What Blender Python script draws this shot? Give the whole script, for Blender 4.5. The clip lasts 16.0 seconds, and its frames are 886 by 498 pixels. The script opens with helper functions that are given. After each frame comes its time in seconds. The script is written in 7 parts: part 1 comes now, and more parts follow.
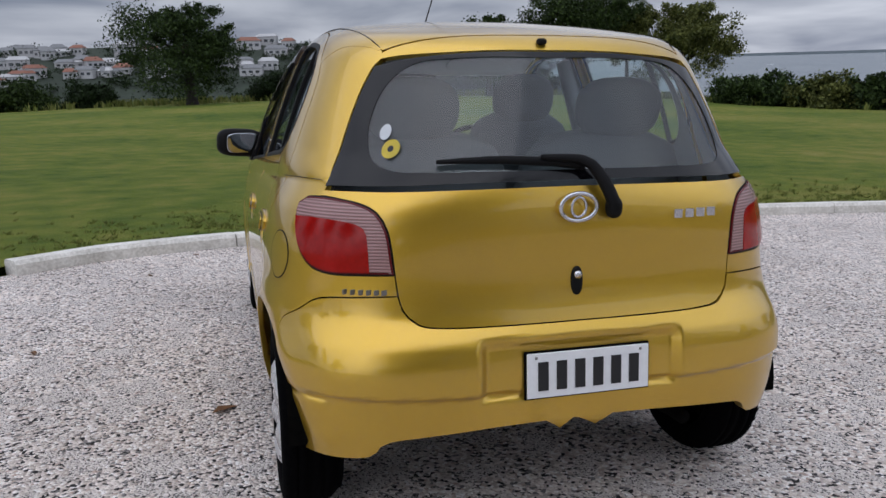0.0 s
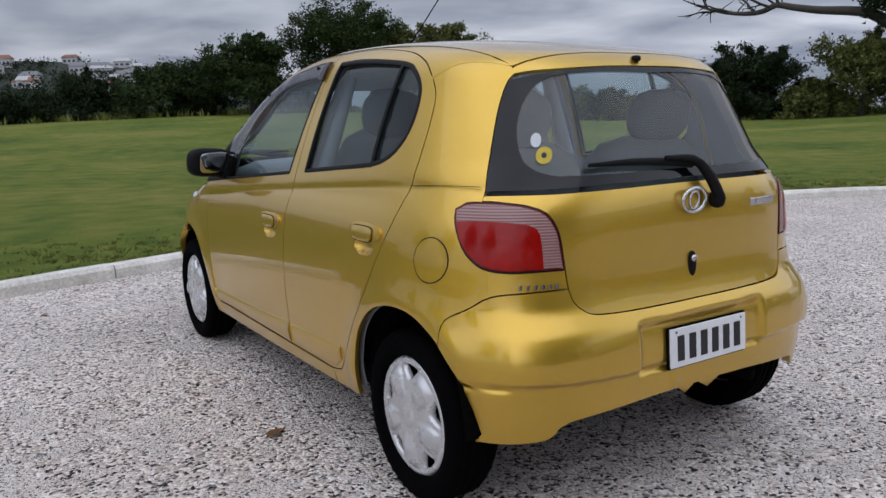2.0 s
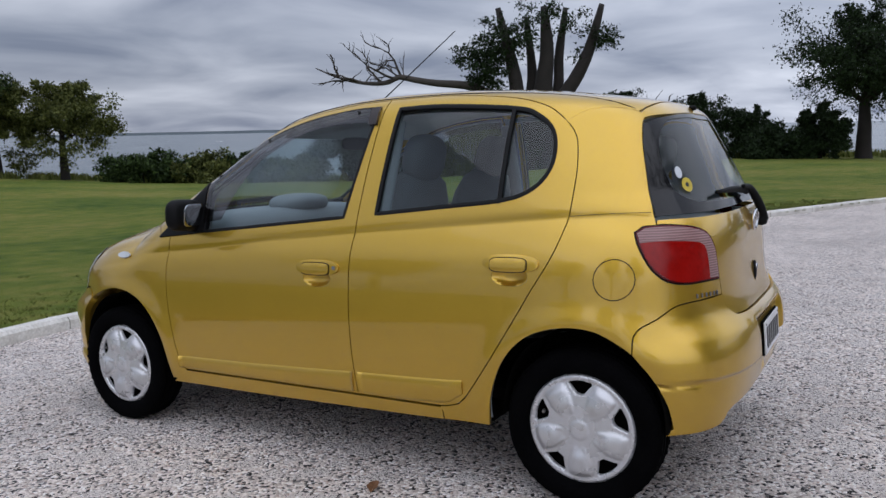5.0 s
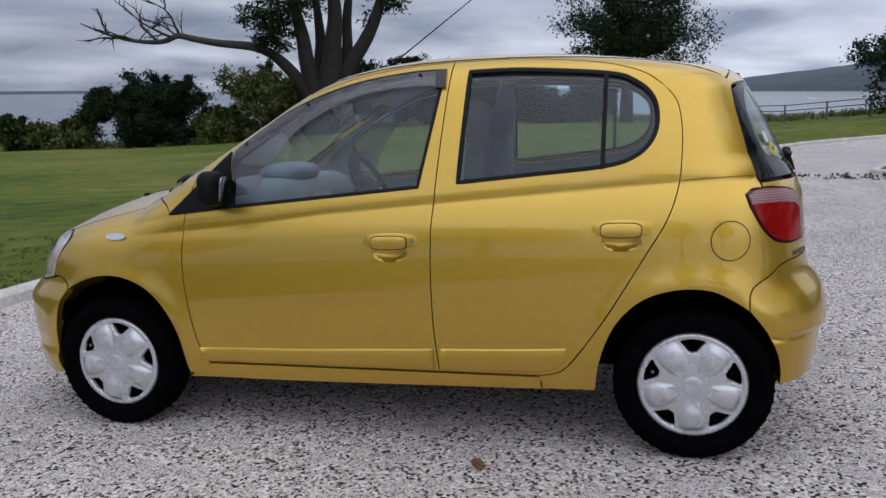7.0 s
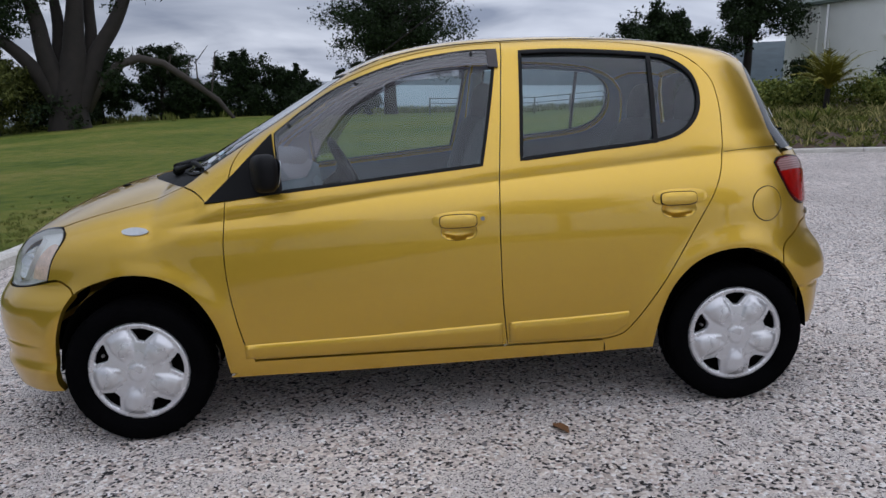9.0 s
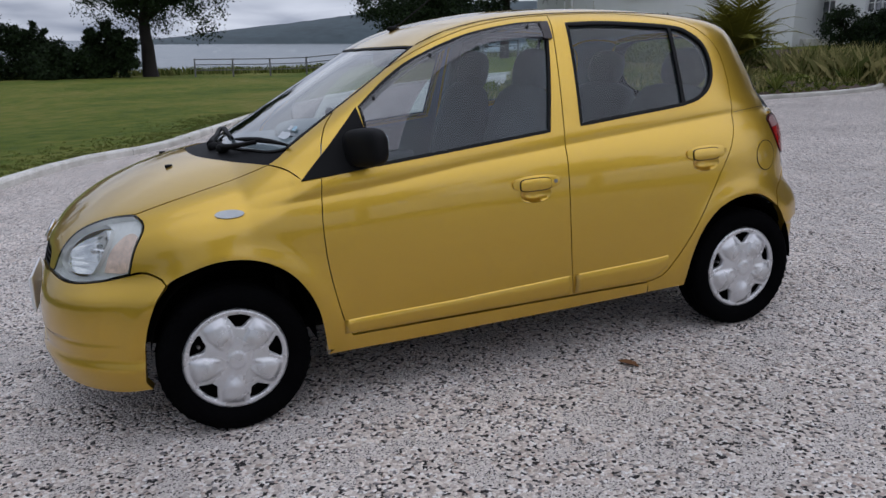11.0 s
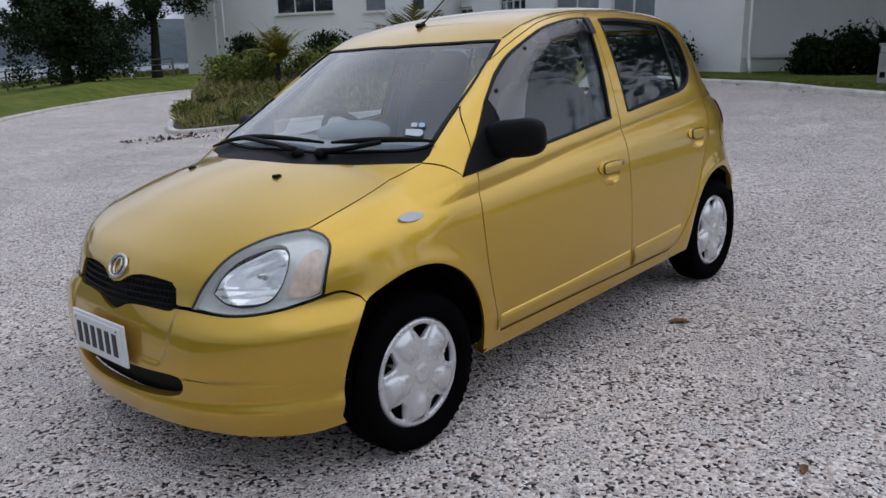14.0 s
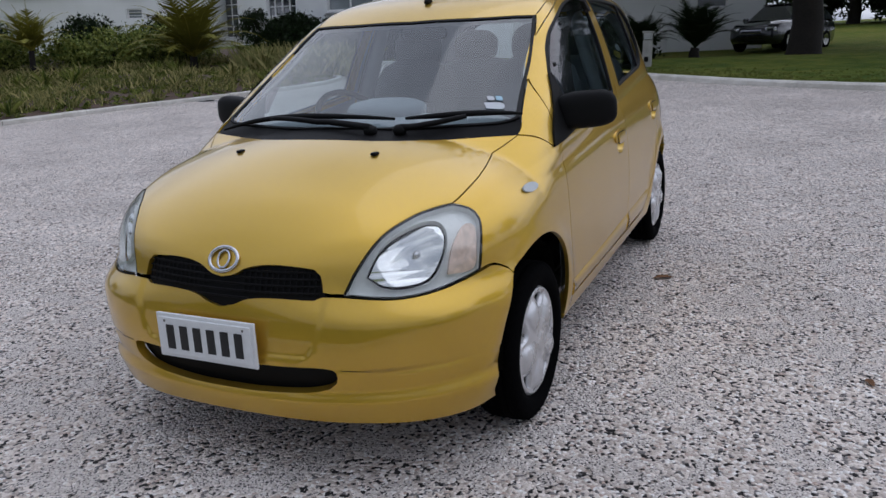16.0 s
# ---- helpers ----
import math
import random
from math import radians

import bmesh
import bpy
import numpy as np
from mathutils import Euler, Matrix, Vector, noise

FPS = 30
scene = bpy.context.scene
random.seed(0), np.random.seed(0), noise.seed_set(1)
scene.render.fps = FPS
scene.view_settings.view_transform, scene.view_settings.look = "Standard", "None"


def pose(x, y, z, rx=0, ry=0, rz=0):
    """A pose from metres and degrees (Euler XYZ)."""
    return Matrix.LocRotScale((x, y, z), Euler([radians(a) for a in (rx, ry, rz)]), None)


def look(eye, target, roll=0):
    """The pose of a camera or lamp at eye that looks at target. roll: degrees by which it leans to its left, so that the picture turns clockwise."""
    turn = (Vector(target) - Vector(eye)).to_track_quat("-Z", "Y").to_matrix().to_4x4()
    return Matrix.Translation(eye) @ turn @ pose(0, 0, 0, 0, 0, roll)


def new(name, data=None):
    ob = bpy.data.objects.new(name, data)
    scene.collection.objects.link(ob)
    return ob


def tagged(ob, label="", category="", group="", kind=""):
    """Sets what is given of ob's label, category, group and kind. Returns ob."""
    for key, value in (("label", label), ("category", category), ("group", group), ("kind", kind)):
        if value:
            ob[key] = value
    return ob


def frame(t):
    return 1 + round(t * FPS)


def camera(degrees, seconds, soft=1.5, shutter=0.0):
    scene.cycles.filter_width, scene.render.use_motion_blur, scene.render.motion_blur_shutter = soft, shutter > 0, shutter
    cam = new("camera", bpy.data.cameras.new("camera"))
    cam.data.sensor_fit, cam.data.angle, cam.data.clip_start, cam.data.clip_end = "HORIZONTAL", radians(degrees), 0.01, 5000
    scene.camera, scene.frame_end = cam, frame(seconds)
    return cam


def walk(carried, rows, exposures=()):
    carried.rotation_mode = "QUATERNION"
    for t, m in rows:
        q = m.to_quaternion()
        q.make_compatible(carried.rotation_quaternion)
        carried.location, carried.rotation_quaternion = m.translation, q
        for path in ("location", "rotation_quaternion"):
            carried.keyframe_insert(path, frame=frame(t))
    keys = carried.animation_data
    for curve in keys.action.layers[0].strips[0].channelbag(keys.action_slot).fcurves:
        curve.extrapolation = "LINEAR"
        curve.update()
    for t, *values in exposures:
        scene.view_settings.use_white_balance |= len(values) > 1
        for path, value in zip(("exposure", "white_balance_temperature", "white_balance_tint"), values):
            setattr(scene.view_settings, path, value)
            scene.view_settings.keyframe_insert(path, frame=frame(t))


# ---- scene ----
# ---- camera and walk; SLOPE is the tilt of the drive, whose origin lies under the car ----
SLOPE = pose(0, 0, 0, -2.117, 1.972, 0)
cam = camera(58.7, 16.0)
PATH = [
    (0, (-0.864, -3.532, 1.416), (-0.364, -1.652, 0.949), -1.7),
    (0.5, (-1.171, -3.523, 1.419), (-0.54, -1.681, 0.962), -1.6),
    (1, (-1.43, -3.462, 1.434), (-0.665, -1.671, 0.977), -2.3),
    (1.5, (-1.714, -3.363, 1.401), (-0.802, -1.637, 0.967), -1.8),
    (2, (-1.96, -3.232, 1.442), (-0.908, -1.59, 0.999), -1.9),
    (2.5, (-2.254, -3.089, 1.456), (-1.067, -1.539, 1.021), -1.6),
    (3, (-2.431, -2.933, 1.461), (-1.135, -1.469, 1.037), -1.9),
    (3.5, (-2.623, -2.692, 1.444), (-1.207, -1.341, 1.033), -1.6),
    (4, (-2.839, -2.488, 1.45), (-1.315, -1.255, 1.053), -1.5),
    (4.2, (-2.949, -2.422, 1.392), (-1.384, -1.23, 1.033), -1.2),
    (6.3, (-3.535, -1.32, 1.452), (-1.679, -0.688, 1.057), -1.1),
    (6.5, (-3.564, -1.198, 1.45), (-1.693, -0.615, 1.051), -0.7),
    (7, (-3.611, -0.946, 1.427), (-1.71, -0.477, 1.02), -0.5),
    (7.5, (-3.68, -0.637, 1.407), (-1.745, -0.33, 1.008), 0.3),
    (8, (-3.736, -0.397, 1.398), (-1.784, -0.221, 0.998), 0.1),
    (8.5, (-3.74, -0.078, 1.398), (-1.783, -0.066, 0.985), 0.3),
    (9, (-3.756, 0.235, 1.38), (-1.807, 0.095, 0.953), -0.1),
    (9.2, (-3.643, 0.334, 1.376), (-1.701, 0.134, 0.941), 0.0),
    (11.3, (-3.615, 1.649, 1.437), (-1.847, 0.874, 0.917), 0.2),
    (11.5, (-3.494, 1.742, 1.405), (-1.742, 0.925, 0.891), 0.5),
    (12, (-3.31, 2.063, 1.396), (-1.634, 1.111, 0.86), 0.4),
    (12.5, (-3.18, 2.283, 1.377), (-1.563, 1.24, 0.831), -0.3),
    (13, (-3.005, 2.498, 1.365), (-1.459, 1.345, 0.835), -0.7),
    (13.5, (-2.816, 2.758, 1.352), (-1.379, 1.456, 0.864), -0.8),
    (14, (-2.589, 3.019, 1.35), (-1.274, 1.593, 0.861), -0.8),
    (14.5, (-2.345, 3.189, 1.313), (-1.148, 1.672, 0.797), -1.7),
    (15, (-2.08, 3.379, 1.324), (-1.013, 1.755, 0.848), -1.5),
    (15.5, (-1.854, 3.59, 1.303), (-0.911, 1.891, 0.828), -1.4),
    (16, (-1.596, 3.709, 1.309), (-0.784, 1.957, 0.787), -0.6),
]
walk(cam, [(t, look(eye, target, roll)) for t, eye, target, roll in PATH],
     [(0, .22, 6130, 14), (3.5, .18, 6060, 14), (7, .05, 5980, 14), (9, .02, 6000, 14), (11.5, -.14, 6000, 14), (13, -.10, 6000, 14), (16, -.07, 5960, 14)])

# ---- world, sun and exposure ----
world = bpy.data.worlds.new("overcast")
scene.world = world
world.use_nodes = True
wn, wl = world.node_tree.nodes, world.node_tree.links
wn.clear()
w_out, w_bg = wn.new("ShaderNodeOutputWorld"), wn.new("ShaderNodeBackground")
w_sky = wn.new("ShaderNodeTexSky")
w_sky.sky_type, w_sky.sun_disc, w_sky.sun_elevation, w_sky.sun_rotation = "NISHITA", False, radians(52), radians(200)
w_sky.altitude, w_sky.dust_density = 30, 3.0
w_co, w_sep = wn.new("ShaderNodeTexCoord"), wn.new("ShaderNodeSeparateXYZ")
wl.new(w_co.outputs["Generated"], w_sep.inputs[0])
# cloud deck: the direction cast on a flat ceiling, so that clouds grow thin bands towards the horizon
w_h = wn.new("ShaderNodeMath"); w_h.operation = "MAXIMUM"; w_h.inputs[1].default_value = 0.0
wl.new(w_sep.outputs[2], w_h.inputs[0])
w_up = wn.new("ShaderNodeMath"); w_up.operation = "ADD"; w_up.inputs[1].default_value = 0.16
wl.new(w_h.outputs[0], w_up.inputs[0])
w_div = wn.new("ShaderNodeVectorMath"); w_div.operation = "DIVIDE"
w_cmb = wn.new("ShaderNodeCombineXYZ")
wl.new(w_up.outputs[0], w_cmb.inputs[0]); wl.new(w_up.outputs[0], w_cmb.inputs[1]); w_cmb.inputs[2].default_value = 1.0
wl.new(w_co.outputs["Generated"], w_div.inputs[0]); wl.new(w_cmb.outputs[0], w_div.inputs[1])
w_n1 = wn.new("ShaderNodeTexNoise")
w_n1.inputs["Scale"].default_value, w_n1.inputs["Detail"].default_value, w_n1.inputs["Roughness"].default_value = 1.1, 6.0, 0.46
w_n1.inputs["Distortion"].default_value = 0.35
wl.new(w_div.outputs[0], w_n1.inputs["Vector"])
w_ramp = wn.new("ShaderNodeValToRGB")
w_ramp.color_ramp.elements[0].position, w_ramp.color_ramp.elements[1].position = 0.30, 0.72
w_ramp.color_ramp.elements[0].color, w_ramp.color_ramp.elements[1].color = (0.27, 0.305, 0.38, 1), (0.82, 0.85, 0.89, 1)
wl.new(w_n1.outputs["Fac"], w_ramp.inputs["Fac"])
# overcast skies grow brighter towards the zenith
w_zen = wn.new("ShaderNodeMapRange")
w_zen.inputs["From Min"].default_value, w_zen.inputs["From Max"].default_value = 0.12, 0.9
w_zen.inputs["To Min"].default_value, w_zen.inputs["To Max"].default_value = 1.0, 1.5
wl.new(w_h.outputs[0], w_zen.inputs["Value"])
# the deck is heavier ahead of the car (towards +y) and thinner behind it
w_ns = wn.new("ShaderNodeMapRange")
w_ns.inputs["From Min"].default_value, w_ns.inputs["From Max"].default_value = 1.0, -0.2
w_ns.inputs["To Min"].default_value, w_ns.inputs["To Max"].default_value = 0.64, 1.10
wl.new(w_sep.outputs[1], w_ns.inputs["Value"])
w_lit = wn.new("ShaderNodeMath"); w_lit.operation = "MULTIPLY"
wl.new(w_zen.outputs["Result"], w_lit.inputs[0]); wl.new(w_ns.outputs["Result"], w_lit.inputs[1])
w_cl = wn.new("ShaderNodeVectorMath"); w_cl.operation = "SCALE"
wl.new(w_ramp.outputs["Color"], w_cl.inputs[0]); wl.new(w_lit.outputs[0], w_cl.inputs["Scale"])
w_sc = wn.new("ShaderNodeVectorMath"); w_sc.operation = "SCALE"; w_sc.inputs["Scale"].default_value = 0.07
wl.new(w_sky.outputs[0], w_sc.inputs[0])
w_mix = wn.new("ShaderNodeMix"); w_mix.data_type = "RGBA"; w_mix.inputs[0].default_value = 0.88
wl.new(w_sc.outputs[0], w_mix.inputs[6]); wl.new(w_cl.outputs[0], w_mix.inputs[7])
wl.new(w_mix.outputs[2], w_bg.inputs["Color"])
w_bg.inputs["Strength"].default_value = 1.0
wl.new(w_bg.outputs[0], w_out.inputs[0])
sun_data = bpy.data.lights.new("sun", "SUN")
sun_data.energy, sun_data.angle, sun_data.color = 0.95, radians(100), (1.0, 0.985, 0.97)
sun = new("sun", sun_data)
sun.matrix_world = look((-14, -9, 25), (0, 0, 0))

# ---- materials ----
def nodes_of(name):
    m = bpy.data.materials.new(name)
    m.use_nodes = True
    n, l = m.node_tree.nodes, m.node_tree.links
    return m, n, l, n["Principled BSDF"]


def surface(name, colour, rough=0.6, metal=0.0, var=0.12, scale=4.0, fine=60.0, bump=0.0, coat=0.0, tint=None, spec=0.5, bump_scale=None):
    """A plain surface with variation at two scales and a little relief."""
    m, n, l, b = nodes_of(name)
    co = n.new("ShaderNodeTexCoord")
    big, small = n.new("ShaderNodeTexNoise"), n.new("ShaderNodeTexNoise")
    big.inputs["Scale"].default_value, big.inputs["Detail"].default_value = scale, 4
    small.inputs["Scale"].default_value, small.inputs["Detail"].default_value = fine, 3
    l.new(co.outputs["Object"], big.inputs["Vector"]); l.new(co.outputs["Object"], small.inputs["Vector"])
    mx = n.new("ShaderNodeMath"); mx.operation = "MULTIPLY_ADD"; mx.inputs[1].default_value = 0.45
    half = n.new("ShaderNodeMath"); half.operation = "MULTIPLY"; half.inputs[1].default_value = 0.55
    l.new(big.outputs["Fac"], half.inputs[0]); l.new(small.outputs["Fac"], mx.inputs[0]); l.new(half.outputs[0], mx.inputs[2])
    ramp = n.new("ShaderNodeValToRGB")
    lo = tint or tuple(c * (1 - var) for c in colour)
    hi = tuple(min(1, c * (1 + var)) for c in colour)
    ramp.color_ramp.elements[0].position, ramp.color_ramp.elements[1].position = 0.33, 0.67
    ramp.color_ramp.elements[0].color, ramp.color_ramp.elements[1].color = (*lo, 1), (*hi, 1)
    l.new(mx.outputs[0], ramp.inputs["Fac"]); l.new(ramp.outputs["Color"], b.inputs["Base Color"])
    rr = n.new("ShaderNodeMapRange")
    rr.inputs["To Min"].default_value, rr.inputs["To Max"].default_value = max(0.02, rough - 0.08 * (rough > .2)), min(1, rough + 0.08 * (rough > .2))
    l.new(big.outputs["Fac"], rr.inputs["Value"]); l.new(rr.outputs["Result"], b.inputs["Roughness"])
    b.inputs["Metallic"].default_value = metal
    b.inputs["Specular IOR Level"].default_value = spec
    b.inputs["Coat Weight"].default_value, b.inputs["Coat Roughness"].default_value = coat, 0.04
    if bump:
        bp = n.new("ShaderNodeBump"); bp.inputs["Strength"].default_value, bp.inputs["Distance"].default_value = bump, 0.01
        if bump_scale:
            third = n.new("ShaderNodeTexNoise"); third.inputs["Scale"].default_value = bump_scale
            l.new(co.outputs["Object"], third.inputs["Vector"]); l.new(third.outputs["Fac"], bp.inputs["Height"])
        else:
            l.new(small.outputs["Fac"], bp.inputs["Height"])
        l.new(bp.outputs["Normal"], b.inputs["Normal"])
    return m


def gold_paint():
    m, n, l, b = nodes_of("gold_metallic_paint")
    co, v = n.new("ShaderNodeTexCoord"), n.new("ShaderNodeTexVoronoi")
    v.inputs["Scale"].default_value = 1600
    l.new(co.outputs["Object"], v.inputs["Vector"])
    g = n.new("ShaderNodeTexNoise"); g.inputs["Scale"].default_value, g.inputs["Detail"].default_value = 3.0, 5
    l.new(co.outputs["Object"], g.inputs["Vector"])
    sep = n.new("ShaderNodeSeparateColor"); l.new(v.outputs["Color"], sep.inputs[0])
    ramp = n.new("ShaderNodeValToRGB")
    ramp.color_ramp.elements[0].color, ramp.color_ramp.elements[1].color = (0.555, 0.343, 0.028, 1), (0.69, 0.442, 0.052, 1)
    l.new(sep.outputs[0], ramp.inputs["Fac"]); l.new(ramp.outputs["Color"], b.inputs["Base Color"])
    b.inputs["Metallic"].default_value = 0.84
    rr = n.new("ShaderNodeMapRange"); rr.inputs["To Min"].default_value, rr.inputs["To Max"].default_value = 0.31, 0.38
    l.new(g.outputs["Fac"], rr.inputs["Value"]); l.new(rr.outputs["Result"], b.inputs["Roughness"])
    b.inputs["Coat Weight"].default_value, b.inputs["Coat Roughness"].default_value = 1.0, 0.045
    b.inputs["Coat IOR"].default_value = 1.5
    return m


def glass(name, tint, gloss=0.03, strength=1.0):
    """Thin tinted glazing: the view through it, with a mirror sheen that grows towards grazing angles, alike from both sides."""
    m = bpy.data.materials.new(name)
    m.use_nodes = True
    n, l = m.node_tree.nodes, m.node_tree.links
    n.clear()
    out, mix = n.new("ShaderNodeOutputMaterial"), n.new("ShaderNodeMixShader")
    tr, gl, fr = n.new("ShaderNodeBsdfTransparent"), n.new("ShaderNodeBsdfGlossy"), n.new("ShaderNodeLayerWeight")
    tr.inputs["Color"].default_value, gl.inputs["Roughness"].default_value = (*tint, 1), gloss
    p = n.new("ShaderNodeMath"); p.operation = "POWER"; p.inputs[1].default_value = 5.0
    k = n.new("ShaderNodeMath"); k.operation = "MULTIPLY_ADD"; k.inputs[1].default_value, k.inputs[2].default_value = 0.9 * strength, 0.08 * strength
    k.use_clamp = True
    l.new(fr.outputs["Facing"], p.inputs[0]); l.new(p.outputs[0], k.inputs[0]); l.new(k.outputs[0], mix.inputs[0])
    l.new(tr.outputs[0], mix.inputs[1]); l.new(gl.outputs[0], mix.inputs[2]); l.new(mix.outputs[0], out.inputs[0])
    return m


def gravel_look():
    m, n, l, b = nodes_of("crushed_shell_gravel")
    co = n.new("ShaderNodeTexCoord")
    v, v2, g, g2 = n.new("ShaderNodeTexVoronoi"), n.new("ShaderNodeTexVoronoi"), n.new("ShaderNodeTexNoise"), n.new("ShaderNodeTexNoise")
    warp = n.new("ShaderNodeTexNoise"); warp.inputs["Scale"].default_value = 55
    l.new(co.outputs["Object"], warp.inputs["Vector"])
    wv = n.new("ShaderNodeVectorMath"); wv.operation = "MULTIPLY_ADD"; wv.inputs[1].default_value = (0.012, 0.012, 0.012)
    l.new(warp.outputs["Color"], wv.inputs[0]); l.new(co.outputs["Object"], wv.inputs[2])
    v.inputs["Scale"].default_value, v2.inputs["Scale"].default_value = 80, 170
    g.inputs["Scale"].default_value, g.inputs["Detail"].default_value = 0.9, 6
    g2.inputs["Scale"].default_value, g2.inputs["Detail"].default_value = 7, 5
    for t in (v, v2): l.new(wv.outputs[0], t.inputs["Vector"])
    for t in (g, g2): l.new(co.outputs["Object"], t.inputs["Vector"])
    s1 = n.new("ShaderNodeSeparateColor"); l.new(v.outputs["Color"], s1.inputs[0])
    r1 = n.new("ShaderNodeValToRGB"); r1.color_ramp.interpolation = "CONSTANT"
    e = r1.color_ramp.elements
    e[0].position, e[0].color = 0.0, (0.028, 0.026, 0.026, 1)
    e[1].position, e[1].color = 0.14, (0.21, 0.195, 0.19, 1)
    for pos, c in ((0.22, (0.52, 0.45, 0.40)), (0.42, (0.67, 0.59, 0.535)), (0.64, (0.82, 0.74, 0.68)), (0.86, (0.90, 0.86, 0.825)), (0.96, (0.52, 0.41, 0.35))):
        k = e.new(pos); k.color = (*c, 1)
    l.new(s1.outputs[0], r1.inputs["Fac"])
    s2 = n.new("ShaderNodeSeparateColor"); l.new(v2.outputs["Color"], s2.inputs[0])
    r2 = n.new("ShaderNodeValToRGB"); r2.color_ramp.interpolation = "CONSTANT"
    f = r2.color_ramp.elements
    f[0].position, f[0].color = 0.0, (0.06, 0.056, 0.056, 1)
    f[1].position, f[1].color = 0.16, (0.58, 0.52, 0.48, 1)
    k = f.new(0.6); k.color = (0.76, 0.70, 0.655, 1)
    l.new(s2.outputs[1], r2.inputs["Fac"])
    mx = n.new("ShaderNodeMix"); mx.data_type = "RGBA"
    gt = n.new("ShaderNodeMath"); gt.operation = "GREATER_THAN"; gt.inputs[1].default_value = 0.55
    l.new(g2.outputs["Fac"], gt.inputs[0]); l.new(gt.outputs[0], mx.inputs[0])
    l.new(r1.outputs["Color"], mx.inputs[6]); l.new(r2.outputs["Color"], mx.inputs[7])
    # broad tracks and damp patches
    big = n.new("ShaderNodeMapRange"); big.inputs["From Min"].default_value, big.inputs["From Max"].default_value = 0.3, 0.7
    big.inputs["To Min"].default_value, big.inputs["To Max"].default_value = 0.86, 1.12
    l.new(g.outputs["Fac"], big.inputs["Value"])
    sc = n.new("ShaderNodeVectorMath"); sc.operation = "SCALE"
    l.new(mx.outputs[2], sc.inputs[0]); l.new(big.outputs["Result"], sc.inputs["Scale"])
    l.new(sc.outputs[0], b.inputs["Base Color"])
    b.inputs["Roughness"].default_value = 0.85
    b.inputs["Specular IOR Level"].default_value = 0.25
    bp = n.new("ShaderNodeBump"); bp.inputs["Strength"].default_value, bp.inputs["Distance"].default_value = 1.0, 0.012
    inv = n.new("ShaderNodeMath"); inv.operation = "SUBTRACT"; inv.inputs[0].default_value = 1.0
    l.new(v.outputs["Distance"], inv.inputs[1]); l.new(inv.outputs[0], bp.inputs["Height"]); l.new(bp.outputs["Normal"], b.inputs["Normal"])
    return m


def grass_look():
    m, n, l, b = nodes_of("mown_grass")
    co = n.new("ShaderNodeTexCoord")
    a, c, d = n.new("ShaderNodeTexNoise"), n.new("ShaderNodeTexNoise"), n.new("ShaderNodeTexNoise")
    for t, s, k in ((a, 0.16, 6), (c, 2.2, 6), (d, 70, 3)):
        t.inputs["Scale"].default_value, t.inputs["Detail"].default_value = s, k
        l.new(co.outputs["Object"], t.inputs["Vector"])
    r = n.new("ShaderNodeValToRGB")
    e = r.color_ramp.elements
    e[0].position, e[0].color = 0.36, (0.054, 0.098, 0.011, 1)
    e[1].position, e[1].color = 0.66, (0.225, 0.205, 0.050, 1)
    k = e.new(0.5); k.color = (0.128, 0.158, 0.022, 1)
    s1 = n.new("ShaderNodeMath"); s1.operation = "MULTIPLY_ADD"; s1.inputs[1].default_value = 0.55
    s2 = n.new("ShaderNodeMath"); s2.operation = "MULTIPLY"; s2.inputs[1].default_value = 0.45
    l.new(c.outputs["Fac"], s2.inputs[0]); l.new(a.outputs["Fac"], s1.inputs[0]); l.new(s2.outputs[0], s1.inputs[2])
    l.new(s1.outputs[0], r.inputs["Fac"])
    fd = n.new("ShaderNodeMapRange"); fd.inputs["To Min"].default_value, fd.inputs["To Max"].default_value = 0.45, 1.5
    l.new(d.outputs["Fac"], fd.inputs["Value"])
    sc = n.new("ShaderNodeVectorMath"); sc.operation = "SCALE"
    l.new(r.outputs["Color"], sc.inputs[0]); l.new(fd.outputs["Result"], sc.inputs["Scale"]); l.new(sc.outputs[0], b.inputs["Base Color"])
    b.inputs["Roughness"].default_value, b.inputs["Specular IOR Level"].default_value = 0.9, 0.15
    bp = n.new("ShaderNodeBump"); bp.inputs["Strength"].default_value, bp.inputs["Distance"].default_value = 0.9, 0.04
    l.new(d.outputs["Fac"], bp.inputs["Height"]); l.new(bp.outputs["Normal"], b.inputs["Normal"])
    return m


def leaf_look(name, dark, light):
    m, n, l, b = nodes_of(name)
    ge, r = n.new("ShaderNodeNewGeometry"), n.new("ShaderNodeValToRGB")
    r.color_ramp.elements[0].color, r.color_ramp.elements[1].color = (*dark, 1), (*light, 1)
    l.new(ge.outputs["Random Per Island"], r.inputs["Fac"]); l.new(r.outputs["Color"], b.inputs["Base Color"])
    b.inputs["Roughness"].default_value, b.inputs["Specular IOR Level"].default_value = 0.65, 0.12
    return m


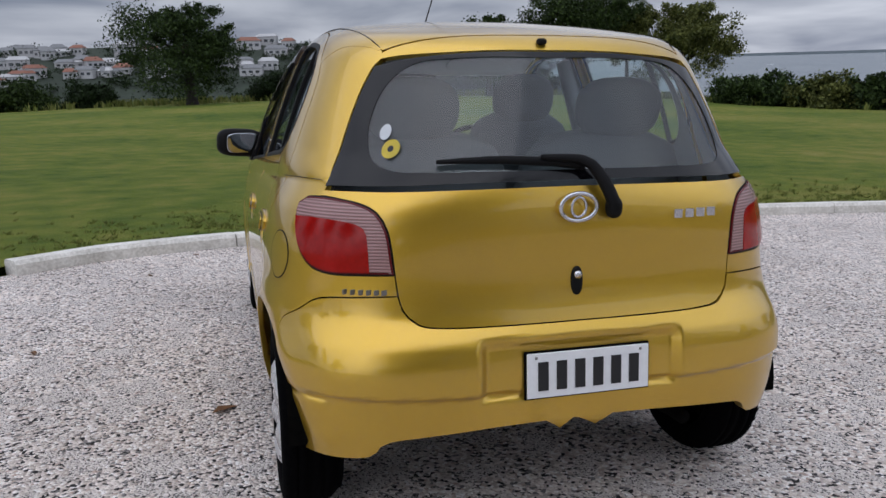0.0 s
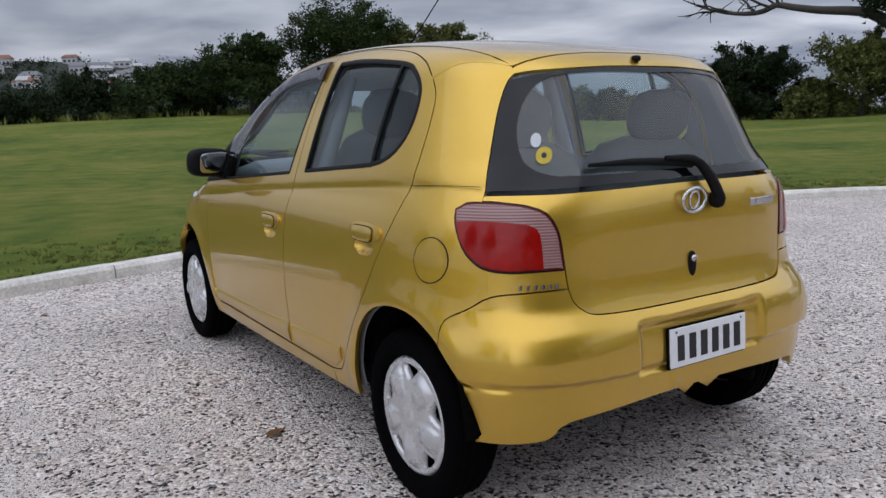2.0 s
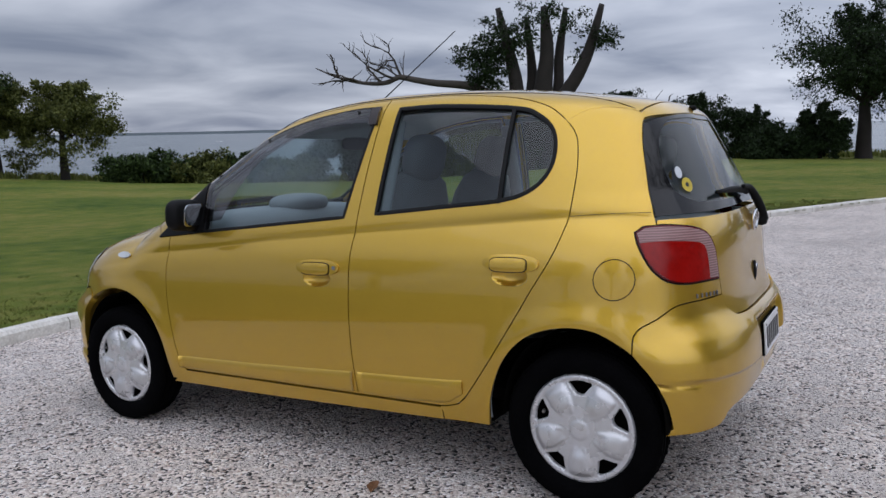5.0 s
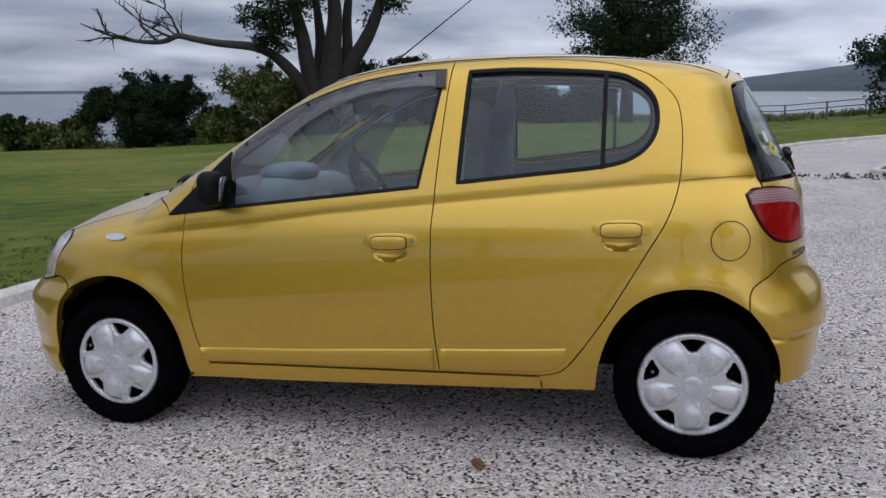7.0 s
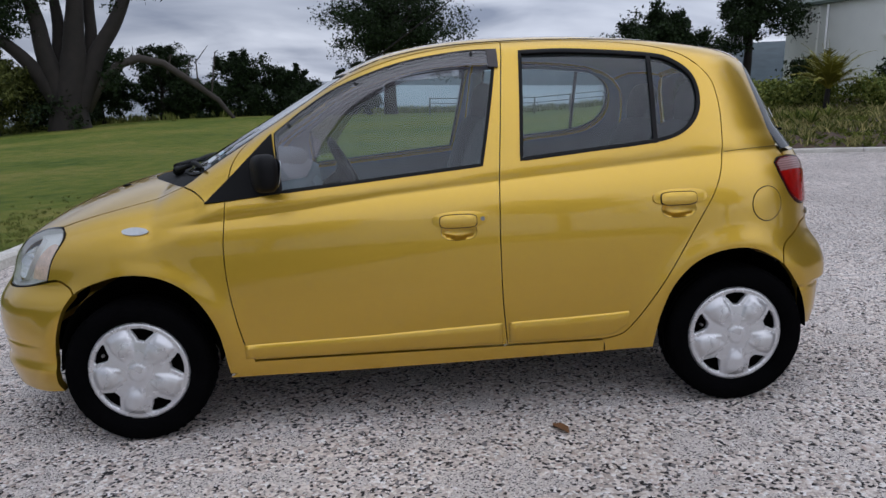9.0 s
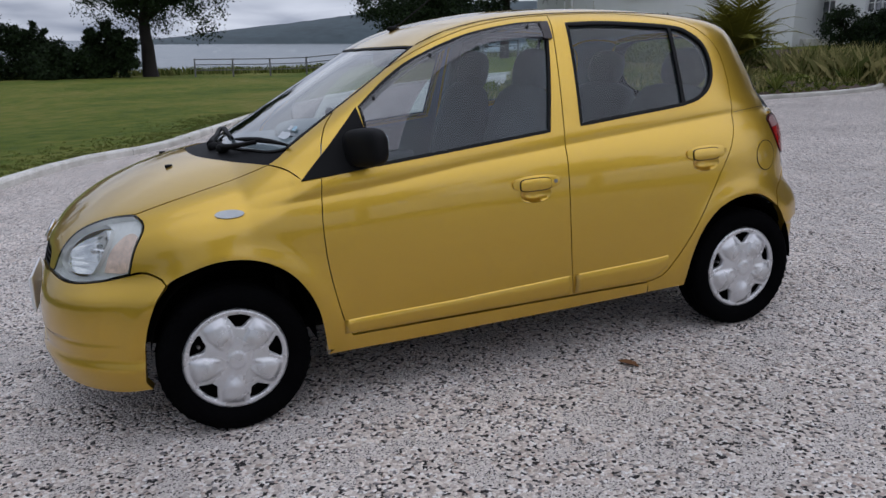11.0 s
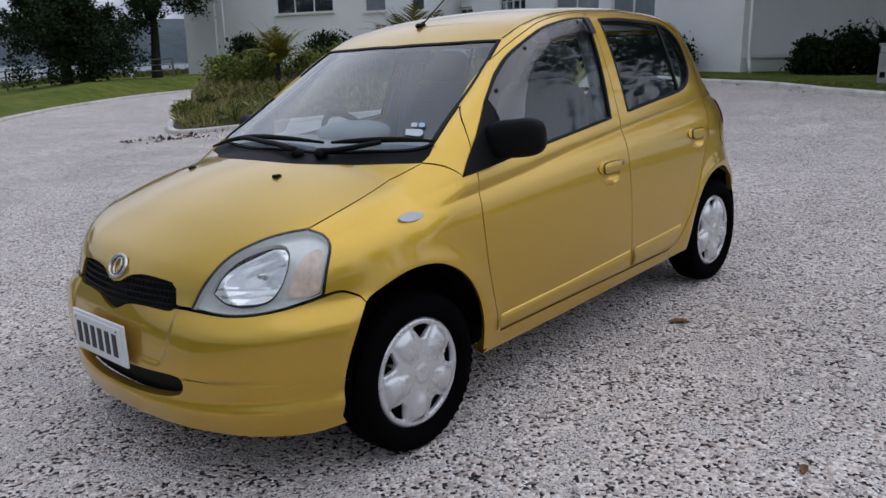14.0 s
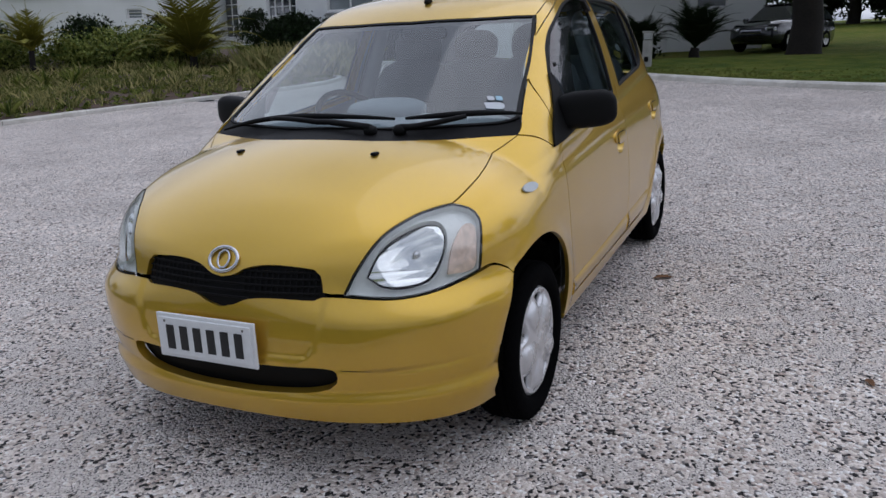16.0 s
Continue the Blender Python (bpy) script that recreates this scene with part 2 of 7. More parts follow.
def ribbed(name, colour, rough, along="x", pitch=0.01, depth=0.6, coat=0.0):
    """A surface with fine parallel flutes."""
    m, n, l, b = nodes_of(name)
    co, w = n.new("ShaderNodeTexCoord"), n.new("ShaderNodeTexWave")
    w.bands_direction, w.inputs["Scale"].default_value = along.upper(), 0.314 / pitch
    l.new(co.outputs["Object"], w.inputs["Vector"])
    bp = n.new("ShaderNodeBump"); bp.inputs["Strength"].default_value, bp.inputs["Distance"].default_value = depth, 0.004
    l.new(w.outputs["Fac"], bp.inputs["Height"]); l.new(bp.outputs["Normal"], b.inputs["Normal"])
    r = n.new("ShaderNodeValToRGB")
    r.color_ramp.elements[0].color, r.color_ramp.elements[1].color = (*[c * .60 for c in colour], 1), (*colour, 1)
    l.new(w.outputs["Fac"], r.inputs["Fac"]); l.new(r.outputs["Color"], b.inputs["Base Color"])
    b.inputs["Roughness"].default_value, b.inputs["Coat Weight"].default_value = rough, coat
    return m


GOLD = gold_paint()
BLACK = surface("black_moulded_plastic", (0.005, 0.005, 0.0055), 0.6, var=0.25, fine=300, bump=0.05, spec=0.15)
SEAL = surface("black_rubber_seal", (0.004, 0.004, 0.0045), 0.6, var=0.2, spec=0.25)
DARK = surface("dark_underbody", (0.004, 0.0038, 0.0036), 0.95, var=0.4, spec=0.03)
RUBBER = surface("worn_tyre_rubber", (0.0022, 0.0022, 0.0025), 0.85, var=0.35, scale=9, fine=90, bump=0.15, spec=0.02)
HUBCAP = surface("silver_painted_plastic", (0.62, 0.62, 0.64), 0.28, 0.55, var=0.04, scale=14, fine=120, tint=(0.58, 0.575, 0.57))
CHROME = surface("chrome", (0.60, 0.60, 0.62), 0.14, 1.0, var=0.05)
DULL_METAL = surface("dull_steel", (0.25, 0.24, 0.23), 0.45, 0.9, var=0.3)
GLASS = glass("tinted_car_glass", (0.84, 0.90, 0.895), 0.03, 1.0)
SIDE_GLASS = glass("side_window_glass", (0.76, 0.86, 0.88), 0.02, 0.85)
SCREEN = glass("windscreen_glass", (0.84, 0.91, 0.92), 0.03, 1.7)
VISOR = glass("smoked_acrylic", (0.56, 0.49, 0.51), 0.10, 1.5)
SMOKE = surface("dark_smoked_plastic", (0.035, 0.028, 0.028), 0.25, var=0.1)
FRIT = surface("black_glass_border", (0.004, 0.004, 0.005), 0.08, var=0.1, spec=0.35)
CLOTH = surface("grey_seat_cloth", (0.105, 0.115, 0.125), 0.95, var=0.25, fine=400, bump=0.2)
TRIM = surface("grey_cabin_plastic", (0.27, 0.29, 0.305), 0.7, var=0.15, fine=250, bump=0.1)
PALE_TRIM = surface("pale_headlining", (0.56, 0.57, 0.56), 0.9, var=0.1)
RED_LENS = surface("red_lamp_lens", (0.30, 0.006, 0.004), 0.12, var=0.22, scale=5, spec=0.3)
DEEP_RED = surface("deep_red_lamp_lens", (0.10, 0.008, 0.010), 0.12, var=0.2, spec=0.3)
SMOKE_LENS = ribbed("pinkish_ribbed_lamp_lens", (0.34, 0.185, 0.175), 0.22, "z", 0.0085, 0.35, 0.2)
LAMP_GLASS = glass("hazed_lamp_cover", (0.95, 0.96, 0.95), 0.06, 1.0)
LAMP_BEZEL = surface("grey_lamp_housing", (0.70, 0.71, 0.70), 0.35, 0.25, var=0.12)
REFLECTOR = surface("lamp_reflector_metal", (0.97, 0.98, 0.99), 0.09, 0.85, var=0.06, scale=25)
AMBER = surface("faded_amber_lens", (0.76, 0.58, 0.48), 0.25, var=0.2, scale=40, coat=1.0)
PLATE = surface("white_plate", (0.74, 0.75, 0.76), 0.35, var=0.06, scale=12)
PLATE_INK = surface("plate_ink", (0.010, 0.010, 0.012), 0.45)
WHITE_BADGE = surface("white_sticker", (0.55, 0.58, 0.60), 0.5)
YELLOW_BADGE = surface("yellow_sticker", (0.52, 0.40, 0.03), 0.5)
BLUE_BADGE = surface("pale_blue_sticker", (0.35, 0.55, 0.66), 0.5)
GRAVEL, GRASS = gravel_look(), grass_look()
KERB_PAINT = surface("whitewashed_concrete", (0.66, 0.64, 0.60), 0.85, var=0.22, scale=3, fine=45, bump=0.4, tint=(0.42, 0.40, 0.35))
BARK = surface("grey_brown_bark", (0.018, 0.0145, 0.012), 0.95, var=0.4, scale=2, fine=22, bump=0.8)
PALE_BARK = surface("weathered_bare_wood", (0.045, 0.038, 0.032), 0.95, var=0.3, scale=2, fine=22, bump=0.6)
LEAF_DARK = leaf_look("dark_evergreen_leaves", (0.006, 0.011, 0.004), (0.022, 0.040, 0.012))
LEAF_MID = leaf_look("mid_green_leaves", (0.006, 0.013, 0.004), (0.042, 0.068, 0.016))
LEAF_OLIVE = leaf_look("olive_leaves", (0.026, 0.036, 0.009), (0.125, 0.135, 0.036))
LITTER = leaf_look("dry_leaf_litter", (0.018, 0.012, 0.008), (0.12, 0.07, 0.04))
LEAF_GARDEN = leaf_look("garden_foliage", (0.045, 0.078, 0.013), (0.27, 0.29, 0.070))
LEAF_PALM = leaf_look("yellow_green_palm_leaves", (0.06, 0.075, 0.012), (0.42, 0.36, 0.06))
LEAF_STRAW = leaf_look("straw_and_green_blades", (0.085, 0.110, 0.025), (0.48, 0.42, 0.18))
BLADES = leaf_look("grass_blades", (0.085, 0.115, 0.022), (0.21, 0.215, 0.065))
SOIL = surface("dark_garden_soil", (0.078, 0.049, 0.033), 1.0, var=0.4, scale=6, fine=40, bump=0.6)
RENDER_WALL = surface("off_white_rendered_wall", (0.84, 0.85, 0.84), 0.85, var=0.05, scale=0.7, fine=30, bump=0.12)
WHITE_TRIM = surface("white_joinery_paint", (0.80, 0.80, 0.79), 0.5, var=0.04)
ROOF_GREEN = surface("grey_green_roofing", (0.16, 0.20, 0.18), 0.7, var=0.15)
PANE = surface("dark_window_pane", (0.03, 0.035, 0.04), 0.05, var=0.3, coat=1.0)
CURTAIN_PANE = surface("pane_before_pale_blind", (0.22, 0.25, 0.26), 0.08, var=0.15, coat=1.0)
DARK_PAINT = surface("black_metallic_car_paint", (0.008, 0.010, 0.013), 0.25, 0.2, coat=1.0)
FENCE_WOOD = surface("greyed_timber", (0.36, 0.355, 0.34), 0.9, var=0.25, fine=30)
DARK_WOOD = surface("weathered_dark_timber", (0.15, 0.145, 0.14), 0.9, var=0.3, fine=30)
SEA = surface("grey_sea", (0.085, 0.11, 0.125), 0.24, var=0.2, scale=0.02, fine=0.5, bump=0.35)
# distance haze is mixed into this hill colour as blue-grey
FAR_HILL = surface("haze_tinted_wooded_hill", (0.055, 0.075, 0.085), 1.0, var=0.25, scale=0.006, fine=0.03)
TOWN_HILL = surface("scrubby_hillside", (0.022, 0.032, 0.020), 1.0, var=0.4, scale=0.03, fine=0.3)


# ---- building tools ----
def link(name, verts, faces, mat, parent=None, label="", smooth=False, normals=None):
    me = bpy.data.meshes.new(name)
    me.from_pydata([tuple(v) for v in verts], [], [tuple(f) for f in faces])
    me.materials.append(mat)
    if smooth:
        me.polygons.foreach_set("use_smooth", [True] * len(me.polygons))
    me.update()
    if normals is not None:
        me.normals_split_custom_set_from_vertices([tuple(v) for v in normals])
    ob = new(name, me)
    if parent is not None:
        ob.parent = parent
    if label:
        ob["label"] = label
    return ob


def part(name, bm, mat, parent=None, label="", smooth=True):
    """A bmesh as one mesh object under a thing or a part."""
    me = bpy.data.meshes.new(name)
    bm.normal_update()
    bm.to_mesh(me)
    bm.free()
    me.materials.append(mat)
    if smooth:
        me.polygons.foreach_set("use_smooth", [True] * len(me.polygons))
    me.update()
    ob = new(name, me)
    if parent is not None:
        ob.parent = parent
    if label:
        ob["label"] = label
    return ob


def box(bm, size, at=(0, 0, 0), bevel=0.0, turn=None):
    m = Matrix.Translation(at) @ (turn or Matrix()) @ Matrix.Diagonal((*size, 1))
    r = bmesh.ops.create_cube(bm, size=1, matrix=m)
    if bevel:
        es = list({e for v in r["verts"] for e in v.link_edges})
        bmesh.ops.bevel(bm, geom=es, offset=bevel, segments=2, affect="EDGES", profile=0.5)
    return bm


def boxed(name, size, at, mat, parent=None, bevel=0.0, label="", turn=None, smooth=False):
    return part(name, box(bmesh.new(), size, at, bevel, turn), mat, parent, label, smooth)


def tube(points, radii, sides=8, cap=True):
    """Vertices and faces of a tapered tube along points."""
    pts = [Vector(p) for p in points]
    verts, faces = [], []
    side = None
    for i, p in enumerate(pts):
        d = (pts[min(i + 1, len(pts) - 1)] - pts[max(i - 1, 0)]).normalized()
        side = d.orthogonal().normalized() if side is None else (side - d * side.dot(d)).normalized()
        up = d.cross(side)
        r = radii[i] if hasattr(radii, "__len__") else radii
        for k in range(sides):
            a = 2 * math.pi * k / sides
            verts.append(p + (side * math.cos(a) + up * math.sin(a)) * r)
    for i in range(len(pts) - 1):
        for k in range(sides):
            a, b = i * sides + k, i * sides + (k + 1) % sides
            faces.append((a, b, b + sides, a + sides))
    if cap:
        faces.append(tuple(range(sides))[::-1])
        faces.append(tuple(len(verts) - sides + k for k in range(sides)))
    return verts, faces


def join(*meshes):
    verts, faces = [], []
    for v, f in meshes:
        k = len(verts)
        verts += list(v)
        faces += [tuple(i + k for i in q) for q in f]
    return verts, faces


def smooth_path(pts, step=0.03, closed=False):
    """Catmull-Rom through points of any dimension, about one sample a step."""
    p = [np.array(q, float) for q in pts]
    n = len(p)
    if n == 2 and not closed:
        k = max(1, int(np.linalg.norm(p[1] - p[0]) / step))
        return [p[0] + (p[1] - p[0]) * i / k for i in range(k + 1)]
    out = []
    for i in range(n if closed else n - 1):
        a, b = p[i], p[(i + 1) % n]
        z0 = p[i - 1] if closed or i > 0 else a * 2 - b
        z3 = p[(i + 2) % n] if closed or i + 2 < n else b * 2 - a
        k = max(1, int(np.linalg.norm(b - a) / step))
        for j in range(k):
            t = j / k
            out.append(.5 * (2 * a + (b - z0) * t + (2 * z0 - 5 * a + 4 * b - z3) * t * t + (3 * a - 3 * b + z3 - z0) * t ** 3))
    if not closed:
        out.append(p[-1])
    return out
# ---- shape of the car's skin: a plan outline met with a top surface, in the car's own frame (y ahead, x right) ----
def spline(xs, ys):
    """A natural cubic through points, straight beyond its ends."""
    xs, ys = np.array(xs, float), np.array(ys, float)
    n, h = len(xs), np.diff(xs)
    a, b = np.eye(n), np.zeros(n)
    for i in range(1, n - 1):
        a[i, i - 1:i + 2] = h[i - 1], 2 * (h[i - 1] + h[i]), h[i]
        b[i] = 6 * ((ys[i + 1] - ys[i]) / h[i] - (ys[i] - ys[i - 1]) / h[i - 1])
    m = np.linalg.solve(a, b)

    def value(x):
        x = np.asarray(x, float)
        c = np.clip(x, xs[0], xs[-1])
        i = np.clip(np.searchsorted(xs, c) - 1, 0, n - 2)
        t, hi = c - xs[i], h[i]
        slope = (ys[i + 1] - ys[i]) / hi - hi * (2 * m[i] + m[i + 1]) / 6
        v = ys[i] + t * (slope + t * (m[i] / 2 + t * (m[i + 1] - m[i]) / (6 * hi)))
        lo = (ys[1] - ys[0]) / h[0] - h[0] * m[1] / 6
        hi_ = (ys[-1] - ys[-2]) / h[-1] + h[-1] * m[-2] / 6
        return v + np.minimum(x - xs[0], 0) * lo + np.maximum(x - xs[-1], 0) * hi_
    return value


HALF = spline([.12, .2, .3, .42, .55, .68, .78, .86, .93, 1.0, 1.1, 1.2, 1.3, 1.4, 1.47, 1.54],
              [.75, .785, .81, .823, .829, .827, .82, .809, .79, .764, .731, .697, .658, .613, .575, .53])
NOSE = spline([.1, .2, .3, .4, .5, .58, .64, .7, .8, 1.0], [1.83, 1.862, 1.89, 1.908, 1.912, 1.902, 1.888, 1.885, 1.885, 1.885])
TAIL = spline([.1, .22, .35, .5, .6, .68, .75, .85, .95, 1.0, 1.05, 1.12, 1.25, 1.4, 1.5],
              [-1.62, -1.65, -1.675, -1.685, -1.672, -1.645, -1.632, -1.626, -1.618, -1.606, -1.585, -1.552, -1.487, -1.41, -1.36])
HOOD = spline([.7, 1.0, 1.2, 1.35, 1.5, 1.62, 1.71, 1.78, 1.83, 1.87, 1.90], [1.09, 1.033, 1.0, .968, .92, .868, .813, .755, .695, .62, .52])
ROOF = spline([-1.7, -1.4, -1.12, -.867, -.617, -.37, -.123, .123, .25, .37, .62, .9, 1.07, 1.3],
              [1.345, 1.42, 1.474, 1.508, 1.527, 1.533, 1.527, 1.495, 1.462, 1.412, 1.278, 1.121, 1.024, .89])


def flare(y, z):
    r1, r2 = np.hypot(y - 1.185, z - .285), np.hypot(y + 1.185, z - .285)
    bump = lambda r: np.exp(-((r - .37) / .055) ** 2)
    return .013 * (bump(r1) + bump(r2)) * np.clip((z - .2) / .15, 0, 1)


def skin(p):
    """Below zero inside the car."""
    x, y, z = np.abs(p[:, 0]) + 1e-9, p[:, 1], p[:, 2]
    w = HALF(z) + flare(y, z)
    uf = np.maximum(1e-9, (y - .6) / (NOSE(z) - .6))
    ur = np.maximum(1e-9, (y + .85) / (TAIL(z) + .85))
    side = x / w
    low = np.clip((.63 - z) / .1, 0, 1)
    low = low * low * (3 - 2 * low)
    q, e = 1.68 + .5 * low, 5.2 + .8 * low
    n = 3.75 + .5 * low - .75 * np.clip((z - .95) / .15, 0, 1)
    g = np.where(uf > 1e-8, side ** q + uf ** e, side ** n + ur ** n)
    d1 = (g ** np.where(uf > 1e-8, 1 / q, 1 / n) - 1) * w
    hood = HOOD(y) - .19 * x ** 2 - .06 * x ** 4
    hs = np.abs(HOOD(y + .005) - HOOD(y - .005)) * 100
    slope = np.clip((y - .2) / .3, 0, 1)
    roof = ROOF(y) - (.075 + .065 * slope) * x ** 2 - .12 * x ** 4
    top = np.where(y > 1.25, hood, np.maximum(hood * (y > .5), roof))
    d2 = (z - top) / np.where(y > 1.25, np.sqrt(1 + hs * hs), 1.0)
    k = .13 - .055 * np.clip((z - .96) / .08, 0, 1)
    h = np.maximum(k - np.abs(d1 - d2), 0) / k
    return np.maximum(d1, d2) + h * h * k / 4


def cast(o, d, far=2.6):
    """From points o inside, along d: where the skin is met."""
    o, d = np.atleast_2d(np.array(o, float)), np.atleast_2d(np.array(d, float))
    o, d = np.broadcast_arrays(o, d)
    lo, hi = np.zeros(len(o)), np.full(len(o), far)
    for _ in range(34):
        mid = (lo + hi) / 2
        inside = skin(o + mid[:, None] * d) < 0
        lo, hi = np.where(inside, mid, lo), np.where(inside, hi, mid)
    return o + lo[:, None] * d


def normal(p):
    e = 2e-3
    g = np.stack([skin(p + e * v) - skin(p - e * v) for v in np.eye(3)], 1)
    return g / np.maximum(np.linalg.norm(g, axis=1, keepdims=True), 1e-9)


def fair_normal(p, shape=None):
    """Normals of the skin with a relief laid on it, taken over a short reach so that the sheet metal stays fair."""
    e = 1.5e-2
    g = np.stack([skin(p + e * v) - skin(p - e * v) for v in np.eye(3)], 1)
    n = g / np.maximum(np.linalg.norm(g, axis=1, keepdims=True), 1e-9)
    if shape is not None:
        e = 2.5e-3
        r = np.stack([(shape(p + e * v) - shape(p - e * v)) / (2 * e) for v in np.eye(3)], 1)
        n = n - (r - n * (r * n).sum(1, keepdims=True))
        n = n / np.linalg.norm(n, axis=1, keepdims=True)
    return n


def on_side(pts):
    """Skin points of the left side from (y, z)."""
    return cast([(0, y, z) for y, z in pts], (-1, 0, 0))


def on_front(pts):
    return cast([(x, .9, z) for x, z in pts], (0, 1, 0))


def on_rear(pts):
    return cast([(x, -.7, z) for x, z in pts], (0, -1, 0))


def on_top(pts):
    return cast([(x, y, .5) for x, y in pts], (0, 0, 1))

# ---- ground, drive, sea and distance ----
def plane_z(x, y):
    return -0.03443 * x - 0.03696 * y


# edge of the mown field: compass bearing (0 ahead of the car, 90 to its right) and the dip below eye level at which it shows
EDGE_DIP = spline([-60, -12, 0, 18, 29, 37, 44, 50, 60, 68, 80, 90, 96, 102, 112, 125], [2.5, 2.5, 2.5, 2.6, 2.8, 3.3, 3.7, 3.78, 3.75, 3.2, 2.66, 2.52, 2.5, 2.45, 2.2, 2.0])
EDGE_R = 62.0


def ground_z(x, y):
    x, y = np.asarray(x, float), np.asarray(y, float)
    r, a = np.hypot(x + 2.5, y), np.degrees(np.arctan2(x + 2.5, y))
    at_edge = 1.25 - EDGE_R * np.tan(np.radians(EDGE_DIP(np.clip(a, -60, 125))))
    k = np.clip((r - 14) / (EDGE_R - 14), 0, 1)
    k = k * k * (3 - 2 * k)
    s = np.minimum(r, EDGE_R) / np.maximum(r, 1e-6)
    base = plane_z(x * s, y * s)
    seaward = np.clip((a + 75) / 15, 0, 1) * np.clip((121 - a) / 8, 0, 1)
    z = base + seaward * k * (at_edge - plane_z((x + 2.5) * EDGE_R / np.maximum(r, 1), y * EDGE_R / np.maximum(r, 1)))
    rise = np.clip((r - 25) / 9, 0, 1) * np.clip((a - 100) / 10, 0, 1) * np.clip((150 - a) / 10, 0, 1)
    z = z + .7 * rise
    z = z - .32 * np.clip((-y - 18) / 6, 0, 1) * np.clip((8 - x) / 4, 0, 1)
    cliff = np.clip((r - EDGE_R) / 22, 0, 1.6)
    return z - seaward * 19 * cliff ** 1.3 - (1 - seaward) * np.clip((r - 90) / 60, 0, 3) * 6


BOUND = [(-2.48, 2.64), (-2.0, 3.02), (-1.38, 3.26), (-.7, 3.42), (.0, 3.62), (1.3, 3.70), (3.1, 3.64), (4.9, 3.56), (6.6, 3.2), (8.8, 2.35), (10.4, 1.05), (12.6, .05),
         (16.4, -1.5), (20.2, -3.5), (25.4, -6.7), (30.2, -10.8), (33.6, -15.2), (34.2, -18.8), (31.5, -22.0), (26.5, -23.6), (20.5, -23.0), (16, -20.4), (13.4, -21.6), (10.4, -20.4), (7.3, -17.9), (4.6, -16.1),
         (2.6, -14.0), (.6, -12.2), (-1.5, -10.6), (-3.2, -9.8), (-7, -8.8), (-12, -7.8), (-15.5, -5.4), (-14, -1.8), (-9.5, -.4), (-6.2, .4), (-4.2, 1.25), (-3.1, 2.1)]
ISLAND = [(12.2, -5.2), (13.3, -5.6), (15.2, -6.7), (18, -8.5), (20, -10.6), (19.6, -12.9), (17.2, -15), (14, -16.4), (11.2, -16), (9.7, -14.2), (9.65, -12), (10.45, -9.9), (11.15, -8.2), (11.6, -6.6), (11.85, -5.7)]
bound = np.array(smooth_path(BOUND, 0.35, closed=True))
island = np.array(smooth_path(ISLAND, 0.30, closed=True))
CENTRE = np.array([4.0, -4.0])


def rings(loop, reaches, height, name, mat, label, inward=False):
    """A sheet of rings that grow outwards from a loop (or shrink inwards to its middle)."""
    verts, faces, n = [], [], len(loop)
    mid = loop.mean(0) if inward else CENTRE
    for s in reaches:
        if inward:
            q = mid + (loop - mid) * s
        else:
            d = loop - mid
            q = loop + d / np.linalg.norm(d, axis=1, keepdims=True) * s
        verts += [(x, y, h) for (x, y), h in zip(q, height(q[:, 0], q[:, 1], s))]
    for i in range(len(reaches) - 1):
        for k in range(n):
            a, b = i * n + k, i * n + (k + 1) % n
            faces.append((a, a + n, b + n, b) if not inward else (a, b, b + n, a + n))
    ob = link(name, verts, faces, mat, smooth=True)
    tagged(ob, label, name, kind="structure")
    return ob


rings(bound, [0.06, .3, .7, 1.2, 2, 3, 4.5, 6.5, 9, 12, 16, 20, 25, 30, 35, 40, 45, 50, 54, 58, 62, 66, 70, 76, 84, 95, 110, 140, 190],
      lambda x, y, s: plane_z(x, y) + (ground_z(x, y) - plane_z(x, y)) * min(1, max(0, s - .06) / 3) + (0.055 if s < 1 else 0.05) + np.array([0.02 * noise.noise((u * .25, v * .25, 0)) for u, v in zip(x, y)]) * min(s, 3),
      "ground", GRASS, "mown green and straw-coloured grass field sloping to the cliff")
rings(bound, [1.0, .985, .93, .85, .74, .6, .45, .3, .15, .02], lambda x, y, s: plane_z(x, y), "driveway", GRAVEL, "pale crushed shell and stone gravel driveway", inward=True)
sea_v = [(4900 * math.sin(a * math.tau / 96) * r, 4900 * math.cos(a * math.tau / 96) * r, -24.0) for r in (.002, .01, .05, .2, .5, 1) for a in range(96)]
sea_f = [(i * 96 + k, i * 96 + (k + 1) % 96, (i + 1) * 96 + (k + 1) % 96, (i + 1) * 96 + k) for i in range(5) for k in range(96)]
tagged(link("water", sea_v, [f[::-1] for f in sea_f], SEA), "calm silver-grey sea under an overcast sky", "sea", kind="structure")


def along(bearing, reach):
    """A spot by bearing and distance from the middle of the walk."""
    a = radians(bearing)
    return -2.5 + reach * math.sin(a), reach * math.cos(a)


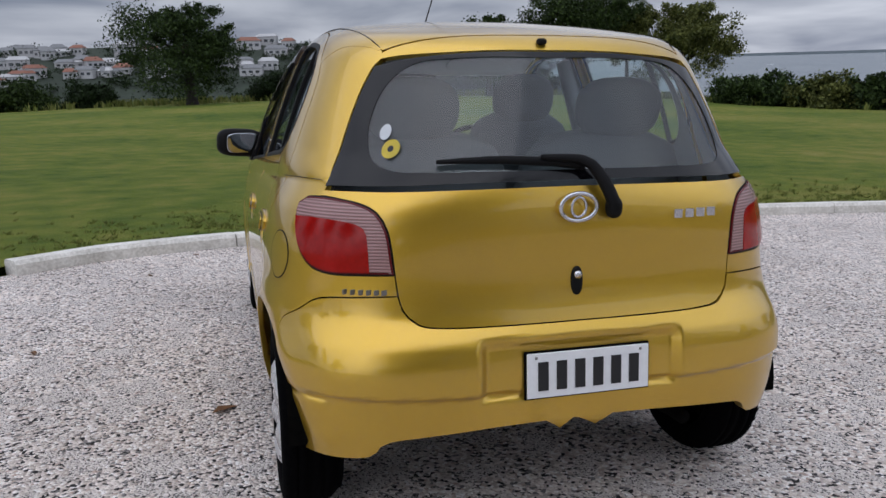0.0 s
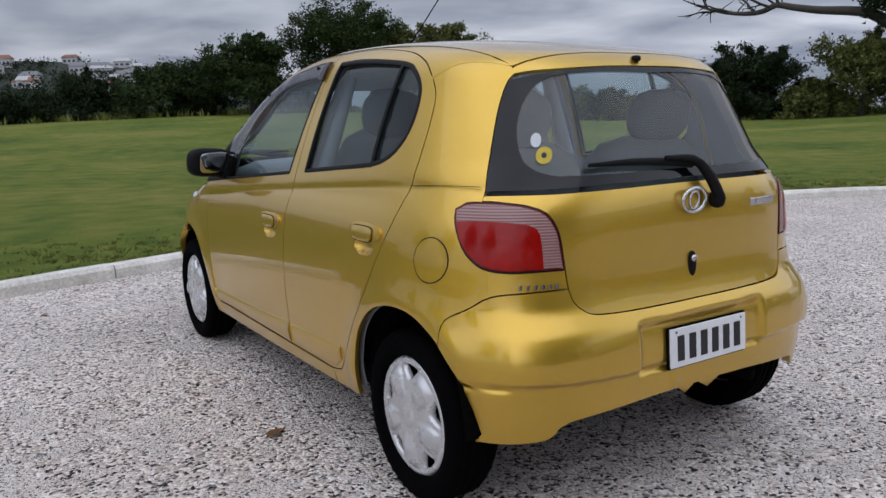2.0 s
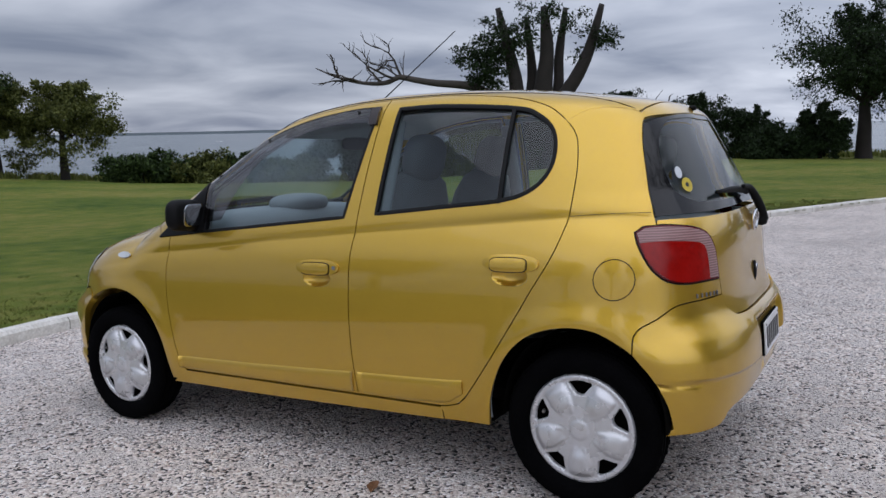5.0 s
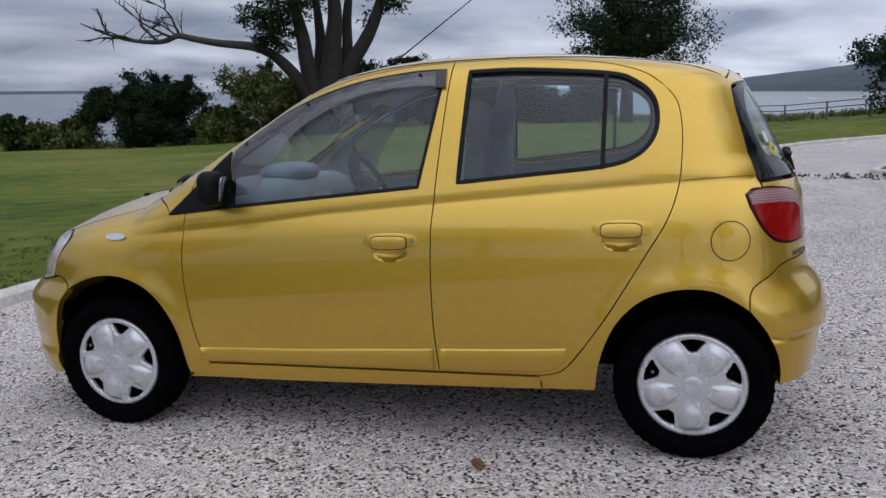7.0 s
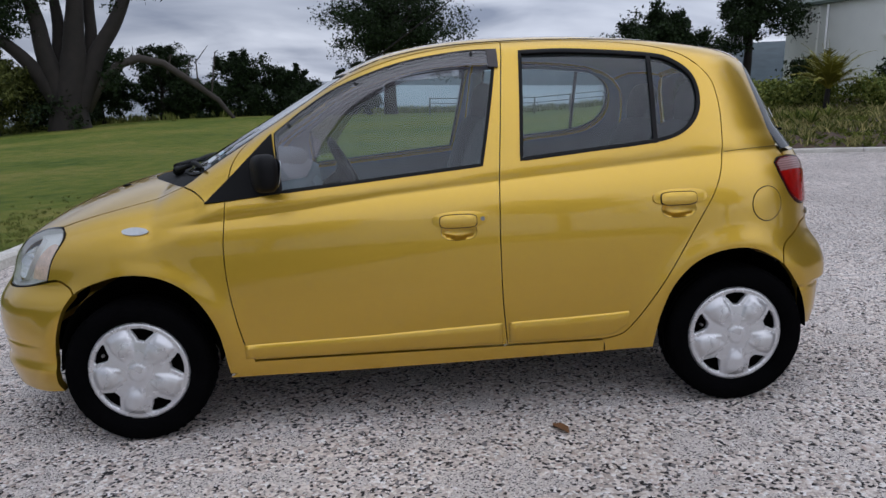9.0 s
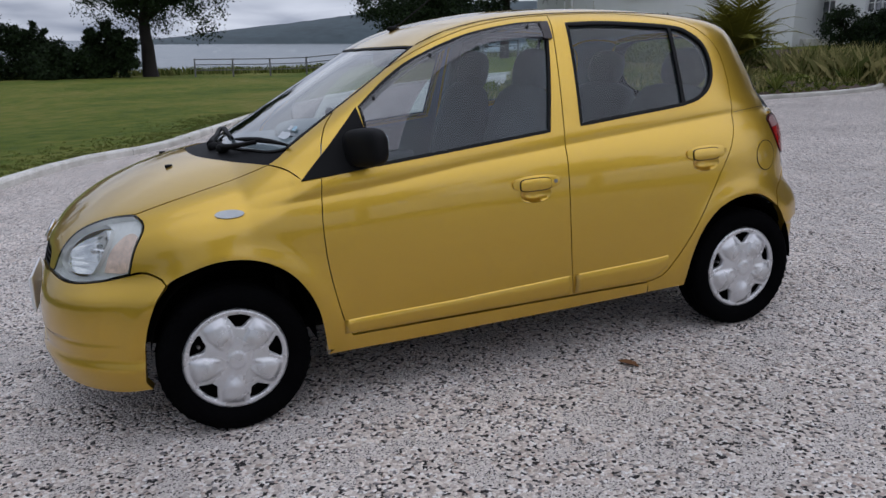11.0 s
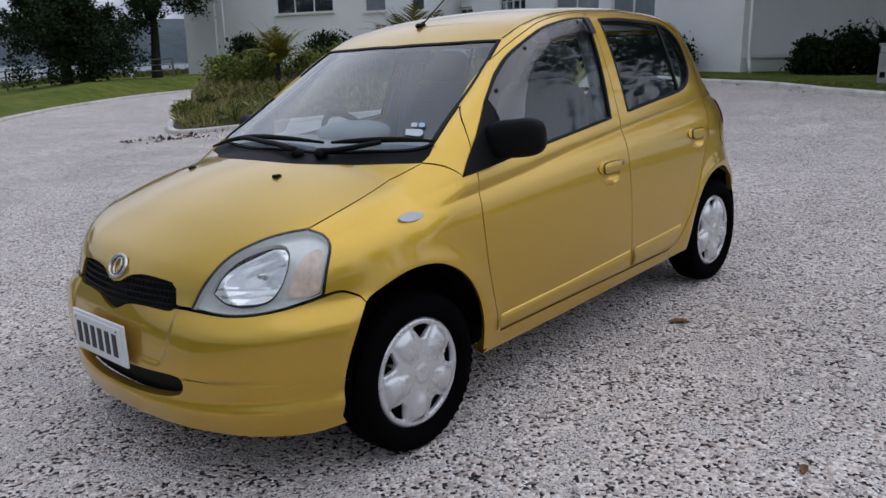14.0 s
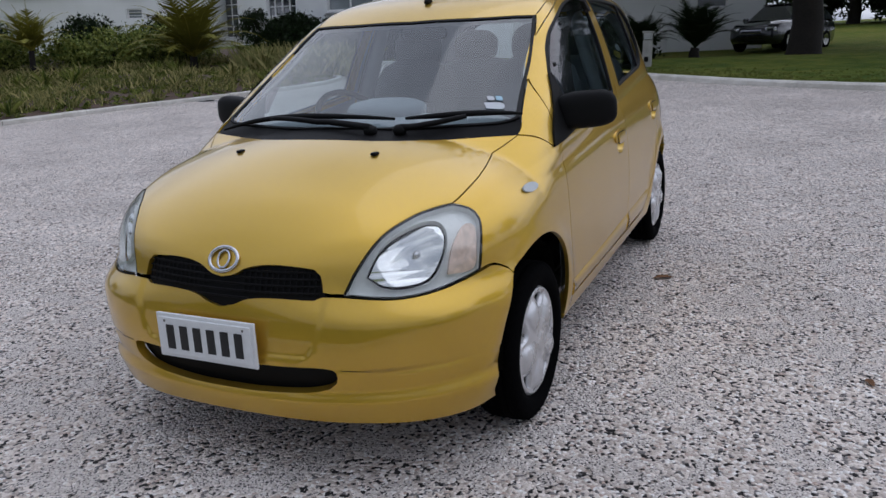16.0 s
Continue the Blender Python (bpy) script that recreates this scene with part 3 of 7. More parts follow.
def ridge(name, profile, reach, mat, label, depth=500, rough=.04):
    """A far ridge whose crest shows at the given (bearing, rise) rows."""
    b, e = zip(*profile)
    rise = spline(b, e)
    verts, n = [], 90
    bs = np.linspace(b[0], b[-1], n)
    for row, (k, d) in enumerate(((-30, -60), (.35, 0), (1.0, .5 * depth), (.8, depth), (-30, depth * 1.3))):
        for q in bs:
            x, y = along(q, reach + d)
            h = 1.2 + reach * math.tan(radians(float(rise(q)) + rough * noise.noise((q * 1.7, row, 3)) + rough * .6 * noise.noise((q * 6, row, 5))))
            verts.append((x, y, -26.0 if k < 0 else -24 + (h + 24) * k * (1 + (d / reach) * (k == 1.0))))
    faces = [(r * n + i, r * n + i + 1, (r + 1) * n + i + 1, (r + 1) * n + i) for r in range(4) for i in range(n - 1)]
    return tagged(link(name, verts, faces, mat, smooth=True), label, "hill", kind="structure")


# headland and far shore take their haze from FAR_HILL's colour
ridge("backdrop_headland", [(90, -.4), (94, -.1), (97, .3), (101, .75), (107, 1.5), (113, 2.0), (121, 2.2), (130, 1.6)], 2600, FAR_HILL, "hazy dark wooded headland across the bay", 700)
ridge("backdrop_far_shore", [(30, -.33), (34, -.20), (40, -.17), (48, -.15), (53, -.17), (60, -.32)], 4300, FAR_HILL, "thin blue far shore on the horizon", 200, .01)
ridge("backdrop_town", [(-40, .8), (-20, .92), (-13, 1.0), (-7, 1.05), (0, 1.05), (4, 1.1), (9, .85), (14, .4), (19, -.2), (23, -1.2)], 520, TOWN_HILL, "wooded hillside with suburban houses", 160, .12)


# ---- kerbs ----
def kerb_line(name, loop, first, last, label, width=.17, height=.105, stone=1.55):
    """A row of low kerb stones along part of a loop; each stone is a piece of its own."""
    kerb = tagged(new(name), label, "kerb", kind="structure")
    pts = [np.array(p) for p in loop]
    i = first
    run = []
    n = len(pts)
    count = (last - first) % n or n
    for j in range(count + 1):
        run.append(pts[(first + j) % n])
    seg = [0]
    for p, q in zip(run, run[1:]):
        seg.append(seg[-1] + float(np.linalg.norm(q - p)))
    at = lambda s: np.array([np.interp(s, seg, [p[0] for p in run]), np.interp(s, seg, [p[1] for p in run])])
    s = 0.0
    while s < seg[-1] - .3:
        ln = min(stone * random.uniform(.85, 1.2), seg[-1] - s)
        steps = max(2, int(ln / .35))
        prof = [(-.5, -.06), (-.5, .72), (-.36, 1.0), (.36, 1.0), (.5, .78), (.5, -.06)]
        verts, faces = [], []
        lift, lean = random.uniform(-.006, .006), random.uniform(-.008, .008)
        for k in range(steps + 1):
            u = s + .006 + (ln - .012) * k / steps
            c, d = at(u), at(min(u + .1, seg[-1])) - at(max(u - .1, 0))
            d = d / np.linalg.norm(d)
            out = np.array([-d[1], d[0]])
            for a, h in prof:
                q = c + out * (a * width + lean)
                verts.append((q[0], q[1], plane_z(*q) + h * (height + lift) + (.006 * noise.noise((q[0] * 3, q[1] * 3, h)))))
        m = len(prof)
        for k in range(steps):
            for a in range(m - 1):
                faces.append((k * m + a, k * m + a + 1, k * m + m + a + 1, k * m + m + a))
        faces += [tuple(range(m)), tuple(steps * m + a for a in range(m))[::-1]]
        link("kerbstone", verts, faces, KERB_PAINT, kerb)
        s += ln
    return kerb


def nearest(loop, p):
    return int(np.argmin(np.hypot(loop[:, 0] - p[0], loop[:, 1] - p[1])))


kerb_line("kerb_field", bound, nearest(bound, (-2.48, 2.64)), nearest(bound, (34.2, -18.8)), "low whitewashed concrete kerb along the grass field")
kerb_line("kerb_lawn", bound, nearest(bound, (16, -20.4)), nearest(bound, (-9, -7.7)), "low pale concrete kerb along the house lawn")
kerb_line("kerb_garden", island, 0, 0, "low concrete kerb round the planted island", .14, .09)


# ---- trees ----
def foliage(spots, leaf, per, spread, seed, flat=1.0, droop=0.0):
    """Leaf clumps: many small bent blades round each spot."""
    g = np.random.default_rng(seed)
    spots = np.array(spots, float).reshape(-1, 4)
    c = np.repeat(spots, per, 0)
    n = len(c)
    off = g.normal(0, 1, (n, 3)) * c[:, 3:] * spread * np.array([1, 1, flat])
    p = c[:, :3] + off
    d = g.normal(0, 1, (n, 3)); d[:, 2] -= droop; d /= np.linalg.norm(d, axis=1, keepdims=True)
    e = np.cross(d, g.normal(0, 1, (n, 3))); e /= np.linalg.norm(e, axis=1, keepdims=True)
    s = leaf * g.uniform(.6, 1.5, (n, 1))
    v = np.stack([p - e * s * .5, p + d * s * .2 - e * s * .1, p + d * s, p + d * s * .25 + e * s * .5], 1).reshape(-1, 3)
    f = np.arange(4 * n).reshape(-1, 4)
    return v.tolist(), f.tolist()


def branching(base, top, r0, limbs, seed, spread=1.0, sides=7, levels=2, bare=False):
    """Trunk, limbs and twig ends: meshes and the clump spots at their ends."""
    g = random.Random(seed)
    base, top = Vector(base), Vector(top)
    h = (top - base).length
    meshes, ends = [], []
    pts = [base + (top - base) * t + Vector((g.uniform(-1, 1), g.uniform(-1, 1), 0)) * .025 * h * math.sin(t * 3) for t in (0, .04, .12, .3, .5, .7, .88, 1)]
    rad = [r0 * k for k in (1.5, 1.15, 1.0, .86, .66, .45, .26, .10)]
    trunk = tube(pts, rad, sides + 3)

    def limb(p, d, ln, r, lv):
        q = [p]
        for k in range(1, 6):
            d = (d + Vector((g.uniform(-.28, .28), g.uniform(-.28, .28), g.uniform(-.08, .2)))).normalized()
            q.append(q[-1] + d * ln / 5)
        meshes.append(tube(q, [r, r * .8, r * .62, r * .46, r * .3, r * .14], sides if lv == levels else 5))
        for k in (3, 4, 5):
            ends.append((*q[k], ln * .30))
        if lv > 0:
            for k in (2, 3, 4, 5):
                side = Vector((g.uniform(-1, 1), g.uniform(-1, 1), g.uniform(-.15, .7))).normalized()
                limb(q[k], (d * .6 + side).normalized(), ln * g.uniform(.42, .62), r * (.55 - .07 * k), lv - 1)

    for i in range(limbs):
        t = .32 + .62 * (i + g.random() * .5) / limbs
        a = i * 2.4 + g.uniform(-.4, .4)
        d = Vector((math.cos(a) * spread, math.sin(a) * spread, g.uniform(.15, .75))).normalized()
        k = t * 7
        j = min(int(np.searchsorted([0, .04, .12, .3, .5, .7, .88, 1], t)), 7)
        limb(pts[j], d, h * g.uniform(.32, .5) * (1.15 - .5 * t) * spread, r0 * .42 * (1.1 - .6 * t), levels - 1)
    return trunk, join(*meshes) if meshes else ([], []), ends


def tree(bearing, reach, height, width, label, leaf_mat, seed, trunk_r=.35, lean=0.0, limbs=9, per=26, leaf=.17, crown_low=.25, name="tree", keep=1.0, sink=0.3, lobed=15):
    """A tree: tapered trunk, limbs, and an uneven crown of leaf clumps that fills about width by height."""
    x, y = along(bearing, reach)
    z = float(ground_z(x, y)) - sink
    ob = tagged(new(name), label, name)
    g = random.Random(seed)
    trunk, limb_mesh, ends = branching((0, 0, 0), (lean, lean * .3, height * .86), trunk_r, limbs, seed, spread=min(1.3, max(.6, width / height)))
    ob.location = (x, y, z)
    link("trunk", *trunk, BARK, ob, smooth=True)
    link("branchwork", *limb_mesh, BARK, ob, smooth=True)
    spots = [e for e in ends if e[2] > height * crown_low and g.random() < keep]
    # further clumps in lobes, so that the outline stays uneven
    lobes = [(g.uniform(-.36, .36) * width, g.uniform(-.36, .36) * width, height * (crown_low + .12 + g.random() * (.80 - crown_low)), g.uniform(.13, .24) * width) for _ in range(int(lobed * keep))]
    for a in lobes:
        for _ in range(13):
            d = Vector((g.gauss(0, 1), g.gauss(0, 1), g.gauss(0, .7))).normalized() * a[3] * g.uniform(.6, 1.0)
            q = Vector(a[:3]) + d
            if q.z > height * crown_low * .8:
                spots.append((*q, a[3] * .42))
    link("crown", *foliage(spots, leaf, int(per * 2.5), .50, seed, .70), leaf_mat, ob)
    return ob


tree(-.6, 54.5, 6.3, 9.0, "broad round-headed evergreen tree at the field edge", LEAF_MID, 11, .4, crown_low=.12, limbs=12, per=34)
tree(9.7, 60, 3.3, 7, "scrubby evergreen tree beyond the field", LEAF_DARK, 12, .3, crown_low=.08)
tree(14.8, 60, 3.7, 7, "low spreading evergreen tree beyond the field", LEAF_MID, 13, .3, crown_low=.08)
tree(5.4, 60, 2.2, 5, "low evergreen tree beyond the field", LEAF_DARK, 40, .3, crown_low=.05)
tree(18.2, 61, 4.4, 6, "dark evergreen tree beyond the field", LEAF_DARK, 41, .3, crown_low=.05)
tree(-11.5, 60, 2.0, 5, "low evergreen tree beyond the field", LEAF_MID, 42, .3, crown_low=.05)
tree(-7.4, 60, 1.8, 4, "low evergreen tree beyond the field", LEAF_DARK, 17, .3, crown_low=.05)
tree(21.3, 55.5, 5.2, 6.6, "round evergreen tree with a bare stem", LEAF_MID, 14, .28, crown_low=.20, limbs=11, per=34)
tree(28.0, 56.6, 7.6, 8.6, "tall evergreen tree with several forking stems", LEAF_MID, 15, .40, crown_low=.32, limbs=13, per=34)
tree(31.2, 58.7, 6.6, 4.4, "slim pale-stemmed evergreen tree", LEAF_OLIVE, 16, .18, crown_low=.34, limbs=10, per=30)
tree(35.0, 57.8, 6.6, 6.4, "rounded olive-green tree at the cliff edge", LEAF_OLIVE, 18, .3, crown_low=.16, limbs=11, per=34)
tree(17.6, 60, 3.0, 5.0, "low dark scrub below the trees", LEAF_DARK, 19, .12, crown_low=.02, name="shrub", limbs=6)
tree(24.6, 60, 2.2, 4.0, "low dark scrub below the trees", LEAF_DARK, 20, .12, crown_low=.02, name="shrub", limbs=6)
for b, h, w, s in ((40.0, 1.9, 5.0, 21), (43.8, 2.0, 5.0, 22), (47.6, 2.1, 4.6, 23), (51.2, 2.0, 4.6, 24)):
    tree(b, 55.6, h, w, "low dense coastal hedge shrub", LEAF_MID if s % 2 else LEAF_OLIVE, s, .12, crown_low=.02, per=24, leaf=.22, name="shrub", limbs=6)
tree(54.7, 54.6, 3.9, 5.2, "dark dense conifer-like bush", LEAF_DARK, 25, .25, crown_low=.02, per=40, name="bush")
tree(58.0, 55.6, 4.7, 5.0, "dark dense conifer-like bush", LEAF_DARK, 26, .25, crown_low=.02, per=40, name="bush")
tree(61.0, 54, 2.6, 4.4, "low grey-green coastal shrub", LEAF_OLIVE, 29, .12, crown_low=.02, per=24, leaf=.22, name="shrub", limbs=6)
tree(64.0, 52.6, 4.6, 5.6, "loose grey-green tree by the old tree", LEAF_OLIVE, 27, .2, crown_low=.06)
tree(67.2, 56, 3.6, 5.5, "low dark tree behind the old tree", LEAF_DARK, 28, .2, crown_low=.05)
for b, h, w, s in ((70.4, 5.0, 5.2, 31), (74.3, 5.0, 5.2, 32), (79.4, 4.2, 5.4, 33), (83.2, 3.4, 4.6, 34), (76.8, 2.8, 4.0, 30)):
    tree(b, 58.9, h, w, "dark windswept coastal tree", LEAF_DARK, s, .2, crown_low=.06)
tree(90.2, 54, 8.8, 9.8, "windswept evergreen tree with layered open branches", LEAF_DARK, 35, .46, crown_low=.32, limbs=17, keep=1.0, per=32)
tree(87.6, 53.6, 3.3, 3.2, "dark dense bush at the foot of the windswept tree", LEAF_DARK, 39, .16, crown_low=.03, per=34, name="bush")
tree(84.8, 54.2, 2.0, 4.6, "low dark coastal shrub beside the windswept tree", LEAF_DARK, 43, .12, crown_low=.02, per=30, name="shrub", limbs=6)
tree(109.2, 47.5, 5.1, 8.2, "broad dense dark evergreen tree by the fence", LEAF_DARK, 37, .3, crown_low=.10, limbs=13, per=40)
tree(115.0, 50.5, 9.5, 6.2, "dark evergreen tree with bare lower limbs beside the house", LEAF_DARK, 38, .3, crown_low=.24, limbs=12, per=30)


def old_tree():
    """The great half-dead tree: stout leaning stems, one long bare limb, sparse clumps."""
    x, y = along(68.3, 52)
    z = float(ground_z(x, y)) - .4
    ob = tagged(new("old_tree"), "great gnarled half-dead tree with a long bare limb", "tree")
    ob.location = (x, y, z)
    # the limb reaches to the tree's left as seen from the drive
    left = Vector((-math.cos(radians(68)), math.sin(radians(68)), 0))
    back = Vector((math.sin(radians(68)), math.cos(radians(68)), 0))
    at = lambda s, h, d=0.0: tuple(left * s + back * d + Vector((0, 0, h)))
    stems = [
        [at(0, 0), at(0, .8), at(-.1, 2.2), at(-.5, 4.2), at(-.7, 6.2), at(-.9, 8.2), at(-.7, 11)], [1.35, 1.0, .84, .62, .5, .4, .22],
        [at(.2, 1.4), at(.5, 3.0), at(1.0, 5.0), at(1.2, 6.6), at(1.7, 8.6), at(2.3, 11)], [.75, .6, .5, .42, .32, .18],
        [at(-.3, 1.5), at(-1.2, 3.2), at(-1.9, 5.0), at(-2.9, 6.6), at(-3.7, 8.4), at(-4.4, 11)], [.75, .58, .48, .42, .33, .18],
        [at(-.8, 3.6, .4), at(-1.6, 5.6, .7), at(-1.7, 8.0, .9), at(-2.1, 11, 1.0)], [.42, .36, .3, .16],
        [at(.1, 2.4, .4), at(.2, 4.6, .8), at(.1, 7.0, 1.0), at(.5, 10.5, 1.2)], [.5, .4, .3, .16],
        [at(.4, 1.8), at(1.3, 3.5), at(2.2, 4.7), at(3.2, 5.6), at(4.2, 6.1)], [.55, .48, .40, .34, .30]]
    link("trunk", *join(*[tube([tuple(p) for p in smooth_path(stems[i], .4)], np.interp(np.linspace(0, 1, len(smooth_path(stems[i], .4))), np.linspace(0, 1, len(stems[i])), stems[i + 1]).tolist(), 10) for i in range(0, len(stems), 2)]), BARK, ob, smooth=True)
    g = random.Random(5)
    limb = [at(3.9, 6.0), at(5.0, 6.15), at(6.6, 6.3), at(8.0, 6.55), at(9.0, 6.75), at(9.7, 6.45), at(10.6, 6.35), at(12.0, 6.5), at(13.4, 6.9), at(14.8, 7.5)]
    twigs = [tube(smooth_path(limb, .3), np.interp(np.linspace(0, 1, len(smooth_path(limb, .3))), [0, .3, .6, 1], [.30, .22, .15, .03]).tolist(), 7)]

    def twig(p, d, ln, r, lv):
        q = [p]
        for _ in range(5):
            d = (d + Vector((g.uniform(-.4, .4), g.uniform(-.4, .4), g.uniform(-.35, .4)))).normalized()
            q.append(q[-1] + d * ln / 5)
        twigs.append(tube(q, [r, r * .85, r * .7, r * .5, r * .35, r * .15], 5))
        if lv:
            for k in (1, 2, 3, 4):
                twig(q[k], (d + Vector((g.uniform(-.8, .8), g.uniform(-.8, .8), g.uniform(-.5, .9)))).normalized(), ln * g.uniform(.35, .6), r * .55, lv - 1)

    for s0, h0, up, ln in ((7.6, 6.5, -.12, 4.6), (8.8, 6.7, .7, 3.2), (9.2, 6.6, .35, 3.6), (10.2, 6.4, .8, 2.6), (10.8, 6.4, -.2, 2.8), (11.8, 6.5, .6, 2.2), (12.6, 6.7, -.1, 2.0), (13.2, 6.9, .8, 1.6)):
        twig(Vector(at(s0, h0)), (left * .8 + Vector((0, 0, up))).normalized(), ln, .10, 2 if ln > 3 else 1)
    link("bare_limb", *join(*twigs), PALE_BARK, ob, "long bare weathered limb with twigs", True)
    spots = [(*at(g.gauss(s, w), g.gauss(h, w * .7), g.gauss(0, w)), .5) for s, h, w, k in
             ((3.0, 6.6, .6, 34), (2.6, 7.8, .8, 40), (1.9, 9.2, 1.0, 34), (-4.6, 9.0, .7, 18), (-1.0, 10, 1.2, 30), (-2.4, 3.4, .5, 12), (4.4, 8.0, .6, 16), (-3.0, 4.6, .3, 8), (.4, 1.6, .8, 24)) for _ in range(k)]
    link("crown", *foliage(spots, .20, 46, .5, 77, .7), LEAF_DARK, ob, "sparse dark leaf clumps")
    return ob


old_tree()


def arched_limb():
    x, y = along(72.9, 52)
    z = float(ground_z(x, y)) - .3
    ob = tagged(new("arched_limb"), "thick bare limb arching down to the ground", "fallen limb")
    ob.location = (x, y, z)
    r = Vector((math.cos(radians(74)), -math.sin(radians(74)), 0))
    at = lambda s, h: tuple(r * s + Vector((0, 0, h)))
    link("limb", *tube([at(-3.2, 1.2), at(-2.4, 2.6), at(-1.2, 3.9), at(0, 4.3), at(1.4, 4.0), at(3.0, 2.9), at(4.6, 1.7), at(5.6, .4), at(5.9, -.2)], [.34, .30, .27, .25, .23, .2, .16, .12, .09], 9), PALE_BARK, ob, smooth=True)
    g = random.Random(9)
    tw = [tube([at(s, 4.0 - abs(s - .2) * .45), at(s + g.uniform(-.3, .8), 4.6 + g.uniform(-.6, .3)), at(s + g.uniform(0, 1.4), 4.9 + g.uniform(-1.2, .3))], [.06, .04, .015], 5) for s in (-.5, .6, 1.6, 2.6, 3.4, 4.2)]
    link("twigs", *join(*tw), PALE_BARK, ob)


arched_limb()


# rough uncut grass along the cliff edge
def tufts(name, spots, length, mat, label, seed, per=9, kind="stuff", bend=.5, wide=.02):
    g = np.random.default_rng(seed)
    s = np.repeat(np.array(spots, float), per, 0)
    n = len(s)
    a = g.uniform(0, math.tau, n); t = g.uniform(.1, 1, n) * bend
    ln = length * g.uniform(.5, 1.2, n) * (s[:, 3] if s.shape[1] > 3 else 1)
    out = np.stack([np.cos(a) * t, np.sin(a) * t, np.ones(n)], 1)
    out /= np.linalg.norm(out, axis=1, keepdims=True)
    w = np.stack([-np.sin(a), np.cos(a), np.zeros(n)], 1) * wide * g.uniform(.6, 1.4, (n, 1))
    p = s[:, :3] + g.normal(0, .35 * length, (n, 3)) * np.array([1, 1, 0])
    mid = p + out * (ln * .55)[:, None]
    tip = p + out * ln[:, None] + np.stack([np.cos(a), np.sin(a), -.5 * np.ones(n)], 1) * (ln * t * .35)[:, None]
    v = np.stack([p - w, p + w, mid + w * .8, tip, mid - w * .8], 1).reshape(-1, 3)
    f = np.arange(5 * n).reshape(-1, 5)
    return tagged(link(name, v.tolist(), f.tolist(), mat), label, "grass", kind=kind)


g = random.Random(3)
edge = []
for _ in range(2600):
    b, r = g.uniform(-16, 118), EDGE_R - abs(g.gauss(0, 3.2)) + 2
    x, y = along(b, r)
    edge.append((x, y, float(ground_z(x, y)), 1.0))
tufts("cliff_edge_grass", edge, .60, BLADES, "long uncut grass along the cliff edge", 4, 8, wide=.05)
verge = []
for _ in range(15000):
    i = g.randrange(len(bound))
    d = bound[i] - CENTRE
    d = d / np.linalg.norm(d)
    q = bound[i] + d * (.10 + abs(g.gauss(0, 1.0))) + np.array([-d[1], d[0]]) * g.uniform(-.3, .3)
    if q[1] > -8 and q[0] > -4 and q[0] < 17 or q[1] < -7 and q[0] < 8:
        verge.append((q[0], q[1], float(ground_z(*q)) + .045, 1.0))
tufts("verge_grass", verge, .050, BLADES, "short green grass blades along the kerb", 6, 9, bend=.9, wide=.004)


# ---- cliff fence ----
def fence():
    ob = tagged(new("fence"), "weathered post-and-rail timber fence along the cliff top", "fence")
    spots = []
    for b in np.arange(93, 117.6, 2.55):
        x, y = along(b, 51 - (b - 93) * .12)
        spots.append(Vector((x, y, float(ground_z(x, y)))))
    for p in spots:
        boxed("post", (.09, .09, 1.3), p + Vector((0, 0, .5)), DARK_WOOD, ob, .008)
    for p, q in zip(spots, spots[1:]):
        for h in (.45, .78, 1.1):
            v, f = tube([p + Vector((0, 0, h)), q + Vector((0, 0, h))], .03, 6)
            link("rail", v, f, DARK_WOOD, ob)
    return ob


fence()

# ---- the car ----
from mathutils.geometry import delaunay_2d_cdt


class Chart:
    """A way to lay part of the skin flat: rays from an axis or a centre."""
    def __init__(self, kind, centre=(0, 0, 0)):
        self.kind, self.c = kind, np.array(centre, float)

    def flat(self, p):
        p = np.atleast_2d(p)
        if self.kind == "axis":
            return np.stack([p[:, 1], .75 * np.arctan2(p[:, 2] - .75, -p[:, 0])], 1)
        d = (p - self.c) * np.array([1, 1 if self.kind == "front" else -1, 1])
        return np.stack([1.1 * np.arctan2(d[:, 0], d[:, 1]), 1.1 * np.arctan2(d[:, 2], np.hypot(d[:, 0], d[:, 1]))], 1)

    def skin(self, q):
        if self.kind == "axis":
            b = q[:, 1] / .75
            return cast(np.stack([0 * b, q[:, 0], 0 * b + .75], 1), np.stack([-np.cos(b), 0 * b, np.sin(b)], 1))
        a, e = q[:, 0] / 1.1, q[:, 1] / 1.1
        d = np.stack([np.sin(a) * np.cos(e), np.cos(a) * np.cos(e) * (1 if self.kind == "front" else -1), np.sin(e)], 1)
        return cast(np.tile(self.c, (len(q), 1)), d)


AXIS, FRONT, REAR = Chart("axis"), Chart("front", (0, .55, .35)), Chart("rear", (0, -.72, .85))


def inside(loop, p):
    x, y = p[:, 0:1], p[:, 1:2]
    a, b = loop, np.roll(loop, -1, 0)
    cross = ((a[:, 1] > y) != (b[:, 1] > y)) & (x < (b[:, 0] - a[:, 0]) * (y - a[:, 1]) / (b[:, 1] - a[:, 1] + 1e-15) + a[:, 0])
    return cross.sum(1) % 2 == 1


def inset(loop, d):
    """The loop drawn in by d (out, where d is below zero)."""
    area = np.sum(loop[:, 0] * np.roll(loop[:, 1], -1) - np.roll(loop[:, 0], -1) * loop[:, 1])
    t = np.roll(loop, -1, 0) - np.roll(loop, 1, 0)
    n = np.stack([-t[:, 1], t[:, 0]], 1) / np.maximum(np.linalg.norm(t, axis=1, keepdims=True), 1e-9)
    return loop + n * d * (1 if area > 0 else -1)


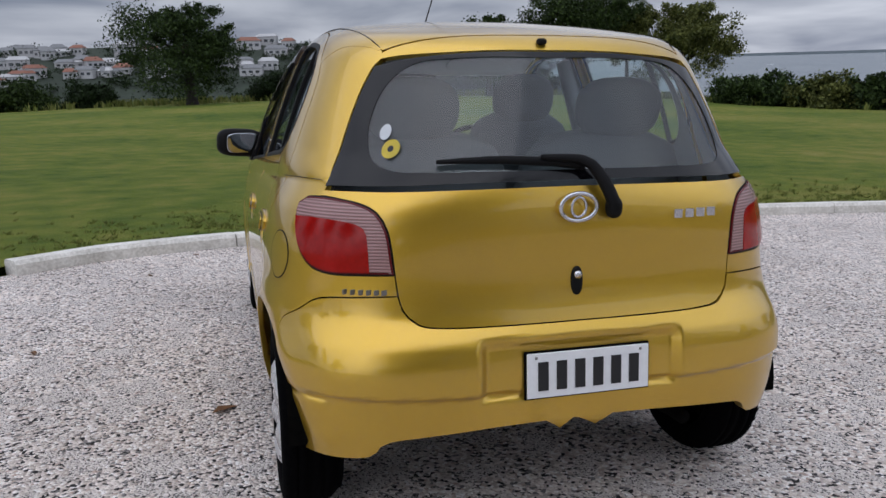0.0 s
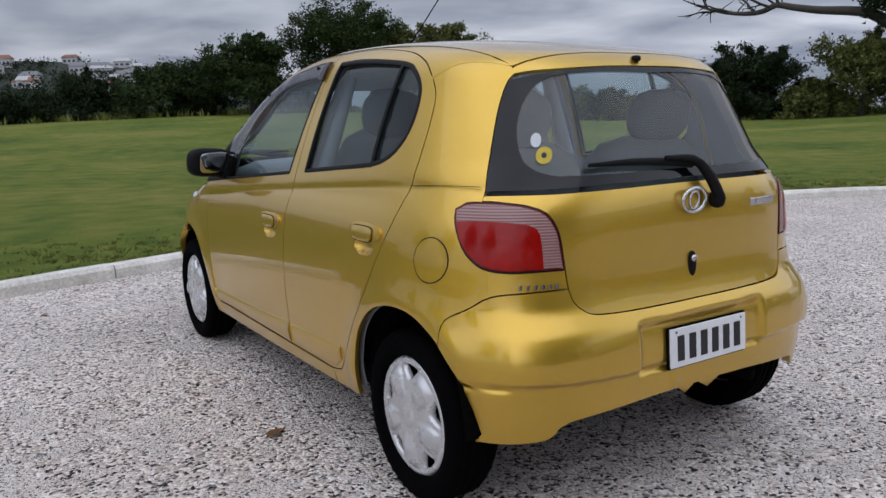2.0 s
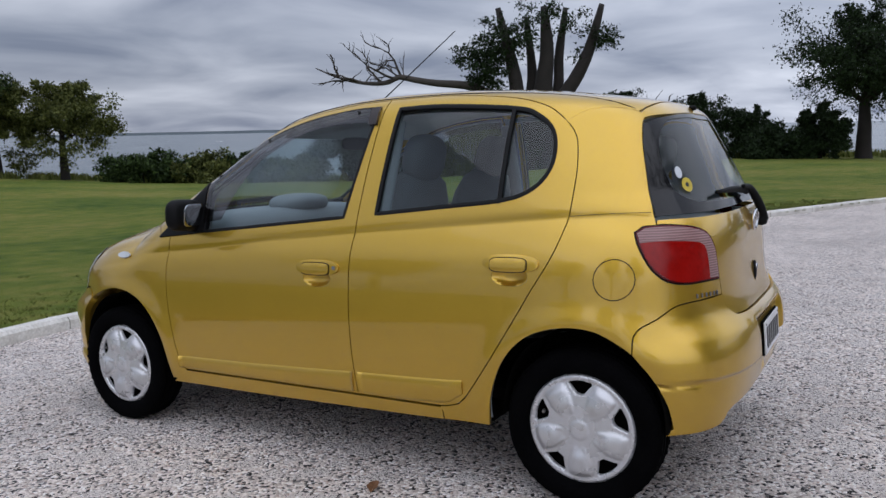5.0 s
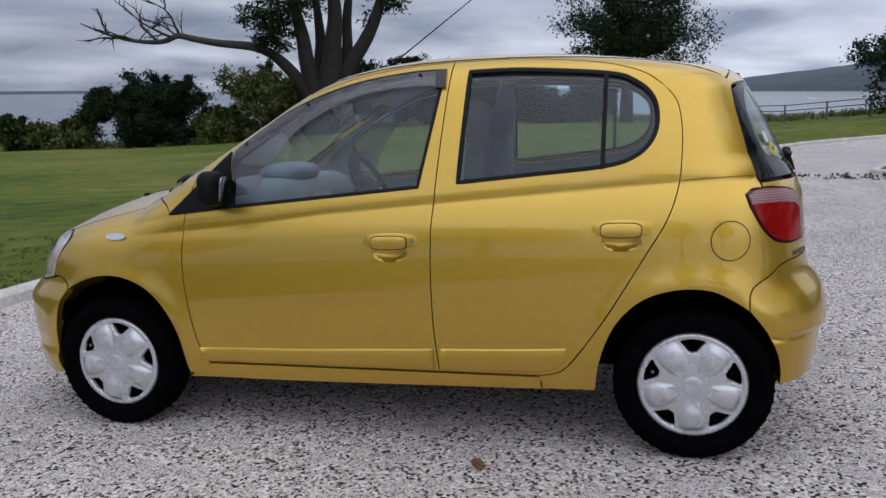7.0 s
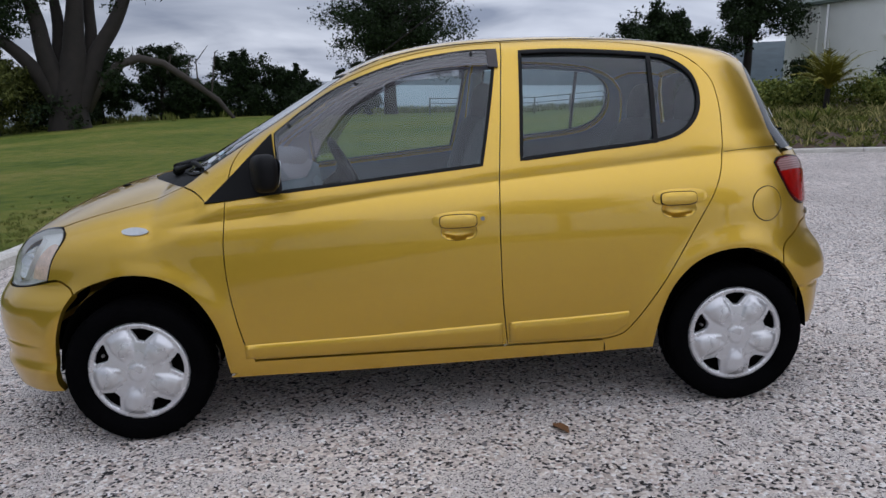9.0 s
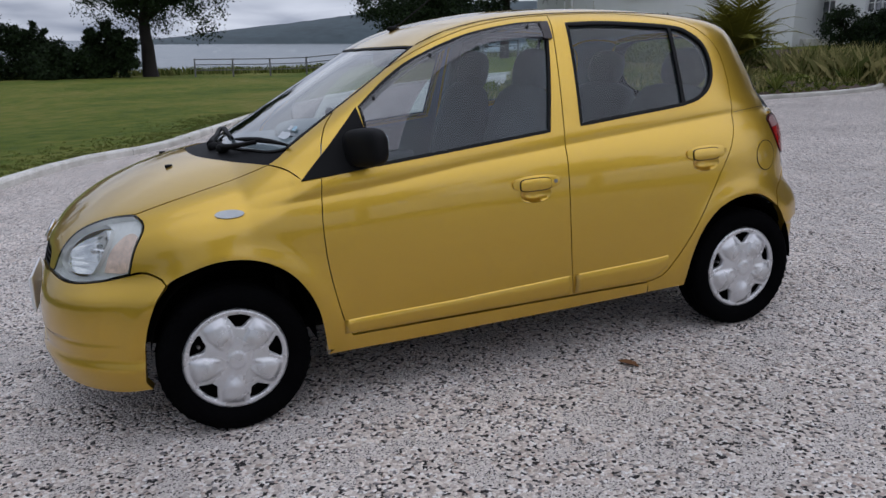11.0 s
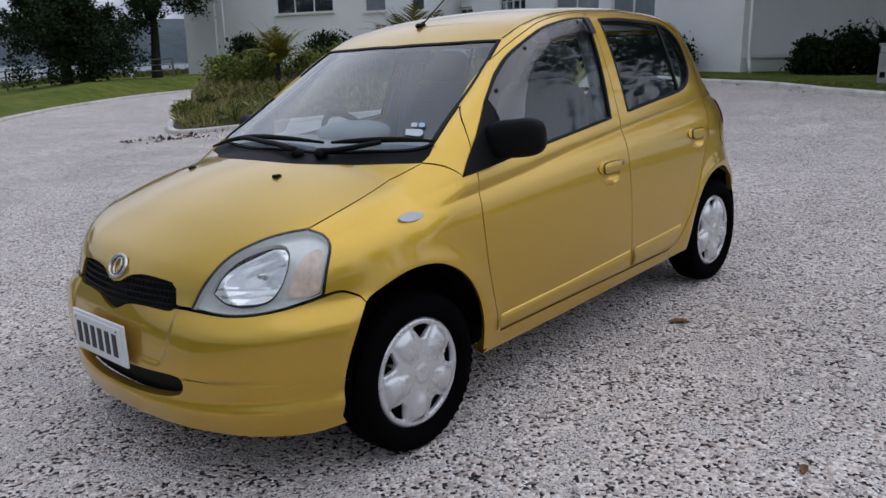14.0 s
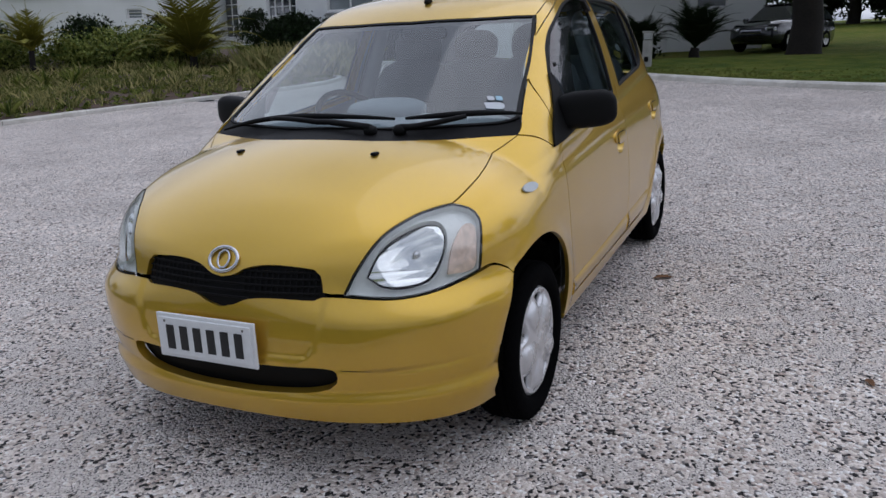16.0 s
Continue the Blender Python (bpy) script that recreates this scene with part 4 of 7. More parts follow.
def clean(loop, least=.004):
    keep = [loop[0]]
    for p in loop[1:]:
        if np.linalg.norm(p - keep[-1]) > least:
            keep.append(p)
    if np.linalg.norm(keep[0] - keep[-1]) <= least:
        keep.pop()
    return np.array(keep)


def fill(outer, holes, h, extra=None):
    """Triangles that fill a flat loop with holes: points, faces, and the loops' index rows."""
    loops = [outer, *holes]
    pts, edges, rows = [], [], []
    for lp in loops:
        k = len(pts)
        pts += lp.tolist()
        edges += [(k + i, k + (i + 1) % len(lp)) for i in range(len(lp))]
    lo, hi = outer.min(0), outer.max(0)
    gx, gy = np.meshgrid(np.arange(lo[0] + h / 2, hi[0], h), np.arange(lo[1] + h / 2, hi[1], h * .87))
    gx[1::2] += h / 2
    g = np.stack([gx.ravel(), gy.ravel()], 1)
    ok = inside(outer, g)
    for lp in holes:
        ok &= ~inside(lp, g)
    g = g[ok]
    rim = np.concatenate(loops)
    if extra is not None:
        ok = inside(outer, extra)
        for lp in holes:
            ok &= ~inside(lp, extra)
        e = extra[ok]
        e = e[np.min(np.linalg.norm(e[:, None] - rim[None], axis=2), 1) > .006]
        if len(e):
            g = g[np.min(np.linalg.norm(g[:, None] - e[None], axis=2), 1) > h * .5]
            pts += e.tolist()
    if len(g):
        g = g[np.min(np.linalg.norm(g[:, None] - rim[None], axis=2), 1) > h * .55]
        pts += g.tolist()
    v, e, f, ov, oe, of = delaunay_2d_cdt([Vector(p) for p in pts], edges, [], 0, 1e-7)
    v = np.array([tuple(q) for q in v])
    f = np.array([tuple(q) for q in f])
    mid = v[f].mean(1)
    ok = inside(outer, mid)
    for lp in holes:
        ok &= ~inside(lp, mid)
    return v, f[ok]


def panel(name, outer, chart, mat, parent, holes=(), h=.034, gap=.0022, off=0.0, lip=.016, label="", mirror=False, shape=None, solid=False, ribs=None):
    """A sheet-metal or glass piece cut from the skin along loops of skin points, with turned-in edges."""
    o2 = inset(clean(chart.flat(np.array(outer))), gap)
    h2 = [inset(clean(chart.flat(np.array(q))), -gap) for q in holes]
    v, f = fill(o2, h2, h, None if ribs is None else chart.flat(np.array(ribs)))
    p = chart.skin(v)
    n, soft = normal(p), fair_normal(p, shape)
    lift = off + (shape(p) if shape else 0.0)
    p = p + n * (lift[:, None] if hasattr(lift, "__len__") else lift)
    tri = p[f]
    flip = (np.cross(tri[:, 1] - tri[:, 0], tri[:, 2] - tri[:, 0]) * n[f].mean(1)).sum(1) < 0
    f = np.where(flip[:, None], f[:, ::-1], f)
    # rim edges belong to one triangle only
    count = {}
    for t in f.tolist():
        for a, b in ((t[0], t[1]), (t[1], t[2]), (t[2], t[0])):
            count[(a, b)] = count.get((a, b), 0) + 1
    rim = [(a, b) for a, b in count if (b, a) not in count]
    made = []
    for sgn in ((1, -1) if mirror else (1,)):
        k = np.array([sgn, 1, 1])
        verts, faces = (p * k).tolist(), [tuple(t if sgn > 0 else t[::-1]) for t in f.tolist()]
        m = len(verts)
        bend = (soft * k).tolist()
        own = {}
        for a, b in rim:
            for i in (a, b):
                if i not in own:
                    own[i] = m + 2 * len(own)
                    verts.append((p[i] * k).tolist()); verts.append(((p[i] - n[i] * lip) * k).tolist())
                    bend += [(0, 0, 0), (0, 0, 0)]
        rim_f = [((own[b], own[a], own[a] + 1, own[b] + 1) if sgn > 0 else (own[a], own[b], own[b] + 1, own[a] + 1)) for a, b in rim]
        if solid:
            base = len(verts)
            verts += ((p - n * lip) * k).tolist()
            bend += (-soft * k).tolist()
            faces += [tuple(base + i for i in (t[::-1] if sgn > 0 else t)) for t in f.tolist()]
        ob = link(name, verts, faces + rim_f, mat, parent, label, smooth=True, normals=bend)
        made.append(ob)
    return made if mirror else made[0]


def S(*pts, step=.02):
    """A run of skin points on the left side from (y, z)."""
    return list(on_side(smooth_path(pts, step)))


def K(*pts, step=.02):
    """A run of skin points near the given 3D points, drawn onto the skin from the car's inside."""
    q = np.array(smooth_path(pts, step))
    mid = np.stack([q[:, 0] * .3, np.clip(q[:, 1], -.9, .95), np.clip(q[:, 2], .4, .9)], 1)
    d = q - mid
    return list(cast(mid, d / np.linalg.norm(d, axis=1, keepdims=True)))


def both(half):
    """A run from the middle round the left side to the middle again, made a whole loop by mirroring."""
    half = list(half)
    return half + [np.array([-p[0], p[1], p[2]]) for p in half[::-1]]


car = tagged(new("hatchback_car"), "gold metallic five-door hatchback car parked on gravel", "car")
car.matrix_world = SLOPE.copy()

B_POST = [(-.287, 1.488), (-.269, 1.315), (-.24, .991), (-.229, .779), (-.231, .513), (-.246, .302)]
DOOR_TOP = [(.80, 1.0), (.782, 1.066), (.727, 1.138), (.575, 1.24), (.353, 1.362), (.127, 1.440), (-.1, 1.477), (-.287, 1.488)]
DOOR_FRONT = [(.745, .302), (.773, .352), (.803, .481), (.823, .616), (.828, .745), (.822, .829), (.812, .93), (.80, 1.0)]
REAR_TOP = [(-.287, 1.488), (-.563, 1.487), (-.843, 1.460), (-1.0, 1.418), (-1.085, 1.362)]
REAR_EDGE = [(-1.085, 1.362), (-1.13, 1.30), (-1.146, 1.20), (-1.143, 1.10), (-1.132, 1.005), (-1.092, .889), (-1.017, .763), (-.87, .524), (-.74, .345), (-.68, .310), (-.63, .302)]
F_WIN = [[(.619, 1.168), (.603, .949)], [(.603, .949), (.2, .983), (-.172, 1.015)], [(-.172, 1.015), (-.218, 1.24), (-.258, 1.458)],
         [(-.258, 1.458), (-.102, 1.452), (.128, 1.416), (.354, 1.340), (.487, 1.266), (.619, 1.168)]]
R_WIN = [[(-.356, 1.448), (-.342, 1.24), (-.327, 1.028)], [(-.327, 1.028), (-.6, 1.052), (-.864, 1.076), (-.975, 1.107), (-1.04, 1.165), (-1.062, 1.24), (-1.045, 1.325), (-.979, 1.385), (-.88, 1.418), (-.561, 1.447), (-.356, 1.448)]]
F_WIN_LOOP = sum((S(*r)[:-1] for r in F_WIN), [])
R_WIN_LOOP = sum((S(*r)[:-1] for r in R_WIN), [])
F_ARCH_TOP = [(1.405, .600), (1.366, .622), (1.233, .662), (1.106, .658), (1.0, .612), (.924, .533), (.872, .417), (.848, .25)]
F_ARCH_NOSE = [(1.405, .600), (1.452, .532), (1.497, .40), (1.512, .225)]
R_ARCH = [(-.838, .252), (-.860, .384), (-.914, .512), (-1.004, .602), (-1.12, .642), (-1.242, .638), (-1.345, .585), (-1.372, .566)]
R_ARCH_TAIL = [(-1.372, .566), (-1.43, .49), (-1.474, .40), (-1.49, .313), (-1.495, .275)]


def crease(p):
    """The shoulder line along the doors and quarters, and the upper line of the wings."""
    y, z = p[:, 1], p[:, 2]
    belt = np.interp(y, [-1.42, -1.127, -.665, -.22, .22, .55, .86, 1.15], [1.029, 1.022, .989, .956, .920, .882, .855, .83])
    top = np.interp(y, [.9, 1.1, 1.3, 1.44], [.915, .879, .845, .815])
    fold = lambda d, k: -k * np.exp(-np.sqrt(d * d + .0015 ** 2) / np.where(d < 0, .045, .022))
    return fold(z - belt, .012) * np.clip((1.15 - y) / .3, 0, 1) + fold(z - top, .006) * np.clip((y - .88) / .05, 0, 1)


BELT = [(-1.40, 1.0285), (-1.127, 1.022), (-.665, .989), (-.22, .956), (.22, .920), (.55, .882), (.86, .855), (1.05, .839)]
WING_LINE = [(.91, .913), (1.1, .879), (1.3, .845), (1.42, .820)]


def fold_rows(line):
    """Close rows of skin points along a fold, so that its edge stays crisp."""
    q = []
    for y in np.arange(min(a for a, b in line), max(a for a, b in line), .014):
        z = float(np.interp(y, [a for a, b in line], [b for a, b in line]))
        q += [(y, z - .009), (y + .007, z), (y, z + .009)]
    return list(on_side(q))


BELT_ROWS, WING_ROWS = fold_rows(BELT), fold_rows(WING_LINE)
HANDLES = {"front_door": (-.0725, .8145), "rear_door": (-.939, .859)}


def oval(y, z, a, b, n=2.6, step=.012):
    """A rounded oblong on the left side."""
    k = max(20, int(4 * (a + b) / step))
    q = []
    for t in np.arange(k) * math.tau / k:
        c, e = math.cos(t), math.sin(t)
        q.append((y + a * math.copysign(abs(c) ** (2 / n), c), z + b * math.copysign(abs(e) ** (2 / n), e)))
    return list(on_side(q))


def bowl(side_name):
    y, z = HANDLES[side_name]
    return oval(y + .004, z - .046, .068, .032)


# doors
doors = []
for side_name, loop, win in (("front_door", S(*DOOR_FRONT)[:-1] + S(*DOOR_TOP)[:-1] + S(*B_POST)[:-1] + S((-.246, .302), (.745, .302))[:-1], F_WIN_LOOP),
                             ("rear_door", S(*B_POST[::-1])[:-1] + S(*REAR_TOP)[:-1] + S(*REAR_EDGE)[:-1] + S((-.63, .302), (-.246, .302))[:-1], R_WIN_LOOP)):
    doors.append(panel(side_name, loop, AXIS, GOLD, car, [win, bowl(side_name)], mirror=True, shape=crease, h=.02, ribs=BELT_ROWS))
f_door, f_door_r = doors[0]
r_door, r_door_r = doors[1]


def pair(name, loop, chart, mat, parents, **more):
    """A piece on the left and its mirror twin, each under its own parent."""
    a, b = panel(name, loop, chart, mat, None, mirror=True, **more)
    a.parent, b.parent = parents
    return a, b


pair("window_glass", F_WIN_LOOP, AXIS, SIDE_GLASS, (f_door, f_door_r), off=-.010, gap=-.012, lip=.004, h=.06)
pair("window_glass", R_WIN_LOOP, AXIS, SIDE_GLASS, (r_door, r_door_r), off=-.010, gap=-.012, lip=.004, h=.06)


def outset(loop, d, chart=AXIS):
    return list(chart.skin(inset(clean(chart.flat(np.array(loop))), d)))


def bead(name, loop, chart, mat, parents, wide_out, wide_in, lift=.002, deep=.014):
    """A rubber bead that runs along a loop of the skin, and its mirror twin."""
    flat = clean(chart.flat(np.array(loop)))
    rows = []
    for d, o in ((-wide_out, -deep), (-wide_out, lift * .4), ((wide_in - wide_out) / 2, lift), (wide_in, lift * .2), (wide_in, -deep)):
        q = chart.skin(inset(flat, d))
        rows.append(q + normal(q) * o)
    v, n = np.concatenate(rows), len(flat)
    f = [(i * n + k, i * n + (k + 1) % n, (i + 1) * n + (k + 1) % n, (i + 1) * n + k) for i in range(4) for k in range(n)]
    link(name, v.tolist(), f, mat, parents[0])
    if len(parents) > 1:
        link(name, (v * np.array([-1, 1, 1])).tolist(), [q[::-1] for q in f], mat, parents[1])


bead("window_seal", F_WIN_LOOP, AXIS, SEAL, (f_door, f_door_r), .006, .007)
bead("window_seal", R_WIN_LOOP, AXIS, SEAL, (r_door, r_door_r), .006, .009)
pair("quarter_light_bar", S((-.868, 1.420), (-.884, 1.420))[:] + S((-.884, 1.420), (-.874, 1.07))[1:] + S((-.857, 1.066), (-.868, 1.420))[:-1], AXIS, SEAL, (r_door, r_door_r), off=.001, gap=0, lip=.012, h=.05)
pair("sail_panel", S((.888, .918), (.76, 1.04), (.632, 1.163))[:-1] + S((.632, 1.163), (.602, .944))[:-1] + S((.602, .944), (.75, .93), (.888, .918))[:-1], AXIS, BLACK, (f_door, f_door_r), off=.009, gap=0, lip=.024, h=.014, label="black triangular mirror base")


def strip(name, rows, mat, parents, profile):
    """A moulding along the left side and its mirror twin: rows of (y, top z, bottom z), profile of (share down, stand-off)."""
    ys = np.arange(rows[0][0], rows[-1][0] - 1e-6, -.03).tolist() + [rows[-1][0]]
    ky = [r[0] for r in rows[::-1]]
    top, low = np.interp(ys, ky, [r[1] for r in rows[::-1]]), np.interp(ys, ky, [r[2] for r in rows[::-1]])
    verts = []
    for y, a, b in zip(ys, top, low):
        q = on_side([(y, a + (b - a) * u) for u, o in profile])
        verts += (q + normal(q) * np.array([[o] for u, o in profile])).tolist()
    m = len(profile)
    faces = [(i * m + k, i * m + k + 1, (i + 1) * m + k + 1, (i + 1) * m + k) for i in range(len(ys) - 1) for k in range(m - 1)]
    ends = [tuple(range(m))[::-1], tuple(len(verts) - m + k for k in range(m))]
    faces = [f[::-1] for f in faces] + ends
    a = link(name, verts, faces, mat, parents[0])
    b = link(name, [(-x, y, z) for x, y, z in verts], [f[::-1] for f in faces], mat, parents[1])
    for ob in (a, b):
        ob.data.polygons.foreach_set("use_smooth", [len(q.vertices) == 4 for q in ob.data.polygons])


LEDGE = [(-.02, -.004), (0, .001), (.10, .003), (.20, .0058), (.28, .0070), (.38, .0072), (.6, .0066), (.85, .0052), (.95, .004), (1, -.004)]
strip("door_moulding", [(.779, .366, .309), (.3, .375, .307), (-.228, .395, .307)], GOLD, (f_door, f_door_r), LEDGE)
strip("door_moulding", [(-.252, .396, .307), (-.5, .403, .307), (-.665, .410, .314), (-.735, .415, .36)], GOLD, (r_door, r_door_r), LEDGE)
# wings, sills and quarters
HOOD_SIDE = [(-.668, .985, .975), (-.664, 1.113, .935), (-.657, 1.25, .90), (-.650, 1.36, .872), (-.637, 1.475, .839)]
WING = (S((.848, .25), (.752, .246))[:-1] + S((.752, .246), (.745, .302))[:-1] + S(*DOOR_FRONT[:-1])[:-1] + S((.812, .93), (.888, .921))[:-1]
        + K((-.745, .888, .925), (-.71, .93, .955), (-.668, .985, .975))[:-1] + K(*HOOD_SIDE)[:-1] + K((-.637, 1.475, .839), (-.683, 1.452, .822), (-.72, 1.457, .789), (-.737, 1.492, .727), (-.742, 1.522, .645))[:-1]
        + K((-.742, 1.522, .645), (-.765, 1.465, .648), (-.806, 1.405, .612))[:-1] + S(*F_ARCH_TOP)[:-1])
wing, wing_r = panel("front_wing", WING, FRONT, GOLD, car, mirror=True, h=.02, shape=crease, ribs=WING_ROWS + BELT_ROWS)
pair("side_repeater", S(*[(1.157 + .052 * math.cos(a), .826 + .0135 * math.sin(a)) for a in np.linspace(0, math.tau, 13)], step=.01)[:-1], FRONT, WHITE_BADGE, (wing, wing_r), off=.005, gap=0, lip=.006, label="clear oval side repeater lamp", h=.02)
pair("sill", S((.752, .296), (-.636, .296))[:-1] + S((-.636, .296), (-.638, .246))[:-1] + S((-.638, .246), (-.4, .242), (.3, .232), (.848, .232))[:-1] + S((.848, .232), (.752, .296))[:-1], AXIS, GOLD, (car, car), h=.04, lip=.05, gap=.0006)

LAMP_TOP = [(-.722, -1.358, .968), (-.700, -1.383, .986), (-.64, -1.465, .988), (-.58, -1.52, .977), (-.540, -1.557, .955), (-.517, -1.578, .908), (-.508, -1.587, .848), (-.502, -1.591, .791)]
LAMP_LOW = [(-.502, -1.591, .791), (-.58, -1.56, .790), (-.66, -1.513, .789), (-.709, -1.464, .802), (-.734, -1.422, .840), (-.738, -1.394, .882), (-.735, -1.370, .930), (-.722, -1.358, .968)]
HATCH_SIDE = [(-.475, -1.335, 1.372), (-.500, -1.330, 1.345), (-.550, -1.345, 1.262), (-.618, -1.386, 1.111), (-.657, -1.412, 1.012), (-.672, -1.42, .990)]
SEAM_TOP = [(-.492, -1.59, .736), (-.60, -1.55, .731), (-.695, -1.493, .720), (-.742, -1.442, .682), (-.785, -1.385, .645), (-.800, -1.372, .605), (-.800, -1.372, .566)]
HATCH_TOP_Y = -1.315
QUARTER = (S((-.838, .252), (-.641, .246))[:-1] + S((-.641, .246), (-.640, .3015))[:-1] + S(*REAR_EDGE[::-1])[:-1] + K((-.62, -1.085, 1.362), (-.56, -1.17, 1.405), (-.50, -1.27, 1.405), (-.475, -1.315, 1.392))[:-1]
           + K((-.475, -1.315, 1.392), *HATCH_SIDE)[:-1] + K((-.672, -1.42, .990), (-.700, -1.383, .988), (-.722, -1.358, .970))[:-1] + K(*LAMP_LOW[::-1])[:-1]
           + K((-.502, -1.591, .791), (-.492, -1.59, .736))[:-1] + K(*SEAM_TOP)[:-1] + S(*R_ARCH[::-1])[:-1])
quarter, quarter_r = panel("rear_quarter", QUARTER, REAR, GOLD, car, mirror=True, h=.02, shape=crease, ribs=BELT_ROWS)
fuel = [(-1.306 + .068 * math.cos(a), .812 + .070 * math.sin(a)) for a in np.linspace(0, math.tau, 33)]
cap_ring = panel("fuel_flap_gap", S(*fuel, step=.02)[:-1], AXIS, SEAL, quarter, holes=[outset(S(*fuel, step=.02)[:-1], .0032)], off=.0012, gap=0, lip=.004, h=.03)
panel("fuel_flap", S(*fuel, step=.02)[:-1], AXIS, GOLD, quarter, off=.0016, gap=.0035, lip=.004, h=.03)

# roof with its pillars and rails, bonnet, cowl and screens
WS_SIDE = [(-.552, .335, 1.39), (-.618, .577, 1.24), (-.655, .76, 1.13), (-.680, .905, 1.035)]
ROOF_HALF = (K((0, .418, 1.40), (-.30, .395, 1.40), (-.50, .35, 1.395), (-.552, .335, 1.39))[:-1] + K(*WS_SIDE)[:-1] + K((-.680, .905, 1.035), (-.674, .95, .998), (-.668, .985, .977))[:-1]
             + K((-.668, .985, .977), (-.71, .93, .957), (-.745, .888, .925))[:-1] + S((.888, .923), (.812, .93))[:-1] + S((.812, .93), (.80, 1.0))[:-1] + S(*DOOR_TOP)[:-1] + S(*REAR_TOP)[:-1]
             + K((-.62, -1.085, 1.362), (-.56, -1.17, 1.405), (-.50, -1.27, 1.405), (-.475, -1.310, 1.394))[:-1] + K((-.475, HATCH_TOP_Y, 1.39), (-.25, HATCH_TOP_Y - .02, 1.42), (0, HATCH_TOP_Y - .025, 1.42)))
roof = panel("roof", both(ROOF_HALF), AXIS, GOLD, car, h=.04)
HOOD_REAR = [(0, 1.225, .99), (-.25, 1.20, .985), (-.45, 1.11, .98), (-.58, 1.04, .978), (-.668, .985, .975)]
HOOD_NOSE = [(-.637, 1.475, .839), (-.60, 1.53, .834), (-.547, 1.593, .818), (-.49, 1.681, .776), (-.445, 1.752, .70), (-.412, 1.795, .622)]
GRILLE_UP = [(-.345, 1.80, .628), (-.338, 1.80, .675), (-.316, 1.796, .692), (-.19, 1.812, .702), (-.099, 1.826, .692), (-.045, 1.838, .668), (0, 1.842, .660)]
bonnet = panel("bonnet", both(K(*HOOD_REAR)[:-1] + K(*HOOD_SIDE)[:-1] + K(*HOOD_NOSE)[:-1] + K((-.412, 1.795, .622), (-.345, 1.812, .624))[:-1] + K(*GRILLE_UP)), FRONT, GOLD, car, h=.03)
SCREEN_LOW = [(0, 1.092, 1.01), (-.25, 1.078, 1.01), (-.45, 1.03, 1.015), (-.6, .965, 1.015), (-.678, .91, 1.03)]
panel("cowl", both(K(*HOOD_REAR)[:-1] + K((-.668, .985, .975), (-.674, .95, .996), (-.680, .905, 1.03))[:-1] + K(*SCREEN_LOW[::-1])), FRONT, BLACK, car, off=-.006, gap=.001, h=.04, label="black plastic cowl below the windscreen")
WS_LOOP = both(K(*SCREEN_LOW)[:-1] + K(*WS_SIDE[::-1])[:-1] + K((-.552, .335, 1.39), (-.50, .35, 1.395), (-.30, .395, 1.40), (0, .418, 1.40)))
windscreen = panel("windscreen", WS_LOOP, AXIS, SCREEN, car, off=-.004, gap=.004, lip=.005, h=.06)
bead("windscreen_seal", WS_LOOP, AXIS, SEAL, (car,), -.002, .012, .0005, .010)
for sx in (.29, -.285):
    w = on_top([(sx, 1.325)])[0]
    boxed("washer_nozzle", (.022, .03, .012), tuple(w + np.array([0, 0, .003])), BLACK, bonnet, .004)

SEAM = K((-.62, -1.085, 1.362), (-.56, -1.17, 1.405), (-.50, -1.27, 1.405), (-.478, -1.308, 1.394))
seam_flat = REAR.flat(np.array(SEAM))
seam_t = np.gradient(seam_flat, axis=0)
seam_n = np.stack([-seam_t[:, 1], seam_t[:, 0]], 1) / np.linalg.norm(seam_t, axis=1, keepdims=True) * .007
pair("filled_joint", list(REAR.skin(np.concatenate([seam_flat + seam_n, (seam_flat - seam_n)[::-1]]))), REAR, GOLD, (quarter, quarter_r), off=.0006, gap=0, lip=.001, h=.03)
channel = np.array(K((-.478, -1.30, 1.40), (-.505, -.9, 1.46), (-.52, -.4, 1.49), (-.53, 0, 1.47), (-.548, .325, 1.392), step=.05))
for k in (1, -1):
    link("drip_channel", *tube((channel * np.array([k, 1, 1])).tolist(), .0016, 6), SEAL, roof)

# tailgate
TAIL_LOW = [(-.492, -1.59, .736), (-.482, -1.597, .700), (-.444, -1.618, .661), (-.364, -1.638, .650), (-.15, -1.652, .647), (0, -1.654, .647)]
hatch = panel("tailgate", both(K((0, -1.596, 1.014), (-.3, -1.585, 1.011), (-.5, -1.53, 1.006), (-.657, -1.412, 1.004))[:-1] + K((-.657, -1.412, 1.004), (-.672, -1.42, .990))[:-1] + K((-.672, -1.42, .990), (-.64, -1.465, .990))[:-1]
              + K(*LAMP_TOP[2:])[:-1] + K((-.502, -1.591, .791), (-.492, -1.59, .736))[:-1] + K(*TAIL_LOW)), REAR, GOLD, car, h=.032)
panel("tailgate_head", both(K((0, HATCH_TOP_Y - .029, 1.42), (-.25, HATCH_TOP_Y - .024, 1.42), (-.475, HATCH_TOP_Y - .004, 1.39))[:-1] + K((-.475, -1.32, 1.386), (-.482, -1.335, 1.366))[:-1]
      + K((-.482, -1.335, 1.366), (-.3, -1.40, 1.381), (0, -1.415, 1.386))), REAR, GOLD, hatch, h=.03)
